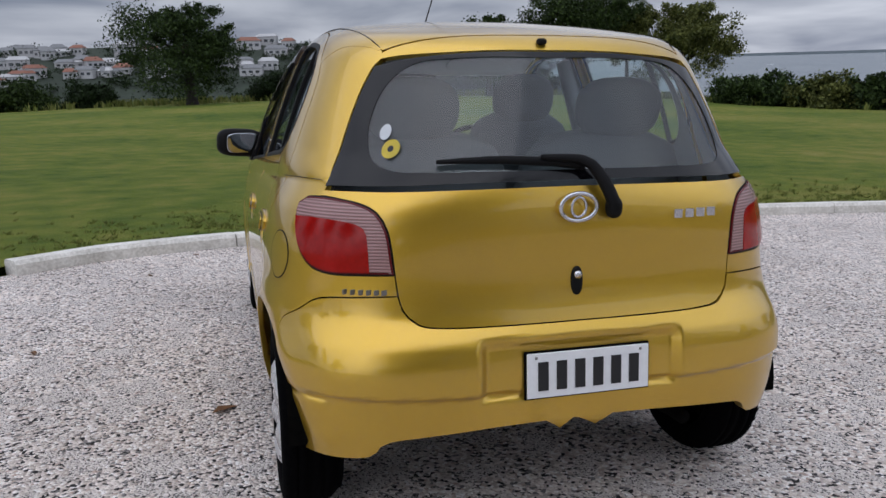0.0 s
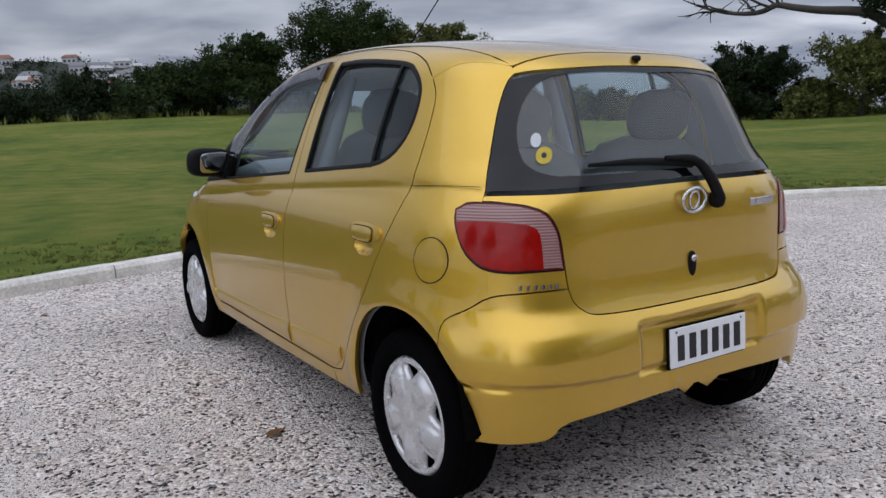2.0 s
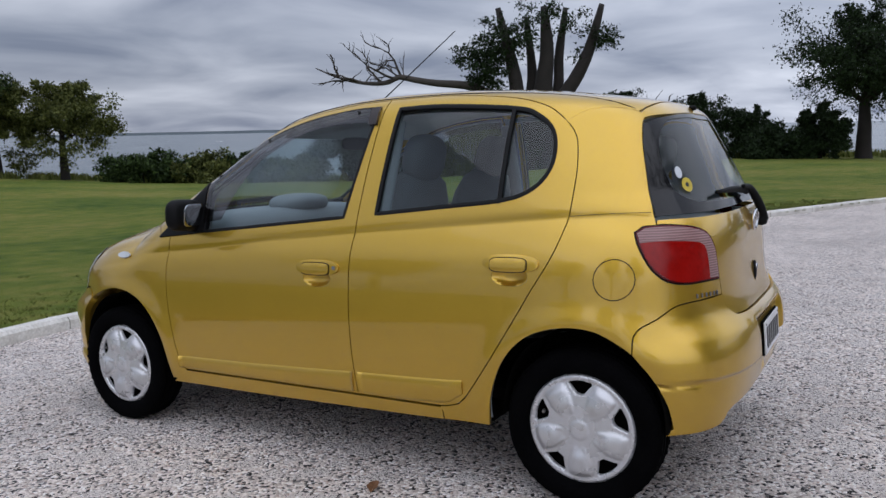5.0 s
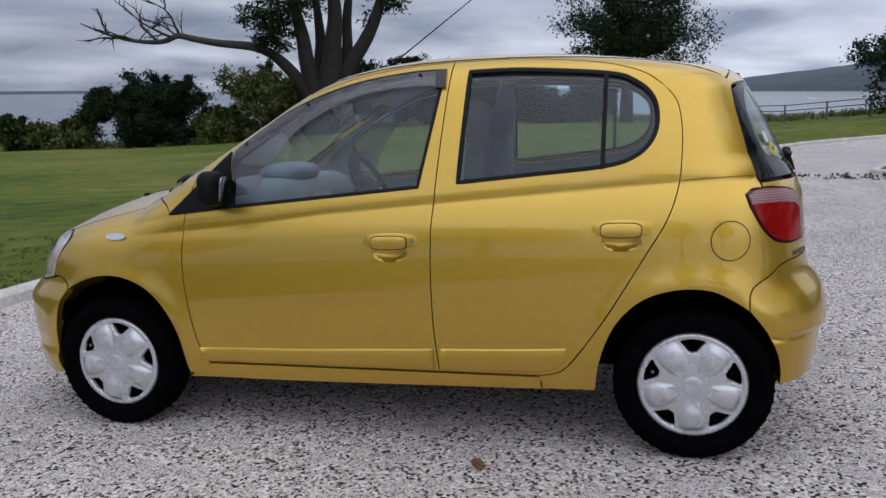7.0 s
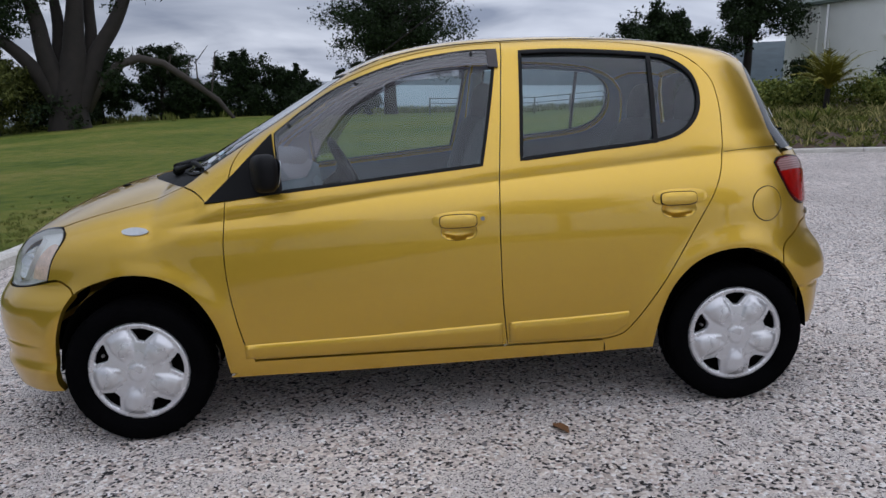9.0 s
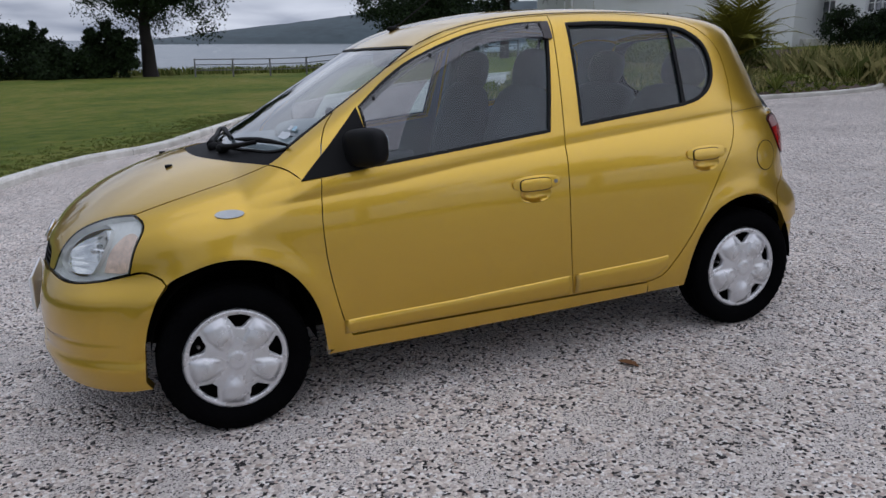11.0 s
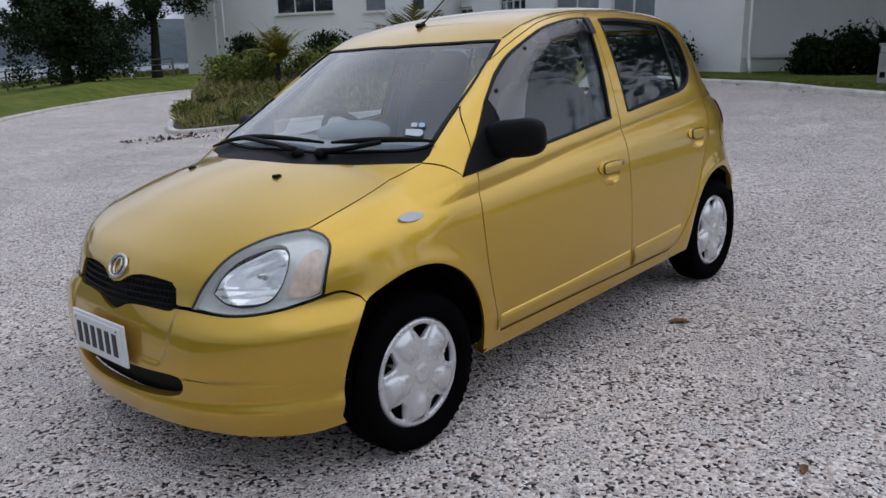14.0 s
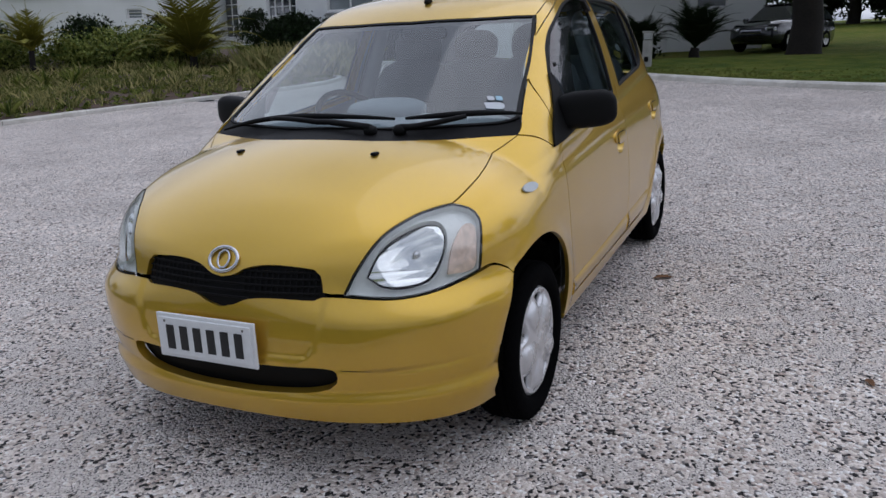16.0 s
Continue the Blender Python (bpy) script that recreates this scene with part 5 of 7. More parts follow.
RG_HALF = K((0, -1.415, 1.384), (-.3, -1.40, 1.378), (-.46, -1.36, 1.364), (-.498, -1.333, 1.345))[:-1] + K(*HATCH_SIDE[1:5])[:-1] + K((-.657, -1.412, 1.014), (-.5, -1.53, 1.018), (-.3, -1.575, 1.023), (0, -1.59, 1.026))
RG_LOOP = both(RG_HALF)
RG_CLEAR = both(K((0, -1.42, 1.352), (-.25, -1.405, 1.350), (-.39, -1.38, 1.335), (-.475, -1.375, 1.27), (-.525, -1.405, 1.18), (-.535, -1.45, 1.10), (-.495, -1.50, 1.064), (-.40, -1.535, 1.056), (-.2, -1.565, 1.056), (0, -1.57, 1.057)))
rear_glass = panel("rear_glass", RG_LOOP, REAR, GLASS, hatch, off=-.004, gap=.003, lip=.004, h=.05)
panel("glass_border", RG_LOOP, REAR, FRIT, rear_glass, holes=[RG_CLEAR], off=-.0015, gap=.0035, lip=.002, h=.03, label="black border of the rear glass")

# lamps at the rear
LAMP_LOOP = K(*LAMP_TOP)[:-1] + K(*LAMP_LOW)[:-1]
lamp_l, lamp_r = panel("tail_lamp", LAMP_LOOP, REAR, DEEP_RED, car, mirror=True, off=.003, gap=.004, lip=.02, h=.02, label="tail lamp with a red lens and a ribbed clear band")
pair("clear_lens", outset(LAMP_LOOP, .010, REAR), REAR, SMOKE_LENS, (lamp_l, lamp_r), off=.0048, gap=0, lip=.004, h=.02)
RED = K((-.732, -1.378, .932), (-.69, -1.43, .935), (-.619, -1.522, .930), (-.575, -1.552, .914), (-.567, -1.563, .872), (-.565, -1.57, .800))[:-1] + K((-.565, -1.57, .797), (-.60, -1.553, .797), (-.664, -1.512, .796), (-.703, -1.469, .808), (-.728, -1.424, .845), (-.733, -1.395, .885), (-.732, -1.378, .932))[:-1]
pair("red_lens", RED, REAR, RED_LENS, (lamp_l, lamp_r), off=.0064, gap=.001, lip=.004, h=.02)
bead("lamp_seal", LAMP_LOOP, REAR, SEAL, (car, car), .0006, .0024, .0003, .012)


# bumpers
def rear_form(p):
    x, z = np.abs(p[:, 0]), p[:, 2]
    s = lambda v: np.clip(v, 0, 1) ** 2 * (3 - 2 * np.clip(v, 0, 1))
    recess = s((.305 - x) / .036) * s((z - .440) / .030) * s((.618 - z) / .032)
    ledge = s((z - .450 - .02 * x) / .022) * s((.69 - z) / .10) * s((.79 - x) / .12)
    fold = np.exp(-((z - .448 - .012 * x) / .006) ** 2) * s((x - .68) / .03)
    dent = np.exp(-((p[:, 0] + .128) / .02) ** 2 - ((z - .405) / .02) ** 2)
    return .002 + .022 * ledge - .024 * recess - .008 * fold + .007 * dent


def front_form(p):
    x, z = np.abs(p[:, 0]), p[:, 2]
    s = lambda v: np.clip(v, 0, 1) ** 2 * (3 - 2 * np.clip(v, 0, 1))
    groove = np.exp(-((z - .404 + .05 * np.clip(x - .4, 0, 1)) / .005) ** 2) * s((x - .39) / .01)
    edge = .372 - .30 * np.clip(.55 - z, 0, .2) - 2.2 * np.clip(.47 - z, 0, .2) ** 1.3
    inner = s((edge - x) / .026) * s((z - .422) / .022)
    return .003 - .004 * groove - .007 * inner + .018 * s((.335 - z) / .045)


rear_bumper = panel("rear_bumper", both((K(*TAIL_LOW[::-1])[:-1] + K(*SEAM_TOP)[:-1] + S(*R_ARCH_TAIL)[:-1] + K((-.77, -1.49, .275), (-.70, -1.53, .285), (-.585, -1.615, .298), (-.53, -1.64, .345), (-.30, -1.665, .366), (-.116, -1.676, .372), (0, -1.68, .372)))),
                    REAR, GOLD, car, h=.0115, shape=rear_form, lip=.03)
BUMPER_TOP = [(-.345, 1.818, .6185), (-.412, 1.799, .6155), (-.56, 1.733, .6025), (-.666, 1.632, .6135), (-.742, 1.526, .6395), (-.765, 1.465, .6455), (-.806, 1.405, .610)]
GRILLE_LOW = [(-.345, 1.818, .617), (-.324, 1.824, .610), (-.2, 1.845, .612), (-.108, 1.857, .606), (-.05, 1.865, .585), (0, 1.869, .574)]
INTAKE = both(K((0, 1.89, .400), (-.2, 1.886, .402), (-.36, 1.868, .406), (-.398, 1.858, .395), (-.395, 1.858, .362), (-.372, 1.857, .343), (-.30, 1.868, .327), (-.133, 1.884, .318), (0, 1.886, .317), step=.015))
front_bumper = panel("front_bumper", both(K(*GRILLE_LOW[::-1])[:-1] + K(*BUMPER_TOP)[:-1] + S(*F_ARCH_NOSE)[:-1] + K((-.745, 1.49, .215), (-.70, 1.585, .205), (-.60, 1.70, .212), (-.438, 1.804, .222), (-.173, 1.865, .232), (0, 1.87, .235))),
                     FRONT, GOLD, car, holes=[INTAKE], h=.0115, shape=front_form, lip=.03)
panel("lower_intake", outset(INTAKE, -.015, FRONT), FRONT, BLACK, front_bumper, off=-.035, gap=0, h=.03, label="black lower air intake")
GRILLE = both(K(*GRILLE_UP[::-1])[:-1] + K(*GRILLE_LOW))
grille = panel("grille", GRILLE, FRONT, BLACK, car, off=-.018, gap=-.006, h=.03, label="black mesh grille")
for z in (.602, .622, .642, .662, .682):
    x = .335 if z > .612 else .10
    row = on_front([(u, z) for u in np.linspace(-x, x, 24)]) + np.array([0, -.010, 0])
    link("grille_bar", *tube(row.tolist(), .0035, 5), BLACK, grille, smooth=True)
for u in np.linspace(-.32, .32, 33):
    if abs(u) > .06:
        row = on_front([(u, z) for z in (.615, .64, .665, .690)]) + np.array([0, -.0115, 0])
        link("grille_bar", *tube(row.tolist(), .0028, 4), BLACK, grille)

# headlamps
HEAD = K(*HOOD_NOSE)[:-1] + K((-.412, 1.797, .618), (-.56, 1.733, .604), (-.666, 1.632, .615), (-.742, 1.526, .640))[:-1] + K((-.742, 1.524, .643), (-.737, 1.492, .727), (-.72, 1.457, .789), (-.683, 1.452, .822), (-.637, 1.475, .839))[:-1]
head_l, head_r = panel("headlamp", HEAD, FRONT, LAMP_GLASS, car, mirror=True, off=.003, gap=.002, lip=.01, h=.03, label="hazed clear headlamp with a bright reflector")
LENS_LOOP = K((-.475, 1.751, .668), (-.501, 1.711, .736), (-.535, 1.658, .776), (-.586, 1.598, .799), (-.629, 1.567, .794), (-.655, 1.582, .755), (-.655, 1.622, .686), (-.625, 1.665, .640), (-.53, 1.73, .637), (-.475, 1.751, .668), step=.012)[:-1]


def dish(p):
    c = np.array([-.575, 1.655, .715])
    r = np.linalg.norm(p - c, axis=1)
    flutes = .0022 * np.abs(np.sin((p[:, 0] - p[:, 1]) * 95)) * (p[:, 2] > c[2] - .03) + .0022 * np.abs(np.sin(p[:, 2] * 130)) * (p[:, 2] <= c[2] - .03)
    return -.035 * np.clip(1 - (r / .11) ** 2, 0, 1) + flutes * np.clip(r / .04, 0, 1)


pair("lamp_housing", HEAD, FRONT, LAMP_BEZEL, (head_l, head_r), holes=[LENS_LOOP], off=-.022, gap=.006, lip=-.02, h=.03)
pair("reflector", LENS_LOOP, FRONT, REFLECTOR, (head_l, head_r), off=-.018, gap=0, lip=.02, h=.006, shape=dish)
TURN = K((-.676, 1.612, .648), (-.680, 1.578, .728), (-.690, 1.517, .784), (-.712, 1.480, .777), (-.731, 1.508, .713), (-.730, 1.535, .650), (-.676, 1.612, .648), step=.012)[:-1]
pair("indicator", TURN, FRONT, AMBER, (head_l, head_r), off=-.012, gap=0, lip=.02, h=.02, label="faded amber indicator")
for sgn, par in ((1, head_l), (-1, head_r)):
    bm = bmesh.new()
    bmesh.ops.create_uvsphere(bm, u_segments=12, v_segments=8, radius=.011, matrix=Matrix.Translation((-.577 * sgn, 1.628, .712)) @ Matrix.Diagonal((1, 1.6, 1, 1)))
    part("bulb", bm, CHROME, par)
bead("lamp_seal", HEAD, FRONT, SEAL, (car, car), .0004, .0012, .0002, .012)


# wheels
def lathe(profile, n=48):
    """A body of revolution about x from (x, r) rows."""
    verts = [(x, r * math.cos(k * math.tau / n), r * math.sin(k * math.tau / n)) for x, r in profile for k in range(n)]
    m = len(profile)
    return verts, [(i * n + k, i * n + (k + 1) % n, (i + 1) * n + (k + 1) % n, (i + 1) * n + k) for i in range(m - 1) for k in range(n)]


def hubcap_mesh():
    """A five-petal wheel cover with five dark openings, outwards along -x."""
    n = 5
    circle = lambda r, k=72: np.array([(r * math.cos(a), r * math.sin(a)) for a in np.arange(k) * math.tau / k])
    holes = []
    for i in range(n):
        a0 = math.radians(90) + i * math.tau / n
        q = []
        for r, w in ((.122, 0), (.124, .013), (.136, .022), (.152, .034), (.166, .046), (.1715, .040), (.1735, 0), (.1715, -.040), (.166, -.046), (.152, -.034), (.136, -.022), (.124, -.013)):
            q.append((r * math.cos(a0 + w / r), r * math.sin(a0 + w / r)))
        holes.append(np.array(smooth_path(q, .009, closed=True)))
    v, f = fill(circle(.199), holes, .0058)
    r, a = np.hypot(v[:, 0], v[:, 1]), np.arctan2(v[:, 1], v[:, 0])
    c = math.tau / n
    off = ((a - math.radians(54) + c / 2) % c - c / 2) * r
    s = lambda x: np.clip(x, 0, 1) ** 2 * (3 - 2 * np.clip(x, 0, 1))
    # each petal is a scooped teardrop with a raised crescent edge
    half = .044 * np.sqrt(np.clip((r - .055) / .085, 0, 1))
    petal = np.sqrt(np.clip(1 - (off / np.maximum(half, 1e-4)) ** 2, 0, 1)) * s((r - .058) / .05) * s((.182 - r) / .035)
    lip = np.exp(-((np.abs(off) - half) / .0045) ** 2) * s((r - .058) / .012) * s((.150 - r) / .03)
    h = .022 * (1 - np.clip(r / .2, 0, 1) ** 2) + .016 * petal + .005 * lip + .004 * s((.036 - r) / .006) + .005 * s((r - .176) / .004) - .014 * np.clip((r - .190) / .009, 0, 1)
    verts = [(-hh, y, z) for (y, z), hh in zip(v, h)]
    k = len(verts)
    back = [(.012, y, z) for y, z in v]
    cnt = {}
    tri = []
    for t in f.tolist():
        p = [np.array(verts[i]) for i in t]
        if np.cross(p[1] - p[0], p[2] - p[0])[0] > 0:
            t = t[::-1]
        tri.append(tuple(t))
        for e in ((t[0], t[1]), (t[1], t[2]), (t[2], t[0])):
            cnt[e] = 1
    rim = [(b, a, a + k, b + k) for a, b in cnt if (b, a) not in cnt]
    return verts + back, tri + rim


CAP = hubcap_mesh()
TYRE = [(-.060, .196), (-.072, .203), (-.079, .222), (-.081, .240), (-.076, .262), (-.066, .2765), (-.052, .2815), (-.040, .2825), (-.038, .277), (-.034, .277), (-.032, .283), (-.012, .284), (-.010, .278), (.010, .278),
        (.012, .284), (.032, .283), (.034, .277), (.038, .277), (.040, .2825), (.052, .2815), (.066, .2765), (.098, .25), (.098, .222), (.080, .196)]


def wheel(x, y, turn, spin):
    m = pose(x, y, .283, 0, 0, turn)
    if x > 0:
        m = m @ pose(0, 0, 0, 0, 0, 180)
    w = new("wheel")
    w.parent = car
    w.matrix_local = m
    lugs = []
    for k in range(46):
        a = k * math.tau / 46
        for s in (-1, 1):
            q = [(s * .056, a), (s * .071, a + .02), (s * .071, a + .075), (s * .056, a + .055)]
            rr = (.2835, .2755, .2755, .2835)
            k0 = [(u, rad * math.cos(b), rad * math.sin(b)) for (u, b), rad in zip(q, rr)]
            lugs.append((k0, [(0, 1, 2, 3)]))
    link("tyre", *join(lathe(TYRE), *lugs), RUBBER, w, smooth=True)
    c = link("wheel_cover", *CAP, HUBCAP, w, "scuffed silver five-petal wheel cover", True)
    c.matrix_local = pose(-.058, 0, 0, spin)
    link("rim", *lathe([(-.058, .199), (-.050, .188), (-.020, .182), (-.012, .10), (-.012, .002)]), DARK, w, smooth=True)
    va = math.radians(spin + 18)
    v, f = tube([(-.050, .148 * math.cos(va), .148 * math.sin(va)), (-.064, .146 * math.cos(va), .146 * math.sin(va))], .006, 8)
    link("valve", v, f, DULL_METAL, w)
    return w


wheel(-.742, 1.195, 0, 10)
wheel(-.728, -1.185, 0, 0)
wheel(.722, 1.195, 0, 15)
wheel(.690, -1.185, 0, 40)


# wheel housings, underside and the dark shell behind the gaps
def arch_liner(y, r):
    v, f = [], []
    n = 22
    for x in (-.79, -.50):
        for k in range(n + 1):
            a = math.radians(2) + math.radians(176) * k / n
            q = r - .048 * abs(math.cos(a)) ** 3
            v.append((x, y + q * math.cos(a), .285 + q * math.sin(a)))
    f = [(k, k + 1, n + 2 + k, n + 1 + k) for k in range(n)]
    f.append(tuple(range(n + 1, 2 * n + 2)))
    link("arch_liner", v, f, DARK, car)
    link("arch_liner", [(-x, b, c) for x, b, c in v], [q[::-1] for q in f], DARK, car)


arch_liner(1.185, .352)
arch_liner(-1.185, .345)
boxed("underbody", (1.34, 1.56, .10), (0, 0, .25), DARK, car, .03)
boxed("underbody", (1.04, 3.2, .07), (0, .10, .335), DARK, car, .03)
boxed("rear_beam", (1.30, .10, .09), (0, -1.22, .32), DARK, car, .02)
link("exhaust_pipe", *tube([(.32, -1.0, .27), (.36, -1.35, .29), (.38, -1.54, .295), (.38, -1.60, .295)], [.026, .026, .022, .022], 12), DARK, car, smooth=True)
boxed("silencer", (.42, .22, .14), (.22, -1.36, .36), DARK, car, .05)

# ---- the house ----
def wall(parent, p, q, z0, z1, holes=(), thick=.3):
    """A thick wall from p to q with openings (from, to, low, high) that go through it; its outer face lies on the line."""
    p, q = Vector((*p, 0)), Vector((*q, 0))
    w = (q - p).normalized()
    n = Vector((w.y, -w.x, 0))
    ln = (q - p).length
    cuts = sorted({0.0, ln, *[c for h in holes for c in h[:2]]})
    bm = bmesh.new()
    turn = Matrix((w, n, Vector((0, 0, 1)))).transposed().to_4x4()
    for a, b in zip(cuts, cuts[1:]):
        spans, z = [], z0
        for h in sorted(holes, key=lambda h: h[2]):
            if h[0] < (a + b) / 2 < h[1]:
                spans.append((z, h[2])); z = h[3]
        spans.append((z, z1))
        for lo, hi in spans:
            if hi - lo > .001:
                box(bm, (b - a, thick, hi - lo), p + w * (a + b) / 2 - n * thick / 2 + Vector((0, 0, (lo + hi) / 2)), 0, turn)
    bmesh.ops.remove_doubles(bm, verts=bm.verts, dist=.0005)
    part("wall", bm, RENDER_WALL, parent, smooth=False)
    return p, w, n, turn


def window(parent, frame_of, a, b, lo, hi, bars=1, cross=0, pane_mat=None, sill=True, depth=.10):
    """A window in a wall's opening: frame, bars and panes set back, and a proud sill."""
    p, w, n, turn = frame_of
    at = lambda s, z, d=0.0: p + w * s + n * d + Vector((0, 0, z))
    ob = new("window")
    ob.parent = parent
    bm = bmesh.new()
    f = .07
    for c, size in ((at(a + f / 2, (lo + hi) / 2, -depth), (f, .08, hi - lo)), (at(b - f / 2, (lo + hi) / 2, -depth), (f, .08, hi - lo)),
                    (at((a + b) / 2, hi - f / 2, -depth), (b - a - 2 * f, .08, f)), (at((a + b) / 2, lo + f / 2, -depth), (b - a - 2 * f, .08, f))):
        box(bm, size, c, 0, turn)
    part("window_frame", bm, WHITE_TRIM, ob, smooth=False)
    for k in range(1, bars + 1):
        boxed("mullion", (.07, .06, hi - lo - 2 * f), at(a + (b - a) * k / (bars + 1), (lo + hi) / 2, -depth), WHITE_TRIM, ob, turn=turn)
    for k in range(1, cross + 1):
        boxed("glazing_bar", (b - a - 2 * f, .04, .03), at((a + b) / 2, lo + (hi - lo) * k / (cross + 1), -depth), WHITE_TRIM, ob, turn=turn)
    boxed("pane", (b - a - 2 * f, .012, hi - lo - 2 * f), at((a + b) / 2, (lo + hi) / 2, -depth - .02), pane_mat or PANE, ob, turn=turn)
    if sill:
        boxed("window_sill", (b - a + .2, .22, .07), at((a + b) / 2, lo - .035, .03), WHITE_TRIM, ob, turn=turn)
    return ob


house = tagged(new("house"), "large off-white rendered house with white joinery", "house")
# the near wing beside the garden
W1 = wall(house, (46.05, -25.22), (24.81, -26.77), -3, 5.5, [(9.0, 13.75, 3.5, 4.52), (16.11, 17.64, 3.38, 4.30), (16.73, 17.68, 2.26, 2.75), (19.36, 20.25, 3.31, 4.20)])
window(house, W1, 9.0, 13.75, 3.5, 4.52, 2, 0)
window(house, W1, 16.11, 17.64, 3.38, 4.30, 0, 0, CURTAIN_PANE)
window(house, W1, 16.73, 17.68, 2.26, 2.75, 0, 2, CURTAIN_PANE, False)
window(house, W1, 19.36, 20.25, 3.31, 4.20, 0, 0)
p1, w1, n1, t1 = W1
boxed("corner_pier", (3.2, .12, 8.3), p1 + w1 * 1.6 + n1 * .062 + Vector((0, 0, 1.3)), RENDER_WALL, house, turn=t1)
W1E = wall(house, (24.81, -26.77), (25.8, -33.0), -1, 5.5)
W1B = wall(house, (50.0, -33.0), (46.05, -25.22), -3, 5.5)
# the main range with the garden door
W2 = wall(house, (28.53, -30.02), (7.40, -21.31), -.6, 5.6, [(2.0, 5.0, 1.24, 3.45), (7.7, 10.1, 2.24, 3.9), (12.45, 15.5, 2.33, 4.3), (16.3, 18.75, 2.3, 4.2), (19.7, 20.5, 3.1, 4.0)])
window(house, W2, 7.7, 10.1, 2.24, 3.9, 3, 3)
window(house, W2, 12.45, 15.5, 2.33, 4.3, 1, 0, CURTAIN_PANE)
window(house, W2, 16.3, 18.75, 2.3, 4.2, 1, 0, CURTAIN_PANE)
window(house, W2, 19.7, 20.5, 3.1, 4.0, 0, 0)
p2, w2, n2, t2 = W2
door = new("door"); door.parent = house
for s in (2.75, 4.25):
    for k, (u, v) in enumerate(((-.68, .10), (.68, .10))):
        boxed("door_stile", (.12, .07, 2.18), p2 + w2 * (s + u) - n2 * .12 + Vector((0, 0, 2.34)), WHITE_TRIM, door, turn=t2)
    for z in (1.34, 1.86, 2.37, 2.88, 3.38):
        boxed("door_rail", (1.24, .06, .09 if z < 1.4 or z > 3.3 else .04), p2 + w2 * s - n2 * .12 + Vector((0, 0, z)), WHITE_TRIM, door, turn=t2)
    boxed("glazing_bar", (.04, .05, 2.1), p2 + w2 * s - n2 * .12 + Vector((0, 0, 2.36)), WHITE_TRIM, door, turn=t2)
    boxed("pane", (1.24, .012, 2.1), p2 + w2 * s - n2 * .14 + Vector((0, 0, 2.36)), PANE, door, turn=t2)
boxed("doorstep", (3.6, 1.1, .5), p2 + w2 * 3.5 + n2 * .56 + Vector((0, 0, .98)), KERB_PAINT, house, .03, turn=t2)
# the shaded return and the far range
W3 = wall(house, (7.40, -21.31), (3.56, -27.6), -.6, 5.6, [(1.0, 2.3, 2.95, 3.7), (3.9, 5.15, 2.95, 3.7)])
window(house, W3, 1.0, 2.3, 2.95, 3.7, 1, 0)
window(house, W3, 3.9, 5.15, 2.95, 3.7, 1, 0)
p3, w3, n3, t3 = W3
boxed("plinth_ledge", (6.2, .10, .10), p3 + w3 * 3.2 + n3 * .052 + Vector((0, 0, 1.05)), WHITE_TRIM, house, turn=t3)
W4 = wall(house, (3.56, -27.6), (.25, -28.05), -.6, 5.6, [(.95, 2.05, 2.2, 4.3)])
window(house, W4, .95, 2.05, 2.2, 4.3, 0, 0)
W5 = wall(house, (.25, -28.05), (.95, -35), -.6, 5.6)
p4, w4, n4, t4 = W4
boxed("plinth_ledge", (3.3, .10, .10), p4 + w4 * 1.66 + n4 * .052 + Vector((0, 0, 1.45)), WHITE_TRIM, house, turn=t4)
link("downpipe", *tube([p3 + n3 * .12 + w3 * .18 + Vector((0, 0, 5.4)), p3 + n3 * .12 + w3 * .18 + Vector((0, 0, 1.1)), p3 + n3 * .30 + w3 * .10 + Vector((0, 0, .85)), p3 + n3 * .42 + w3 * .05 + Vector((0, 0, .55))], .055, 8), WHITE_TRIM, house, "white downpipe", True)
link("downpipe", *tube([p1 + n1 * .2 + w1 * 4.2 + Vector((0, 0, 5.4)), p1 + n1 * .2 + w1 * 4.2 + Vector((0, 0, -.5))], .06, 8), WHITE_TRIM, house, "white downpipe", True)


def roof_over(points, z, over, rise, inner):
    """A low hipped roof over a wing: eaves board and slopes to a ridge."""
    c = Vector((sum(p[0] for p in points) / len(points), sum(p[1] for p in points) / len(points), 0))
    low = [Vector((*p, 0)) + (Vector((*p, 0)) - c).normalized() * over for p in points]
    high = [c + (Vector((*p, 0)) - c) * inner for p in points]
    n = len(points)
    v = [(q.x, q.y, z) for q in low] + [(q.x, q.y, z + .18) for q in low] + [(q.x, q.y, z + rise) for q in high]
    f = [(i, (i + 1) % n, n + (i + 1) % n, n + i) for i in range(n)] + [(n + i, n + (i + 1) % n, 2 * n + (i + 1) % n, 2 * n + i) for i in range(n)]
    f += [tuple(range(n))[::-1], tuple(2 * n + i for i in range(n))]
    return v, f


link("roof", *roof_over([(46.05, -25.22), (24.81, -26.77), (25.8, -33.0), (50.0, -33.0)], 5.51, .6, 1.8, .3), ROOF_GREEN, house)
link("roof", *roof_over([(28.53, -30.02), (7.40, -21.31), (3.56, -27.6), (.25, -28.05), (.95, -35), (25, -37)], 5.61, .55, 2.0, .4), ROOF_GREEN, house)


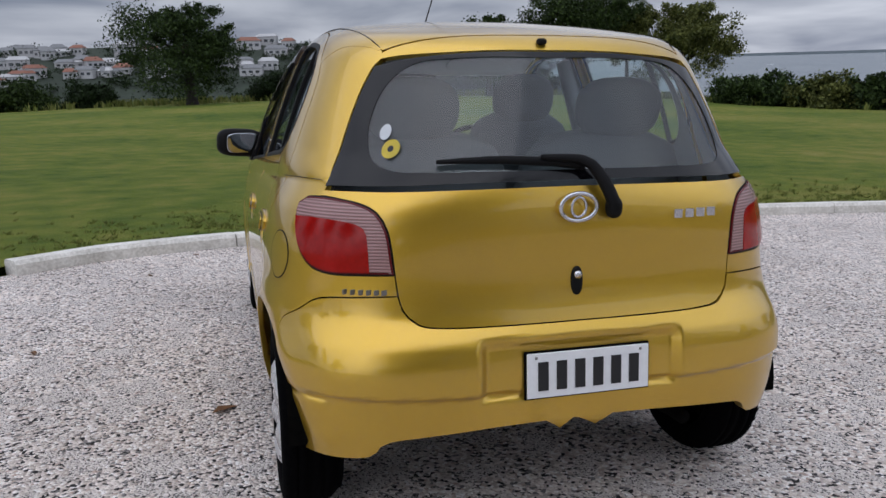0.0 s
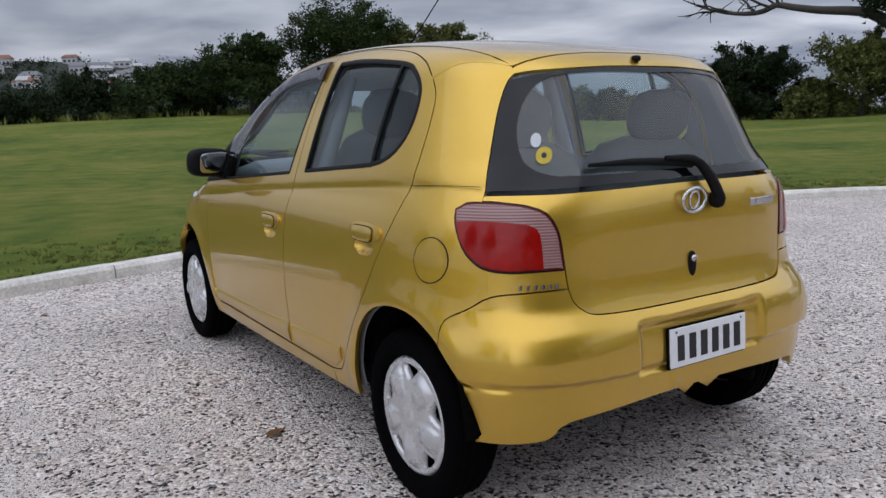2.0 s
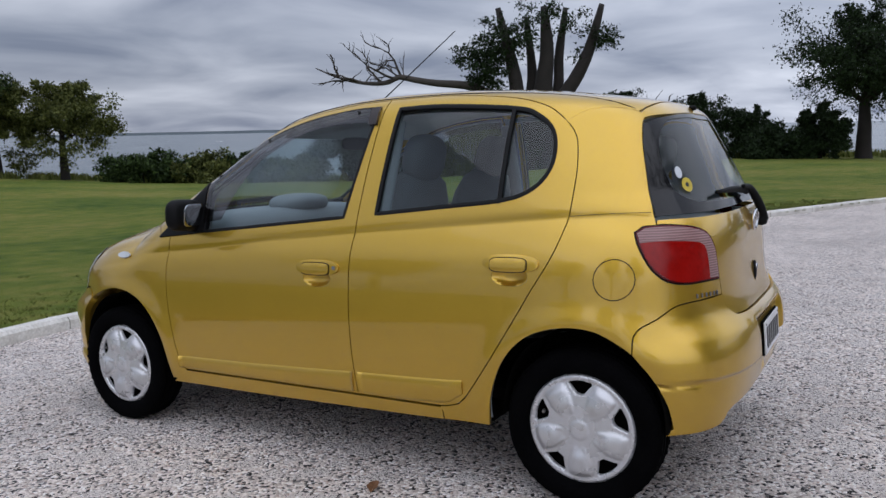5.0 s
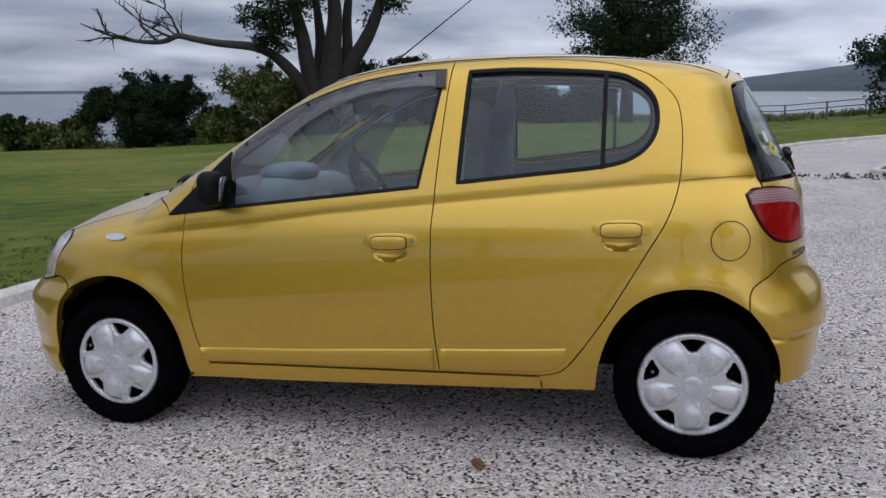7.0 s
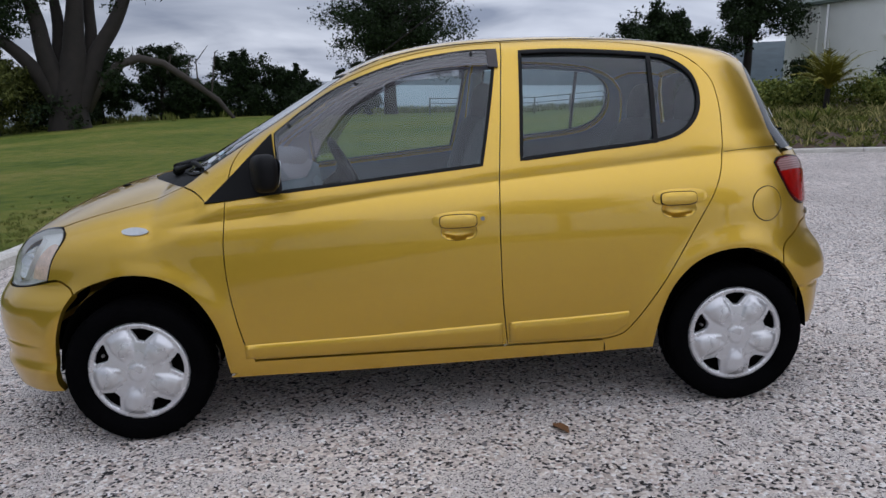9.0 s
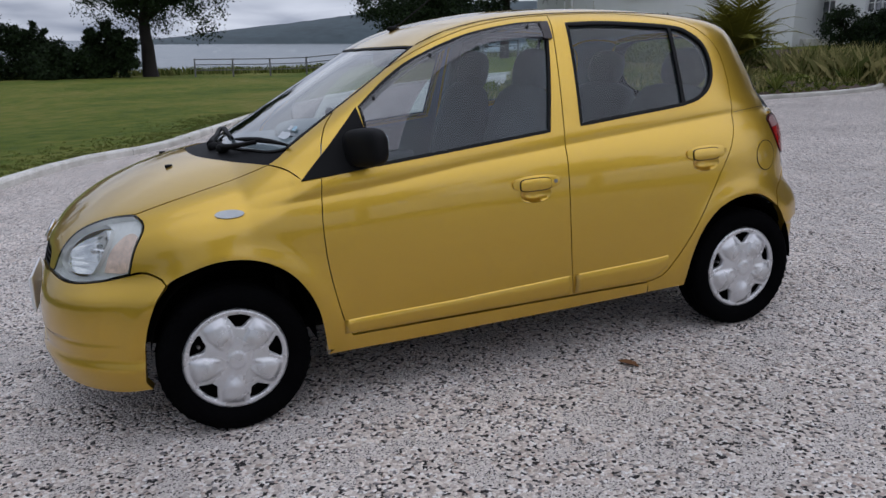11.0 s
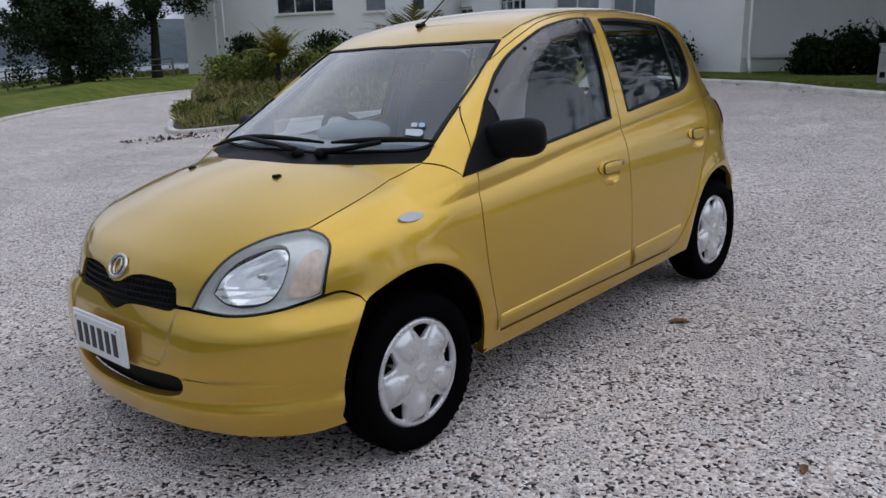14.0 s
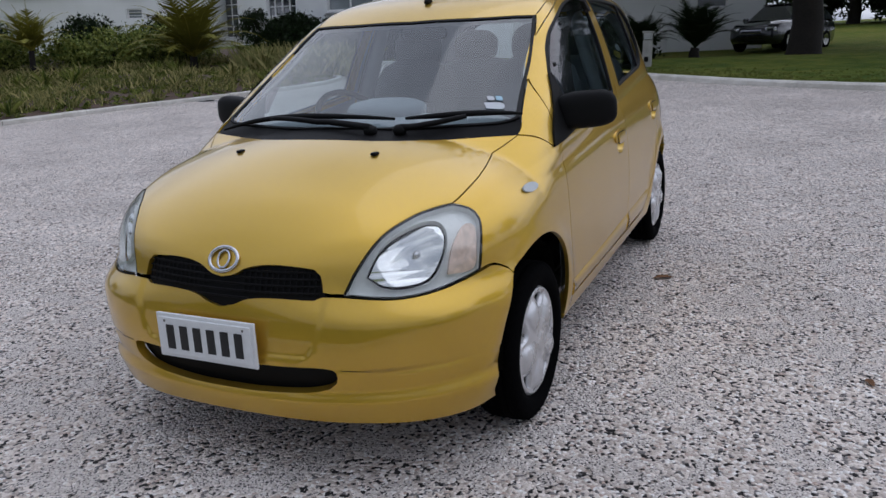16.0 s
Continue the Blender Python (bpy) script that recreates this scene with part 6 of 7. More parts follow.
# ---- garden ----
def planted(name, spots, label, leaf_mat, per, leaf, seed, droop=0.0, category="shrub", lift=0.0):
    """A shrub at a place: short stems and leaf clumps; spots are (x, y, height, width)."""
    made = []
    for i, (x, y, h, w) in enumerate(spots):
        ob = tagged(new(name), label, category)
        ob.location = (x, y, float(ground_z(x, y)) + .02 + lift)
        g = random.Random(seed + i)
        st = [tube([(0, 0, 0), (g.uniform(-.2, .2) * w, g.uniform(-.2, .2) * w, h * .4), (g.uniform(-.35, .35) * w, g.uniform(-.35, .35) * w, h * .75)], [.03, .02, .01], 5) for _ in range(5)]
        link("stems", *join(*st), BARK, ob)
        sp = []
        for _ in range(90):
            a, r, z = g.uniform(0, math.tau), math.sqrt(g.random()) * .46 * w, g.random()
            r *= math.sqrt(max(0, 1 - (max(z - .35, 0) / .72) ** 2))
            sp.append((r * math.cos(a), r * math.sin(a), (.08 + .86 * z) * h, .16 * w))
        link("leaves", *foliage(sp, leaf, per, .6, seed + i, .8, droop), leaf_mat, ob)
        made.append(ob)
    return made


def toward(bearing, reach, eye=(-2.0, 3.27)):
    a = radians(bearing)
    return eye[0] + reach * math.sin(a), eye[1] + reach * math.cos(a)


# a low bank carries the shrubs behind the island
BANK = .45
bank_v, bank_f = [], []
for j, (reach, up) in enumerate(((24.6, -.3), (26.2, BANK - .05), (29.5, BANK + .02), (31.5, BANK), (33.0, -.4))):
    for b in np.linspace(121, 141, 21):
        x, y = toward(b, reach)
        bank_v.append((x, y, float(ground_z(x, y)) + up - (.5 if b in (121, 141) else 0)))
bank_f = [(j * 21 + k, j * 21 + k + 1, j * 21 + k + 22, j * 21 + k + 21) for j in range(4) for k in range(20)]
tagged(link("garden_bank", bank_v, bank_f, SOIL, smooth=True), "low planted earth bank before the house", "bank", kind="structure")
planted("hedge_shrub", [(*toward(123.6, 28.5), .8, 1.6), (*toward(126.0, 28.5), .9, 1.9), (*toward(129.6, 28.3), .8, 2.0), (*toward(132.0, 28.2), 1.0, 2.4), (*toward(134.4, 28.0), 1.05, 2.4), (*toward(136.6, 27.8), .95, 2.1)],
        "rounded grey-green shrub in front of the house wall", LEAF_GARDEN, 40, .10, 300, lift=BANK)
planted("hedge_shrub", [(*toward(135.4, 29.8), 1.35, 1.7), (*toward(130.6, 30.2), 1.3, 1.9), (*toward(125.0, 30.6), 1.35, 1.6)], "dark evergreen shrub against the house wall", LEAF_DARK, 30, .14, 320, lift=BANK)
planted("topiary_bush", [(*toward(142.4, 36.0, (-1.5, 3.6)), 1.5, 1.5), (*toward(143.9, 35.6, (-1.5, 3.6)), 1.1, 1.1)], "clipped round dark green bush beside the garden door", LEAF_DARK, 40, .10, 330)
hedge_row = []
for k in range(9):
    s = 10.6 + k * 1.25
    q = p2 + w2 * s + n2 * (.85 + .1 * (k % 2))
    hedge_row.append((q.x, q.y, 1.25 + .18 * math.sin(k * 2.1), 1.6))
planted("hedge_shrub", hedge_row, "dark dense hedge shrub below the house windows", LEAF_DARK, 34, .12, 340)
planted("hedge_shrub", [(*toward(163.4, 25.6), 1.0, 1.2), (*toward(165.6, 26.2), 1.25, 1.5), (*toward(167.6, 27.0), 1.1, 1.3)], "dark shrub at the foot of the shaded wall", LEAF_DARK, 34, .13, 350)


def palm(name, x, y, height, trunk_r, fronds, length, label, mat, seed, base_z=None, up=.9):
    """A young palm or cycad: stem and arching fronds of narrow leaflets; each frond is a part."""
    ob = tagged(new(name), label, "palm")
    ob.location = (x, y, float(ground_z(x, y)) if base_z is None else base_z)
    g = random.Random(seed)
    link("stem", *tube([(0, 0, -.1), (.02, .01, height * .5), (0, 0, height)], [trunk_r * 1.25, trunk_r, trunk_r * .8], 9), BARK, ob, smooth=True)
    for i in range(fronds):
        a = i * 2.4 + g.uniform(-.2, .2)
        tilt = up * (.25 + .95 * (i + .5) / fronds)
        ln = length * g.uniform(.8, 1.1)
        rib, p, d = [], Vector((0, 0, height)), Vector((math.cos(a) * math.sin(tilt), math.sin(a) * math.sin(tilt), math.cos(tilt)))
        for k in range(8):
            rib.append(p.copy())
            p = p + d * ln / 7
            d = (d + Vector((0, 0, -.14 - .05 * k * tilt))).normalized()
        v, f = [], []
        side = Vector((-math.sin(a), math.cos(a), 0))
        n = 22
        for k in range(n + 1):
            u = .10 + .88 * k / n
            m = min(int(u * 7), 6)
            v.append(rib[m].lerp(rib[m + 1], u * 7 - m))
        for k in range(n):
            u = .12 + .86 * k / n
            dd = (v[k + 1] - v[k]).normalized()
            w = ln * .30 * math.sin(min(1, u * 1.15 + .12) * math.pi) ** .6
            for sg in (-1, 1):
                v.append(v[k] + (side * sg * .85 + dd * .75 + Vector((0, 0, .12 - .3 * g.random()))).normalized() * w)
                f.append((k, k + 1, len(v) - 1) if sg > 0 else (k + 1, k, len(v) - 1))
        blade = link("frond", v, f, mat, ob)
        link("midrib", *tube(rib, [.022, .02, .017, .014, .011, .008, .006, .003], 4), mat, blade)
    return ob


gx, gy = 19.6, -13.1
palm("young_palm", gx, gy, 1.15, .09, 24, 1.6, "young yellowing palm behind the planted island", LEAF_PALM, 401, None, .85)
gx, gy = toward(138.2, 25.5, (-1.5, 3.6))
palm("young_palm", gx, gy, .75, .13, 30, 2.6, "broad young palm behind the planted island", LEAF_PALM, 402, None, .92)
gx, gy = toward(167.9, 25.4)
palm("cycad", gx, gy, .28, .14, 30, 1.45, "dark feathery cycad on the lawn by the house", LEAF_DARK, 403, None, .75)
gx, gy = toward(171.5, 25.8)
palm("cycad", gx, gy, .35, .16, 34, 1.8, "tall dark feathery cycad on the lawn by the house", LEAF_DARK, 404, None, .7)

# the planted island: a low mound of soil with tufts and small plants
mound = lambda x, y, s: plane_z(x, y) + .045 + .50 * (1 - s) ** .8
soil = rings(island, [.985, .93, .85, .75, .62, .48, .34, .2, .08, .005], mound, "garden_bed", SOIL, "dark soil bed of the planted island", inward=True)
isl_mid = island.mean(0)


def bed_spot(g):
    k, s = g.randrange(len(island)), math.sqrt(g.random()) * .96
    x, y = isl_mid + (island[k] - isl_mid) * s
    return x, y, float(plane_z(x, y)) + .04 + .50 * (1 - s) ** .8


g = random.Random(12)
tufts("garden_tufts", [(*bed_spot(g), g.uniform(.5, 1.3)) for _ in range(330)], .24, LEAF_STRAW, "straw and green tufted plants in the island bed", 21, 16, bend=.8, wide=.012)
tufts("garden_groundcover", [(*bed_spot(g), g.uniform(.5, 1.2)) for _ in range(1500)], .11, LEAF_GARDEN, "low olive-green ground cover in the island bed", 22, 14, bend=1.3, wide=.012)
bank_spots = []
for _ in range(620):
    reach = g.uniform(24.7, 27.4)
    x, y = toward(g.uniform(121.6, 140.4), reach)
    bank_spots.append((x, y, float(ground_z(x, y)) + float(np.interp(reach, [24.6, 26.2, 29.5], [-.3, BANK - .05, BANK + .02])), g.uniform(.5, 1.3)))
tufts("bank_tufts", bank_spots[:260], .30, LEAF_STRAW, "straw and green tufted plants on the earth bank", 23, 16, bend=.8, wide=.014)
tufts("bank_groundcover", bank_spots[260:], .16, LEAF_GARDEN, "low olive-green ground cover on the earth bank", 24, 14, bend=1.2, wide=.014)
for i in range(24):
    x, y, z = bed_spot(g)
    planted("garden_shrub", [(x, y, g.uniform(.22, .46), g.uniform(.4, .8))], "low leafy shrub in the island bed", (LEAF_GARDEN, LEAF_OLIVE, LEAF_GARDEN)[i % 3], 14, .09, 500 + i)
for i in range(22):
    x, y, z = bed_spot(g)
    ob = tagged(new("flax_plant"), "small spiky pale green flax plant", "plant")
    ob.location = (x, y, z)
    v, f = [], []
    for k in range(26):
        a, t, ln = g.uniform(0, math.tau), g.uniform(.15, .9), g.uniform(.26, .5)
        d, sd = Vector((math.cos(a) * t, math.sin(a) * t, 1)).normalized(), Vector((-math.sin(a), math.cos(a), 0)) * .02
        b = len(v)
        v += [tuple(-sd), tuple(sd), tuple(d * ln * .6 + sd), tuple(d * ln + Vector((math.cos(a), math.sin(a), -.4)) * ln * .2 * t), tuple(d * ln * .6 - sd)]
        f.append((b, b + 1, b + 2, b + 3, b + 4))
    link("leaves", v, f, LEAF_GARDEN if i % 3 else LEAF_STRAW, ob)
for x, y, w in ((12.1, -16.1, 1.3), (13.1, -15.9, 1.1), (10.9, -15.8, 1.0)):
    tufts("plume_grass", [(x + random.uniform(-.5, .5) * w, y + random.uniform(-.5, .5) * w, float(plane_z(x, y)) + .05, 1.0) for _ in range(60)], .95, LEAF_STRAW, "tall pale plumed ornamental grass", 31, 10, kind="", bend=.7, wide=.012)["category"] = "grass clump"


# ---- lawn things ----
def bollard():
    ob = tagged(new("bollard_light"), "grey metal bollard garden light on the lawn", "lamp")
    x, y = 2.04, -15.74
    ob.location = (x, y, float(ground_z(x, y)) + .04)
    boxed("post", (.20, .20, .62), (0, 0, .31), FENCE_WOOD, ob, .015)
    boxed("lantern", (.17, .17, .14), (0, 0, .70), WHITE_BADGE, ob, .01, "pale lantern glass")
    for k in range(4):
        boxed("louvre", (.21, .21, .012), (0, 0, .645 + .036 * k), FENCE_WOOD, ob)
    boxed("cap", (.24, .24, .05), (0, 0, .795), FENCE_WOOD, ob, .012)
    boxed("socket_cover", (.10, .012, .12), (0, .106, .18), BLACK, ob, .01)


bollard()
# trunk in view; the unseen crown is spread wide to shade the lawn
tree(176.7, 22.0, 12.5, 20, "stout spreading tree on the lawn with a dark crown", LEAF_DARK, 51, .42, crown_low=.42, limbs=15, leaf=.34, per=20, lobed=40)
# tall trees across the drive, whose branches show in the side windows
for b, r, h, w, sd in ((236, 30, 11, 9, 71), (256, 29, 12.5, 9, 72), (281, 31, 11, 10, 74), (306, 36, 11, 9, 76)):
    tree(b, r, h, w, "tall evergreen tree beside the drive", LEAF_DARK, sd, .34, crown_low=.28, limbs=12, leaf=.30, per=12)


def parked_suv():
    """A dark estate car in front of the house: lofted body, glasshouse, wheels, lamps."""
    ob = tagged(new("parked_car"), "black estate car parked beside the house", "car")
    x, y = -.5, -26.6
    ob.matrix_world = pose(x, y, float(ground_z(x, y)) + .03, 0, 1.9, -23)
    st = [(2.30, .55, .42, .60), (2.22, .74, .32, .72), (1.95, .85, .25, .86), (1.3, .89, .22, .96), (.9, .90, .22, 1.0), (-1.6, .90, .22, 1.03), (-2.1, .86, .28, 1.0), (-2.28, .74, .36, .90)]
    v, f, m = [], [], 10
    for yy, w, lo, hi in st:
        for px, pz in ((-.94, .0), (-1, .2), (-1, .6), (-.96, .85), (-.86, 1), (.86, 1), (.96, .85), (1, .6), (1, .2), (.94, 0)):
            v.append((px * w, yy, lo + pz * (hi - lo)))
    for i in range(len(st) - 1):
        f += [(i * m + k, i * m + (k + 1) % m, (i + 1) * m + (k + 1) % m, (i + 1) * m + k) for k in range(m)]
    f += [tuple(range(m))[::-1], tuple((len(st) - 1) * m + k for k in range(m))]
    link("body", v, f, DARK_PAINT, ob, smooth=True)
    st = [(1.10, .78, .98, 1.0), (.35, .66, 1.0, 1.45), (-.3, .66, 1.02, 1.53), (-1.4, .65, 1.02, 1.50), (-2.05, .62, 1.0, 1.30), (-2.2, .68, .98, 1.02)]
    v, f = [], []
    for yy, w, lo, hi in st:
        v += [(-.84, yy, lo), (-w, yy, hi - .04), (-w + .08, yy, hi), (w - .08, yy, hi), (w, yy, hi - .04), (.84, yy, lo)]
    for i in range(len(st) - 1):
        f += [(i * 6 + k, i * 6 + k + 1, i * 6 + k + 7, i * 6 + k + 6) for k in range(5)]
    link("glasshouse", v, f, PANE, ob, "dark window glass")
    link("roof", *join(tube([(-.6, .3, 1.47), (-.62, -.4, 1.55), (-.6, -1.9, 1.46)], .03, 6), tube([(.6, .3, 1.47), (.62, -.4, 1.55), (.6, -1.9, 1.46)], .03, 6)), FENCE_WOOD, ob, "grey roof rails")
    boxed("roof_skin", (1.24, 2.1, .03), (0, -.75, 1.525), DARK_PAINT, ob, .012)
    for sx in (-1, 1):
        boxed("headlamp", (.34, .12, .14), (sx * .60, 2.17, .68), REFLECTOR, ob, .04, turn=Matrix.Rotation(radians(sx * -18), 4, "Z"))
        boxed("door_mirror", (.2, .1, .13), (sx * .98, .75, 1.03), DARK_PAINT, ob, .04)
        for yy in (1.42, -1.35):
            t = link("tyre", *lathe([(-.1, .2), (-.11, .3), (-.08, .335), (.08, .335), (.11, .3), (.1, .2)], 28), RUBBER, ob, smooth=True)
            t.matrix_local = pose(sx * .80, yy, .33)
            w = link("rim", *lathe([(-.1, .22), (-.08, .2), (-.095, .06), (-.1, .001)] if sx < 0 else [(.1, .22), (.08, .2), (.095, .06), (.1, .001)], 20), HUBCAP, ob, smooth=True)
            w.matrix_local = pose(sx * .80, yy, .33)
    boxed("grille", (.72, .06, .12), (0, 2.28, .62), CHROME, ob, .02)
    boxed("lower_grille", (.9, .06, .12), (0, 2.24, .42), BLACK, ob, .02)


parked_suv()
for b, r in ((-175.0, 29), (-174.0, 23.5)):
    gx, gy = toward(b, r, (-1.5, 3.6))
    ob = tagged(new("gate_post"), "short grey post beyond the lawn", "post")
    ob.location = (gx, gy, float(ground_z(gx, gy)))
    boxed("shaft", (.22, .22, 1.1), (0, 0, .5), FENCE_WOOD, ob, .02)
    boxed("cap", (.3, .3, .08), (0, 0, 1.09), FENCE_WOOD, ob, .02)
# dark belt of trees behind the parked car
for b, s in ((186, 61), (192, 62), (199, 63), (181, 64), (177.5, 65), (189, 66), (183.5, 67)):
    tree(b, 52, 10.5, 9, "dark evergreen tree beyond the house lawn", LEAF_DARK, s, .35, crown_low=.04, per=26, leaf=.36)


# ---- houses on the town hillside ----
def town_house(x, y, z, w, d, h, turn, wall_mat, roof_mat, label):
    ob = tagged(new("town_house"), label, "house", group="houses on the hillside")
    ob.matrix_world = pose(x, y, z, 0, 0, turn)
    bm = box(bmesh.new(), (w, d, h), (0, 0, h / 2))
    part("wall", bm, wall_mat, ob, smooth=False)
    e = .5
    v = [(-w / 2 - e, -d / 2 - e, h), (w / 2 + e, -d / 2 - e, h), (w / 2 + e, d / 2 + e, h), (-w / 2 - e, d / 2 + e, h), (-w / 2 + d * .2, 0, h + d * .28), (w / 2 - d * .2, 0, h + d * .28)]
    link("roof", v, [(0, 1, 5, 4), (2, 3, 4, 5), (1, 2, 5), (3, 0, 4), (3, 2, 1, 0)], roof_mat, ob)
    for k in range(3):
        boxed("window", (w * .18, .15, h * .3), (-w * .3 + k * w * .3, -d / 2 - .05, h * .55), PANE, ob)


PALE = surface("pale_weatherboard", (0.38, 0.38, 0.38), 0.8, var=.08)
ROOF_RED = surface("faded_red_roof", (0.20, 0.085, 0.055), 0.8, var=.2)
ROOF_GREY = surface("grey_roof", (0.16, 0.165, 0.17), 0.8, var=.2)
g = random.Random(31)


def hill_spot(b, u):
    """A place on the town hillside by bearing and share of its slope."""
    crest = 1.2 + 520 * math.tan(radians(float(np.interp(b, [-40, -20, -7, 4, 9, 14, 19, 23], [.8, .92, 1.05, 1.1, .85, .4, -.2, -1.2]))))
    x, y = along(b, 520 + 80 * u)
    low, high = -24 + (crest + 24) * .35, -24 + (crest + 24) * 1.154
    return x, y, low + (high - low) * u if u > 0 else low + (low + 26) * u / .75


for i in range(84):
    b, u = g.uniform(-18, 13), g.uniform(.1, 1.0) ** .8
    x, y, z = hill_spot(b, u)
    town_house(x, y, z - 1.2, g.uniform(8, 15), g.uniform(6, 10), g.uniform(3.5, 6.5), -b + g.uniform(-30, 30), PALE, (ROOF_RED, ROOF_GREY, ROOF_GREY, PALE)[i % 4],
               "pale suburban house with a %s roof among trees" % ("red", "grey", "grey", "pale")[i % 4])
spots = []
for i in range(560):
    x, y, z = hill_spot(g.uniform(-20, 22), g.uniform(-.4, 1.0))
    spots.append((x, y, z + g.uniform(1, 3), g.uniform(2.5, 5)))
tagged(link("hillside_trees", *foliage(spots, 1.4, 40, .5, 88, .7), LEAF_DARK), "dark trees between the houses on the hillside", "woods", kind="stuff")

# ---- fittings of the car ----
def blob(name, size, at, mat, parent, power=3.2, turn=None, label="", u=20, v=12):
    """A cushioned form between a box and an ellipsoid."""
    verts, faces = [], []
    m = turn or Matrix()
    c = Vector(at)
    for i in range(v + 1):
        e = math.pi * i / v - math.pi / 2
        for k in range(u):
            a = math.tau * k / u
            d = (math.cos(e) * math.cos(a), math.cos(e) * math.sin(a), math.sin(e))
            r = sum(abs(q) ** power for q in d) ** (-1 / power)
            verts.append(c + m.to_3x3() @ Vector([q * r * w / 2 for q, w in zip(d, size)]))
    for i in range(v):
        for k in range(u):
            faces.append((i * u + k, i * u + (k + 1) % u, (i + 1) * u + (k + 1) % u, (i + 1) * u + k))
    return link(name, verts, faces, mat, parent, label, True)


# door handles: a raised plate, a grip and a hollow below it
for door_name, pairs in (("front_door", (f_door, f_door_r)), ("rear_door", (r_door, r_door_r))):
    hy, hz = HANDLES[door_name]

    def hollow(p, y0=hy + .004, z0=hz - .046):
        r = np.hypot((p[:, 1] - y0) / .070, (p[:, 2] - z0) / .034)
        return -.024 * np.clip(1.02 - r ** 3, 0, 1)

    pair("handle_hollow", bowl(door_name), AXIS, GOLD, pairs, gap=-.001, lip=.001, h=.009, shape=hollow)
    grips = pair("door_handle", oval(hy, hz, .108, .031), AXIS, GOLD, pairs, gap=0, lip=.018, h=.012, solid=True,
                 shape=lambda p, y0=hy, z0=hz: .004 + .006 * np.sqrt(np.clip(1 - np.abs((p[:, 1] - y0) / .112) ** 4, 0, 1) * np.clip(1 - ((p[:, 2] - z0) / .033) ** 2, 0, 1)))
    pair("grip", oval(hy + .006, hz - .006, .070, .0235, 4), AXIS, GOLD, grips, gap=0, lip=.012, h=.012, solid=True,
         shape=lambda p, z0=hz - .006: .0115 + .004 * np.sqrt(np.clip(1 - ((p[:, 2] - z0) / .0245) ** 2, 0, 1)))
    pair("grip_gap", oval(hy + .006, hz - .006, .0735, .027, 4), AXIS, SEAL, grips, holes=[oval(hy + .006, hz - .006, .0705, .024, 4)], gap=0, lip=.002, h=.02, off=.0105)
    if door_name == "front_door":
        pair("key_lock", oval(hy - .088, hz, .0085, .0085, 2, .005), AXIS, DULL_METAL, grips, gap=0, lip=.004, h=.01, off=.0112)

# wind deflectors over the front windows
V_TOP = [(.618, 1.164), (.480, 1.262), (.348, 1.336), (.124, 1.412), (-.104, 1.448), (-.264, 1.454)]
V_LOW = [(-.262, 1.386), (-.192, 1.393), (-.098, 1.392), (.091, 1.366), (.291, 1.275), (.391, 1.183), (.455, 1.09), (.500, 1.00)]
VISOR_LOOP = S(*V_TOP)[:-1] + S((-.264, 1.454), (-.262, 1.386))[:-1] + S(*V_LOW)[:-1] + S((.500, 1.00), (.603, .985))[:-1] + S((.603, .985), (.618, 1.164))[:-1]
visors = pair("wind_deflector", VISOR_LOOP, AXIS, VISOR, (f_door, f_door_r), gap=0, lip=.002, h=.03, label="smoked plastic wind deflector",
              shape=lambda p: .004 + .007 * np.clip((np.interp(p[:, 1], [-.266, -.102, .128, .354, .487, .625], [1.454, 1.448, 1.412, 1.336, 1.262, 1.164]) - p[:, 2]) / .03, 0, 1))
for y, z in ((.56, 1.190), (.30, 1.340), (-.16, 1.436), (-.235, 1.40)):
    pair("clip", oval(y, z, .007, .006, 2, .004), AXIS, SEAL, visors, gap=0, lip=.006, h=.01, off=.0125)
pair("end_block", S((-.222, 1.450), (-.264, 1.454))[:-1] + S((-.264, 1.454), (-.264, 1.384))[:-1] + S((-.264, 1.384), (-.225, 1.386))[:-1] + S((-.225, 1.386), (-.222, 1.450))[:-1], AXIS, SMOKE, visors, off=.013, gap=0, lip=.02, h=.03)

# door mirrors
MIRROR = surface("mirror_silvering", (0.40, 0.42, 0.44), 0.02, 1.0, var=0.02)
for sgn, par in ((-1, f_door), (1, f_door_r)):
    mirror = blob("door_mirror", (.235, .088, .142), (sgn * .845, .65, 1.028), BLACK, par, 3.4, label="black door mirror", turn=Matrix.Rotation(-sgn * .30, 4, "Z") @ Matrix.Rotation(-.06 * sgn, 4, "Y"), u=28, v=18)
    link("mirror_stalk", *tube([(sgn * .735, .665, .985), (sgn * .79, .66, .985), (sgn * .84, .655, .99)], [.05, .036, .03], 12), BLACK, mirror, smooth=True)
    blob("mirror_glass", (.165, .008, .10), (sgn * .831, .606, 1.028), MIRROR, mirror, 5, turn=Matrix.Rotation(-sgn * .30, 4, "Z") @ Matrix.Rotation(.14, 4, "X"))

# wipers
def rail(points, lift, radii, name, mat, parent, sides=8, step=.04):
    q = np.array(K(*points, step=step))
    q = q + normal(q) * lift
    r = np.interp(np.linspace(0, 1, len(q)), np.linspace(0, 1, len(radii)), radii)
    return link(name, *tube(q.tolist(), r.tolist(), sides), mat, parent, smooth=True)


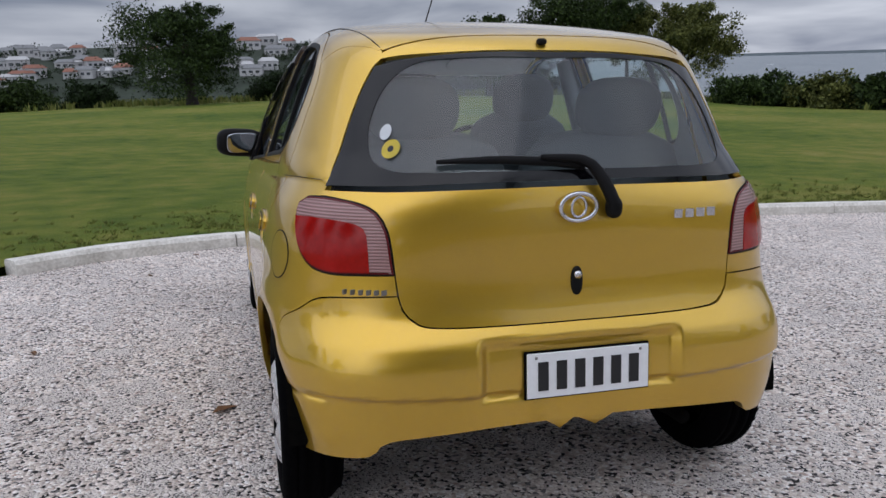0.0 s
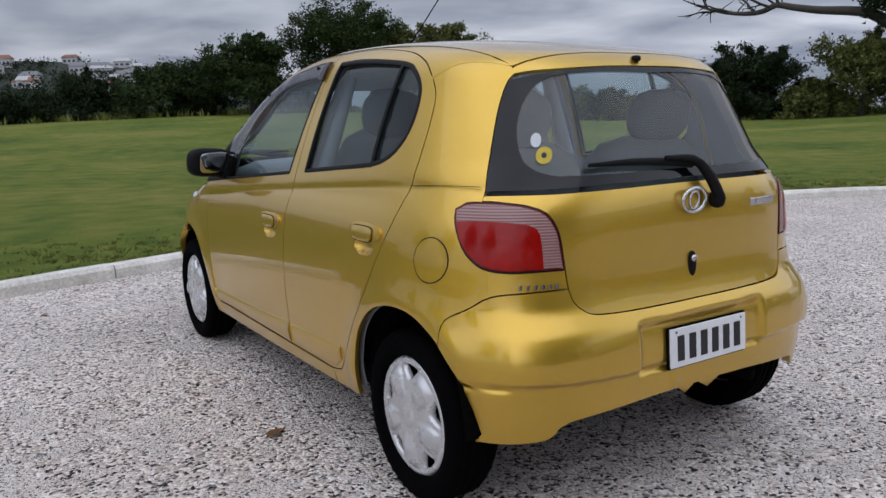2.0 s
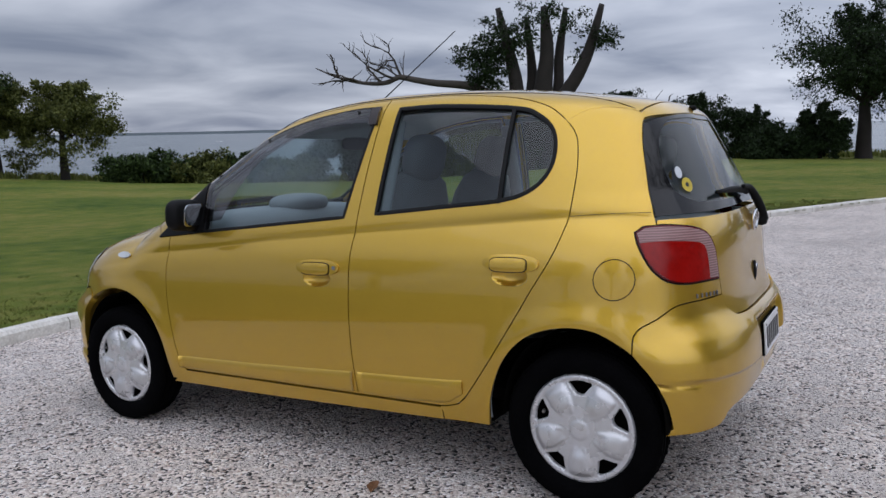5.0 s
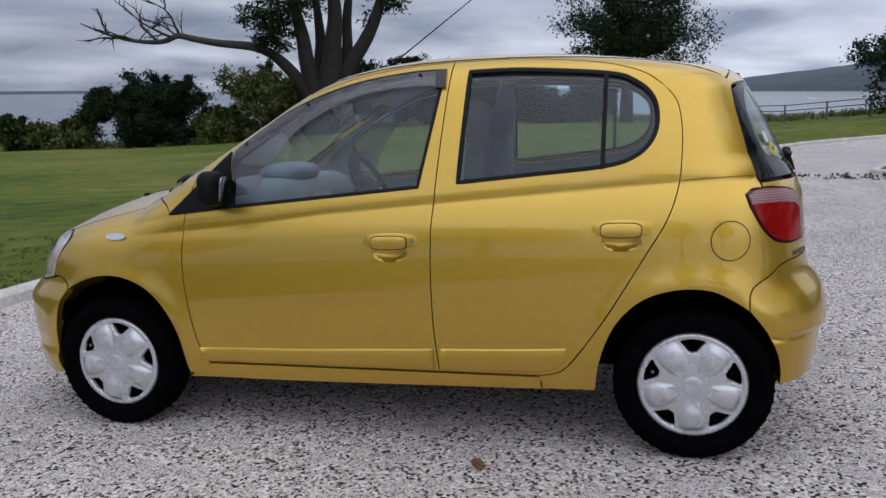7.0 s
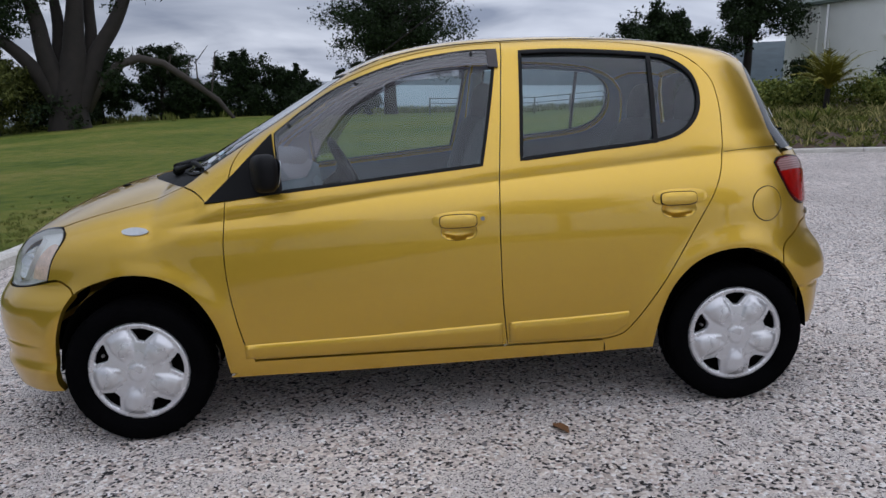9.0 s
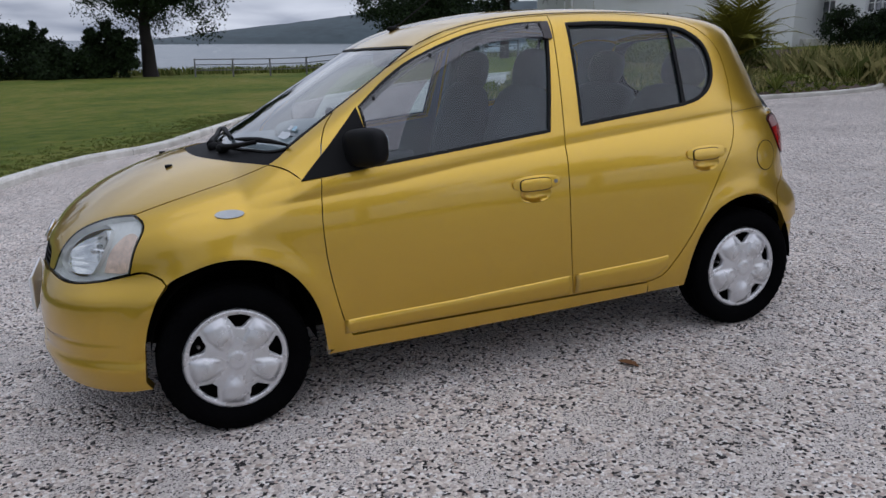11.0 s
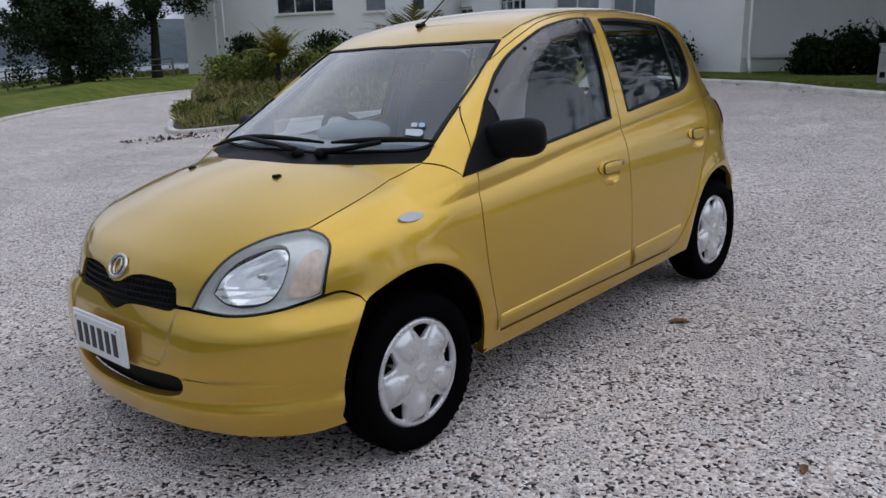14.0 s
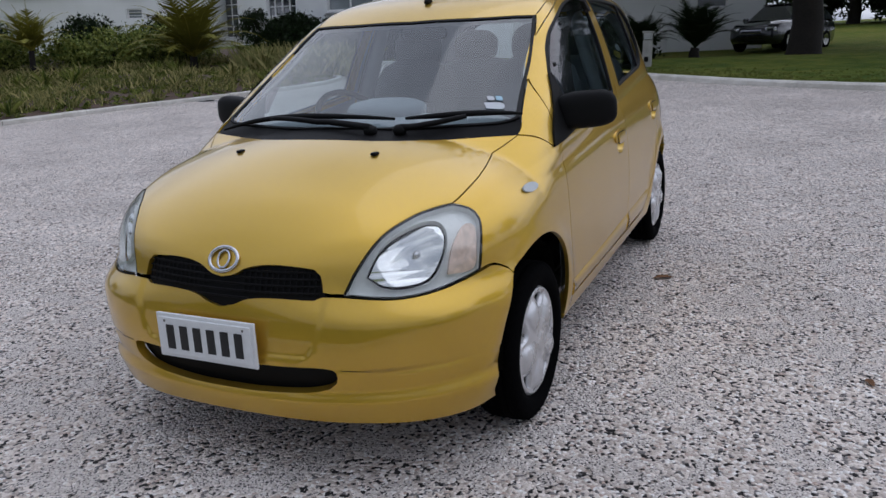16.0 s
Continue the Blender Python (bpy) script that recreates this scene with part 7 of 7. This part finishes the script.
for arm_pts, blade_pts in (([(-.16, 1.13, 1.0), (.05, 1.085, 1.018), (.24, 1.05, 1.03), (.36, 1.03, 1.033)], [(.60, 1.02, .985), (.43, 1.02, 1.02), (.263, 1.027, 1.04), (0, 1.04, 1.04), (-.22, 1.042, 1.03)]),
                           ([(-.27, 1.105, 1.0), (-.40, 1.05, 1.018), (-.50, .99, 1.035)], [(-.26, 1.035, 1.03), (-.40, 1.005, 1.045), (-.55, .955, 1.05), (-.678, .90, 1.035)])):
    blade = rail(blade_pts, .014, (.005, .010, .012, .010, .005), "wiper_blade", BLACK, windscreen)
    rail(arm_pts, .020, (.014, .011, .009), "wiper_arm", BLACK, blade)
    q = arm_pts[0]
    blob("wiper_pivot", (.05, .05, .04), (q[0], q[1], q[2] + .012), BLACK, blade, 2.4)
rear_blade = rail([(-.377, -1.546, 1.076), (-.20, -1.57, 1.080), (-.05, -1.58, 1.072), (.03, -1.59, 1.062)], .016, (.006, .011, .013, .012), "wiper_blade", BLACK, rear_glass)
rail([(-.10, -1.58, 1.082), (.02, -1.585, 1.072), (.058, -1.592, 1.04), (.085, -1.61, .99), (.103, -1.62, .945)], .034, (.007, .011, .014, .018, .019), "wiper_arm", BLACK, rear_blade, step=.02)
blob("wiper_pivot", (.042, .05, .06), (.100, -1.642, .955), BLACK, rear_blade, 2.6)

# plates with plain bars, emblems as plain ovals
def plate(name, at, turn, parent, frame_mat, rim):
    m = pose(*at) @ turn
    holder = boxed(name, (.372 + rim, .010, .134 + rim), (0, .004, 0), frame_mat, None, .003, "white number plate with dark bars in a thin surround")
    holder.parent = parent
    holder.matrix_local = m
    boxed("board", (.362, .006, .124), (0, -.0035, 0), PLATE, holder, .002)
    for i in range(6):
        boxed("bar", (.030, .003, .080), (-.135 + i * .054, -.0072, -.002), PLATE_INK, holder)
    for sx in (-.155, .155):
        boxed("plate_screw", (.008, .004, .008), (sx, -.0075, .05), DULL_METAL, holder, .002)


plate("number_plate", (.013, -1.694, .513), Matrix.Rotation(-.06, 4, "X"), rear_bumper, DARK, 0)
plate("number_plate", (.035, 1.915, .472), Matrix.Rotation(math.pi, 4, "Z") @ Matrix.Rotation(-.03, 4, "X"), front_bumper, PLATE, .014)


def emblem(at, wide, high, tilt, parent, back):
    n, ring = 40, []
    for k in range(n + 1):
        a = math.tau * k / n
        ring.append((wide / 2 * math.cos(a), 0, high / 2 * math.sin(a)))
    v, f = tube(ring, .0065, 8, False)
    small = [(wide * .20 * math.cos(math.tau * k / 24), 0, high * .36 * math.sin(math.tau * k / 24)) for k in range(25)]
    ob = link("emblem", *join((v, f), tube(small, .0045, 6, False)), CHROME, parent, "plain chrome oval emblem", True)
    ob.matrix_local = pose(*at) @ Matrix.Rotation(math.pi if back else 0, 4, "Z") @ Matrix.Rotation(tilt, 4, "X")


emblem((.0, -1.634, .958), .106, .076, .08, hatch, False)
emblem((.0, 1.822, .712), .108, .078, -.55, bonnet, True)
for i in range(4):
    q = on_rear([(.315 + i * .038, .925)])[0]
    boxed("badge", (.025, .005, .026), tuple(q + np.array([0, -.004, 0])), CHROME, hatch, .002, turn=Matrix.Rotation(-.16 - .06 * i, 4, "Z"))
for i in range(6):
    q = on_rear([(-.63 + i * .0195, .746)])[0]
    boxed("badge", (.015, .005, .014), tuple(q + np.array([0, -.003, 0])), DULL_METAL, quarter, .001, turn=Matrix.Rotation(.45 - .03 * i, 4, "Z"))
lock = blob("tailgate_lock", (.036, .020, .085), tuple(on_rear([(0, .752)])[0]), BLACK, hatch, 2.3)
k0 = on_rear([(0, .772)])[0]
link("key_cylinder", *tube([(0, k0[1], k0[2]), (0, k0[1] - .014, k0[2])], .011, 14), CHROME, lock, smooth=True)
blob("washer_nozzle", (.028, .030, .020), (-.02, -1.395, 1.408), BLACK, roof, 3)
ant = link("antenna", *tube([(0, .24, 1.468), (0, .225, 1.478), (0, .20, 1.492), (0, -.30, 1.835)], [.012, .010, .0035, .0022], 8), BLACK, roof, smooth=True)
blob("antenna_foot", (.03, .06, .024), (0, .235, 1.472), BLACK, ant, 2.6)


def sticker(pts, mat, parent, chart, lift=.004):
    loop = K(*pts, step=.01)
    panel("sticker", loop, chart, mat, parent, off=lift, gap=0, lip=.0008, h=.02)


ring = [(-.492 + .030 * math.cos(a), -1.49, 1.120 + .030 * math.sin(a)) for a in np.arange(16) * math.tau / 16]
sticker(ring, YELLOW_BADGE, rear_glass, REAR)
sticker([(-.492 + .010 * math.cos(a), -1.49, 1.120 + .010 * math.sin(a)) for a in np.arange(10) * math.tau / 10], PLATE_INK, rear_glass, REAR, .0048)
ring = [(-.505 + .020 * math.cos(a), -1.47, 1.170 + .026 * math.sin(a)) for a in np.arange(12) * math.tau / 12]
sticker(ring, WHITE_BADGE, rear_glass, REAR)
sticker([(-.515, .915, 1.052), (-.585, .895, 1.052), (-.583, .87, 1.077), (-.513, .89, 1.077)], WHITE_BADGE, windscreen, AXIS)
sticker([(-.525, .872, 1.086), (-.550, .865, 1.086), (-.549, .848, 1.104), (-.524, .855, 1.104)], WHITE_BADGE, windscreen, AXIS)
sticker([(-.558, .862, 1.086), (-.583, .855, 1.086), (-.582, .838, 1.104), (-.557, .845, 1.104)], BLUE_BADGE, windscreen, AXIS)
seam = K((-.745, -1.14, 1.0225), (-.70, -1.28, 1.027), (-.657, -1.395, 1.029))
for k, par in ((1, quarter), (-1, quarter_r)):
    link("panel_joint", *tube([(p[0] * k, p[1], p[2]) for p in seam], .0011, 6), SEAL, par)
# thin black thread along the bumper groove, standing in for its shade
groove = np.array(K((-.41, 1.853, .402), (-.628, 1.739, .387), (-.783, 1.488, .362)))
groove = groove + normal(groove) * -.0005
for k in (1, -1):
    link("groove_shade_line", *tube((groove * np.array([k, 1, 1])).tolist(), .0013, 6), SEAL, front_bumper)
# torn edge of the bumper
for x, w in ((-.058, .045), (.05, .06)):
    link("torn_edge", [(x - w, -1.672, .373), (x + w, -1.672, .373), (x + w * .4, -1.668, .352), (x + .004, -1.664, .340), (x - w * .4, -1.668, .356), (x - w, -1.664, .373), (x + w, -1.664, .373)],
         [(0, 1, 2, 3, 4), (5, 4, 3, 2, 6), (0, 4, 5), (1, 6, 2)], GOLD, rear_bumper)

# ---- cabin ----
cabin_skin = dict(lip=.002, gap=.008)
panel("headlining", both(ROOF_HALF), AXIS, PALE_TRIM, roof, h=.05, off=-.035, **cabin_skin)
pair("inner_trim", QUARTER, REAR, TRIM, (quarter, quarter_r), h=.06, off=-.04, **cabin_skin)
F_LOOP = S(*DOOR_FRONT)[:-1] + S(*DOOR_TOP)[:-1] + S(*B_POST)[:-1] + S((-.246, .302), (.745, .302))[:-1]
R_LOOP = S(*B_POST[::-1])[:-1] + S(*REAR_TOP)[:-1] + S(*REAR_EDGE)[:-1] + S((-.63, .302), (-.246, .302))[:-1]
pair("inner_trim", F_LOOP, AXIS, TRIM, (f_door, f_door_r), holes=[outset(F_WIN_LOOP, -.002)], h=.06, off=-.05, **cabin_skin)
pair("inner_trim", R_LOOP, AXIS, TRIM, (r_door, r_door_r), holes=[outset(R_WIN_LOOP, -.002)], h=.06, off=-.05, **cabin_skin)
inner_hatch = both(K((0, -1.596, 1.014), (-.3, -1.585, 1.011), (-.5, -1.53, 1.006), (-.63, -1.43, 1.0))[:-1] + K((-.60, -1.45, .80), (-.49, -1.57, .70), (0, -1.62, .66)))
panel("inner_trim", inner_hatch, REAR, TRIM, hatch, h=.08, off=-.05, **cabin_skin)
for sx in (-1, 1):
    link("centre_pillar", *tube([(sx * .70, -.27, .55), (sx * .66, -.285, 1.03), (sx * .525, -.31, 1.40)], [.06, .045, .03], 10), TRIM, car, smooth=True)
    link("seat_belt", *tube([(sx * .66, -.26, .62), (sx * .645, -.265, 1.0), (sx * .555, -.29, 1.34)], [.010, .010, .010], 6), CLOTH, car)
boxed("cabin_floor", (1.36, 2.35, .05), (0, -.25, .335), DARK, car, .02)
boxed("bulkhead", (1.36, .06, .62), (0, .98, .62), DARK, car, .02)
boxed("parcel_shelf", (1.15, .40, .025), (0, -1.30, .93), TRIM, car, .01)
for x in (-.34, .34):
    seat = blob("front_seat", (.50, .52, .22), (x, .12, .56), CLOTH, car, 3.6, label="dark grey cloth front seat")
    blob("backrest", (.50, .17, .66), (x, -.20, .87), CLOTH, seat, 3.4, turn=Matrix.Rotation(.27, 4, "X"))
    blob("headrest", (.27, .12, .21), (x, -.315, 1.245), CLOTH, seat, 2.8, turn=Matrix.Rotation(.2, 4, "X"))
    for s in (-.06, .06):
        link("headrest_post", *tube([(x + s, -.285, 1.10), (x + s, -.31, 1.20)], .007, 8), CHROME, seat)
    boxed("seat_base", (.44, .42, .14), (x, .12, .42), DARK, seat, .02)
bench = blob("rear_bench", (1.22, .50, .20), (0, -.78, .60), CLOTH, car, 4, label="dark grey cloth rear bench seat")
for x in (-.32, .32):
    blob("backrest", (.60, .16, .62), (x, -1.06, .84), CLOTH, bench, 4, turn=Matrix.Rotation(.30, 4, "X"))
    blob("headrest", (.30, .11, .20), (x * 1.10, -1.165, 1.215), CLOTH, bench, 2.8, turn=Matrix.Rotation(.25, 4, "X"))
dash = blob("dashboard", (1.34, .52, .32), (0, .80, .86), TRIM, car, 4.5, label="grey moulded dashboard")
blob("instrument_hood", (.34, .26, .10), (0, .70, 1.035), TRIM, dash, 2.6)
boxed("centre_console", (.26, .34, .50), (0, .62, .66), TRIM, dash, .04, turn=Matrix.Rotation(-.3, 4, "X"))
wheel_ring = [(.185 * math.cos(math.tau * k / 36), 0, .185 * math.sin(math.tau * k / 36)) for k in range(37)]
steer = link("steering_wheel", *tube(wheel_ring, .015, 8, False), BLACK, car, "black steering wheel", True)
steer.matrix_local = pose(.36, .40, .93, -28)
blob("hub", (.17, .07, .13), (0, .02, 0), BLACK, steer, 3)
for a in (0, math.pi, -math.pi / 2):
    link("spoke", *tube([(0, .015, 0), (.18 * math.cos(a), 0, .18 * math.sin(a))], .014, 6), BLACK, steer)
link("steering_column", *tube([(0, .03, 0), (0, .30, -.05)], .04, 10), BLACK, steer)
blob("rear_view_mirror", (.23, .035, .065), (0, .30, 1.335), BLACK, windscreen, 3.5)
for x in (-.33, .33):
    blob("sun_visor", (.36, .13, .02), (x, .24, 1.41), PALE_TRIM, roof, 3.5, turn=Matrix.Rotation(-.5, 4, "X"))
for sx, pr in ((-1, r_door), (1, r_door_r)):
    boxed("arm_rest", (.06, .34, .05), (sx * .72, -.62, .82), TRIM, pr, .015)
for sx, pr in ((-1, f_door), (1, f_door_r)):
    boxed("arm_rest", (.06, .40, .05), (sx * .73, .12, .78), TRIM, pr, .015)

# ---- loose stones and leaves on the drive ----
STONE = leaf_look("loose_stone", (0.08, 0.075, 0.073), (0.95, 0.90, 0.87))
rs = np.random.default_rng(11)
count = 7000
ang, rad = rs.uniform(0, math.tau, count), rs.uniform(.0, 1, count) ** .7
px_, py_ = -1.2 + 3.6 * rad * np.cos(ang), .2 + 4.2 * rad * np.sin(ang)
size = .0035 + .0055 * rs.random(count) ** 2
base = np.array([(1, 0, 0), (0, 1, 0), (-1, 0, 0), (0, -1, 0), (0, 0, 1), (0, 0, -1)], float)
offs = base[None] * (size[:, None, None] * rs.uniform(.6, 1.25, (count, 6, 1))) * np.array([1, 1, .6])
sp = rs.uniform(0, math.tau, count)
rot = np.stack([np.cos(sp)[:, None] * offs[:, :, 0] - np.sin(sp)[:, None] * offs[:, :, 1], np.sin(sp)[:, None] * offs[:, :, 0] + np.cos(sp)[:, None] * offs[:, :, 1], offs[:, :, 2]], 2)
verts = rot + np.stack([px_, py_, size * .25 + .002], 1)[:, None, :]
tri = np.array([(0, 1, 4), (1, 2, 4), (2, 3, 4), (3, 0, 4), (1, 0, 5), (2, 1, 5), (3, 2, 5), (0, 3, 5)])
faces = (tri[None] + (np.arange(count) * 6)[:, None, None]).reshape(-1, 3)
me = bpy.data.meshes.new("loose_gravel")
me.from_pydata(verts.reshape(-1, 3).tolist(), [], faces.tolist())
me.materials.append(STONE)
me.update()
loose = tagged(new("loose_gravel", me), "loose grey and white crushed stones on the drive", "gravel", kind="stuff")
loose.matrix_world = SLOPE.copy()
litter = []
g = random.Random(77)
for _ in range(70):
    t = g.random()
    if t < .6:
        x, y = 12.0 - abs(g.gauss(0, .5)), -4.7 + g.gauss(0, .5)
    else:
        k = g.randrange(len(bound))
        x, y = bound[k] + (CENTRE - bound[k]) / np.linalg.norm(CENTRE - bound[k]) * (.15 + abs(g.gauss(0, .25)))
        if y > -8:
            continue
    litter.append((x, y, float(plane_z(x, y)) + .008, .06))
tagged(link("leaf_litter", *foliage(litter, .06, 5, .8, 91, .05), LITTER), "dark dry leaf litter along the kerbs", "leaf litter", kind="stuff")
DRY_LEAF = surface("dry_brown_leaf", (0.16, 0.075, 0.03), 0.8, var=0.3, scale=20)
for x, y, s, a in ((-.976, -.42, .055, .4), (-1.9, .6, .035, 1.9), (-1.5, 2.3, .03, 2.6), (-2.3, -1.4, .03, .9), (.9, 3.4, .035, 1.2), (-1.2, 3.0, .028, 3.0)):
    v = [(-1, 0, .06), (-.4, -.38, .22), (.4, -.33, .26), (1, 0, .1), (.4, .36, .2), (-.4, .40, .28), (0, 0, .05)]
    v = [(p[0] * s, p[1] * s, p[2] * s + .003) for p in v]
    leaf = link("fallen_leaf", v + [(p[0], p[1], p[2] - .0015) for p in v], [(0, 1, 6), (1, 2, 6), (2, 3, 6), (3, 4, 6), (4, 5, 6), (5, 0, 6), (8, 7, 13), (9, 8, 13), (10, 9, 13), (11, 10, 13), (12, 11, 13), (7, 12, 13)], DRY_LEAF)
    tagged(leaf, "curled dry brown leaf lying on the gravel", "leaf", "leaves on the drive")
    leaf.matrix_world = SLOPE @ pose(x, y, 0, 0, 0, math.degrees(a))
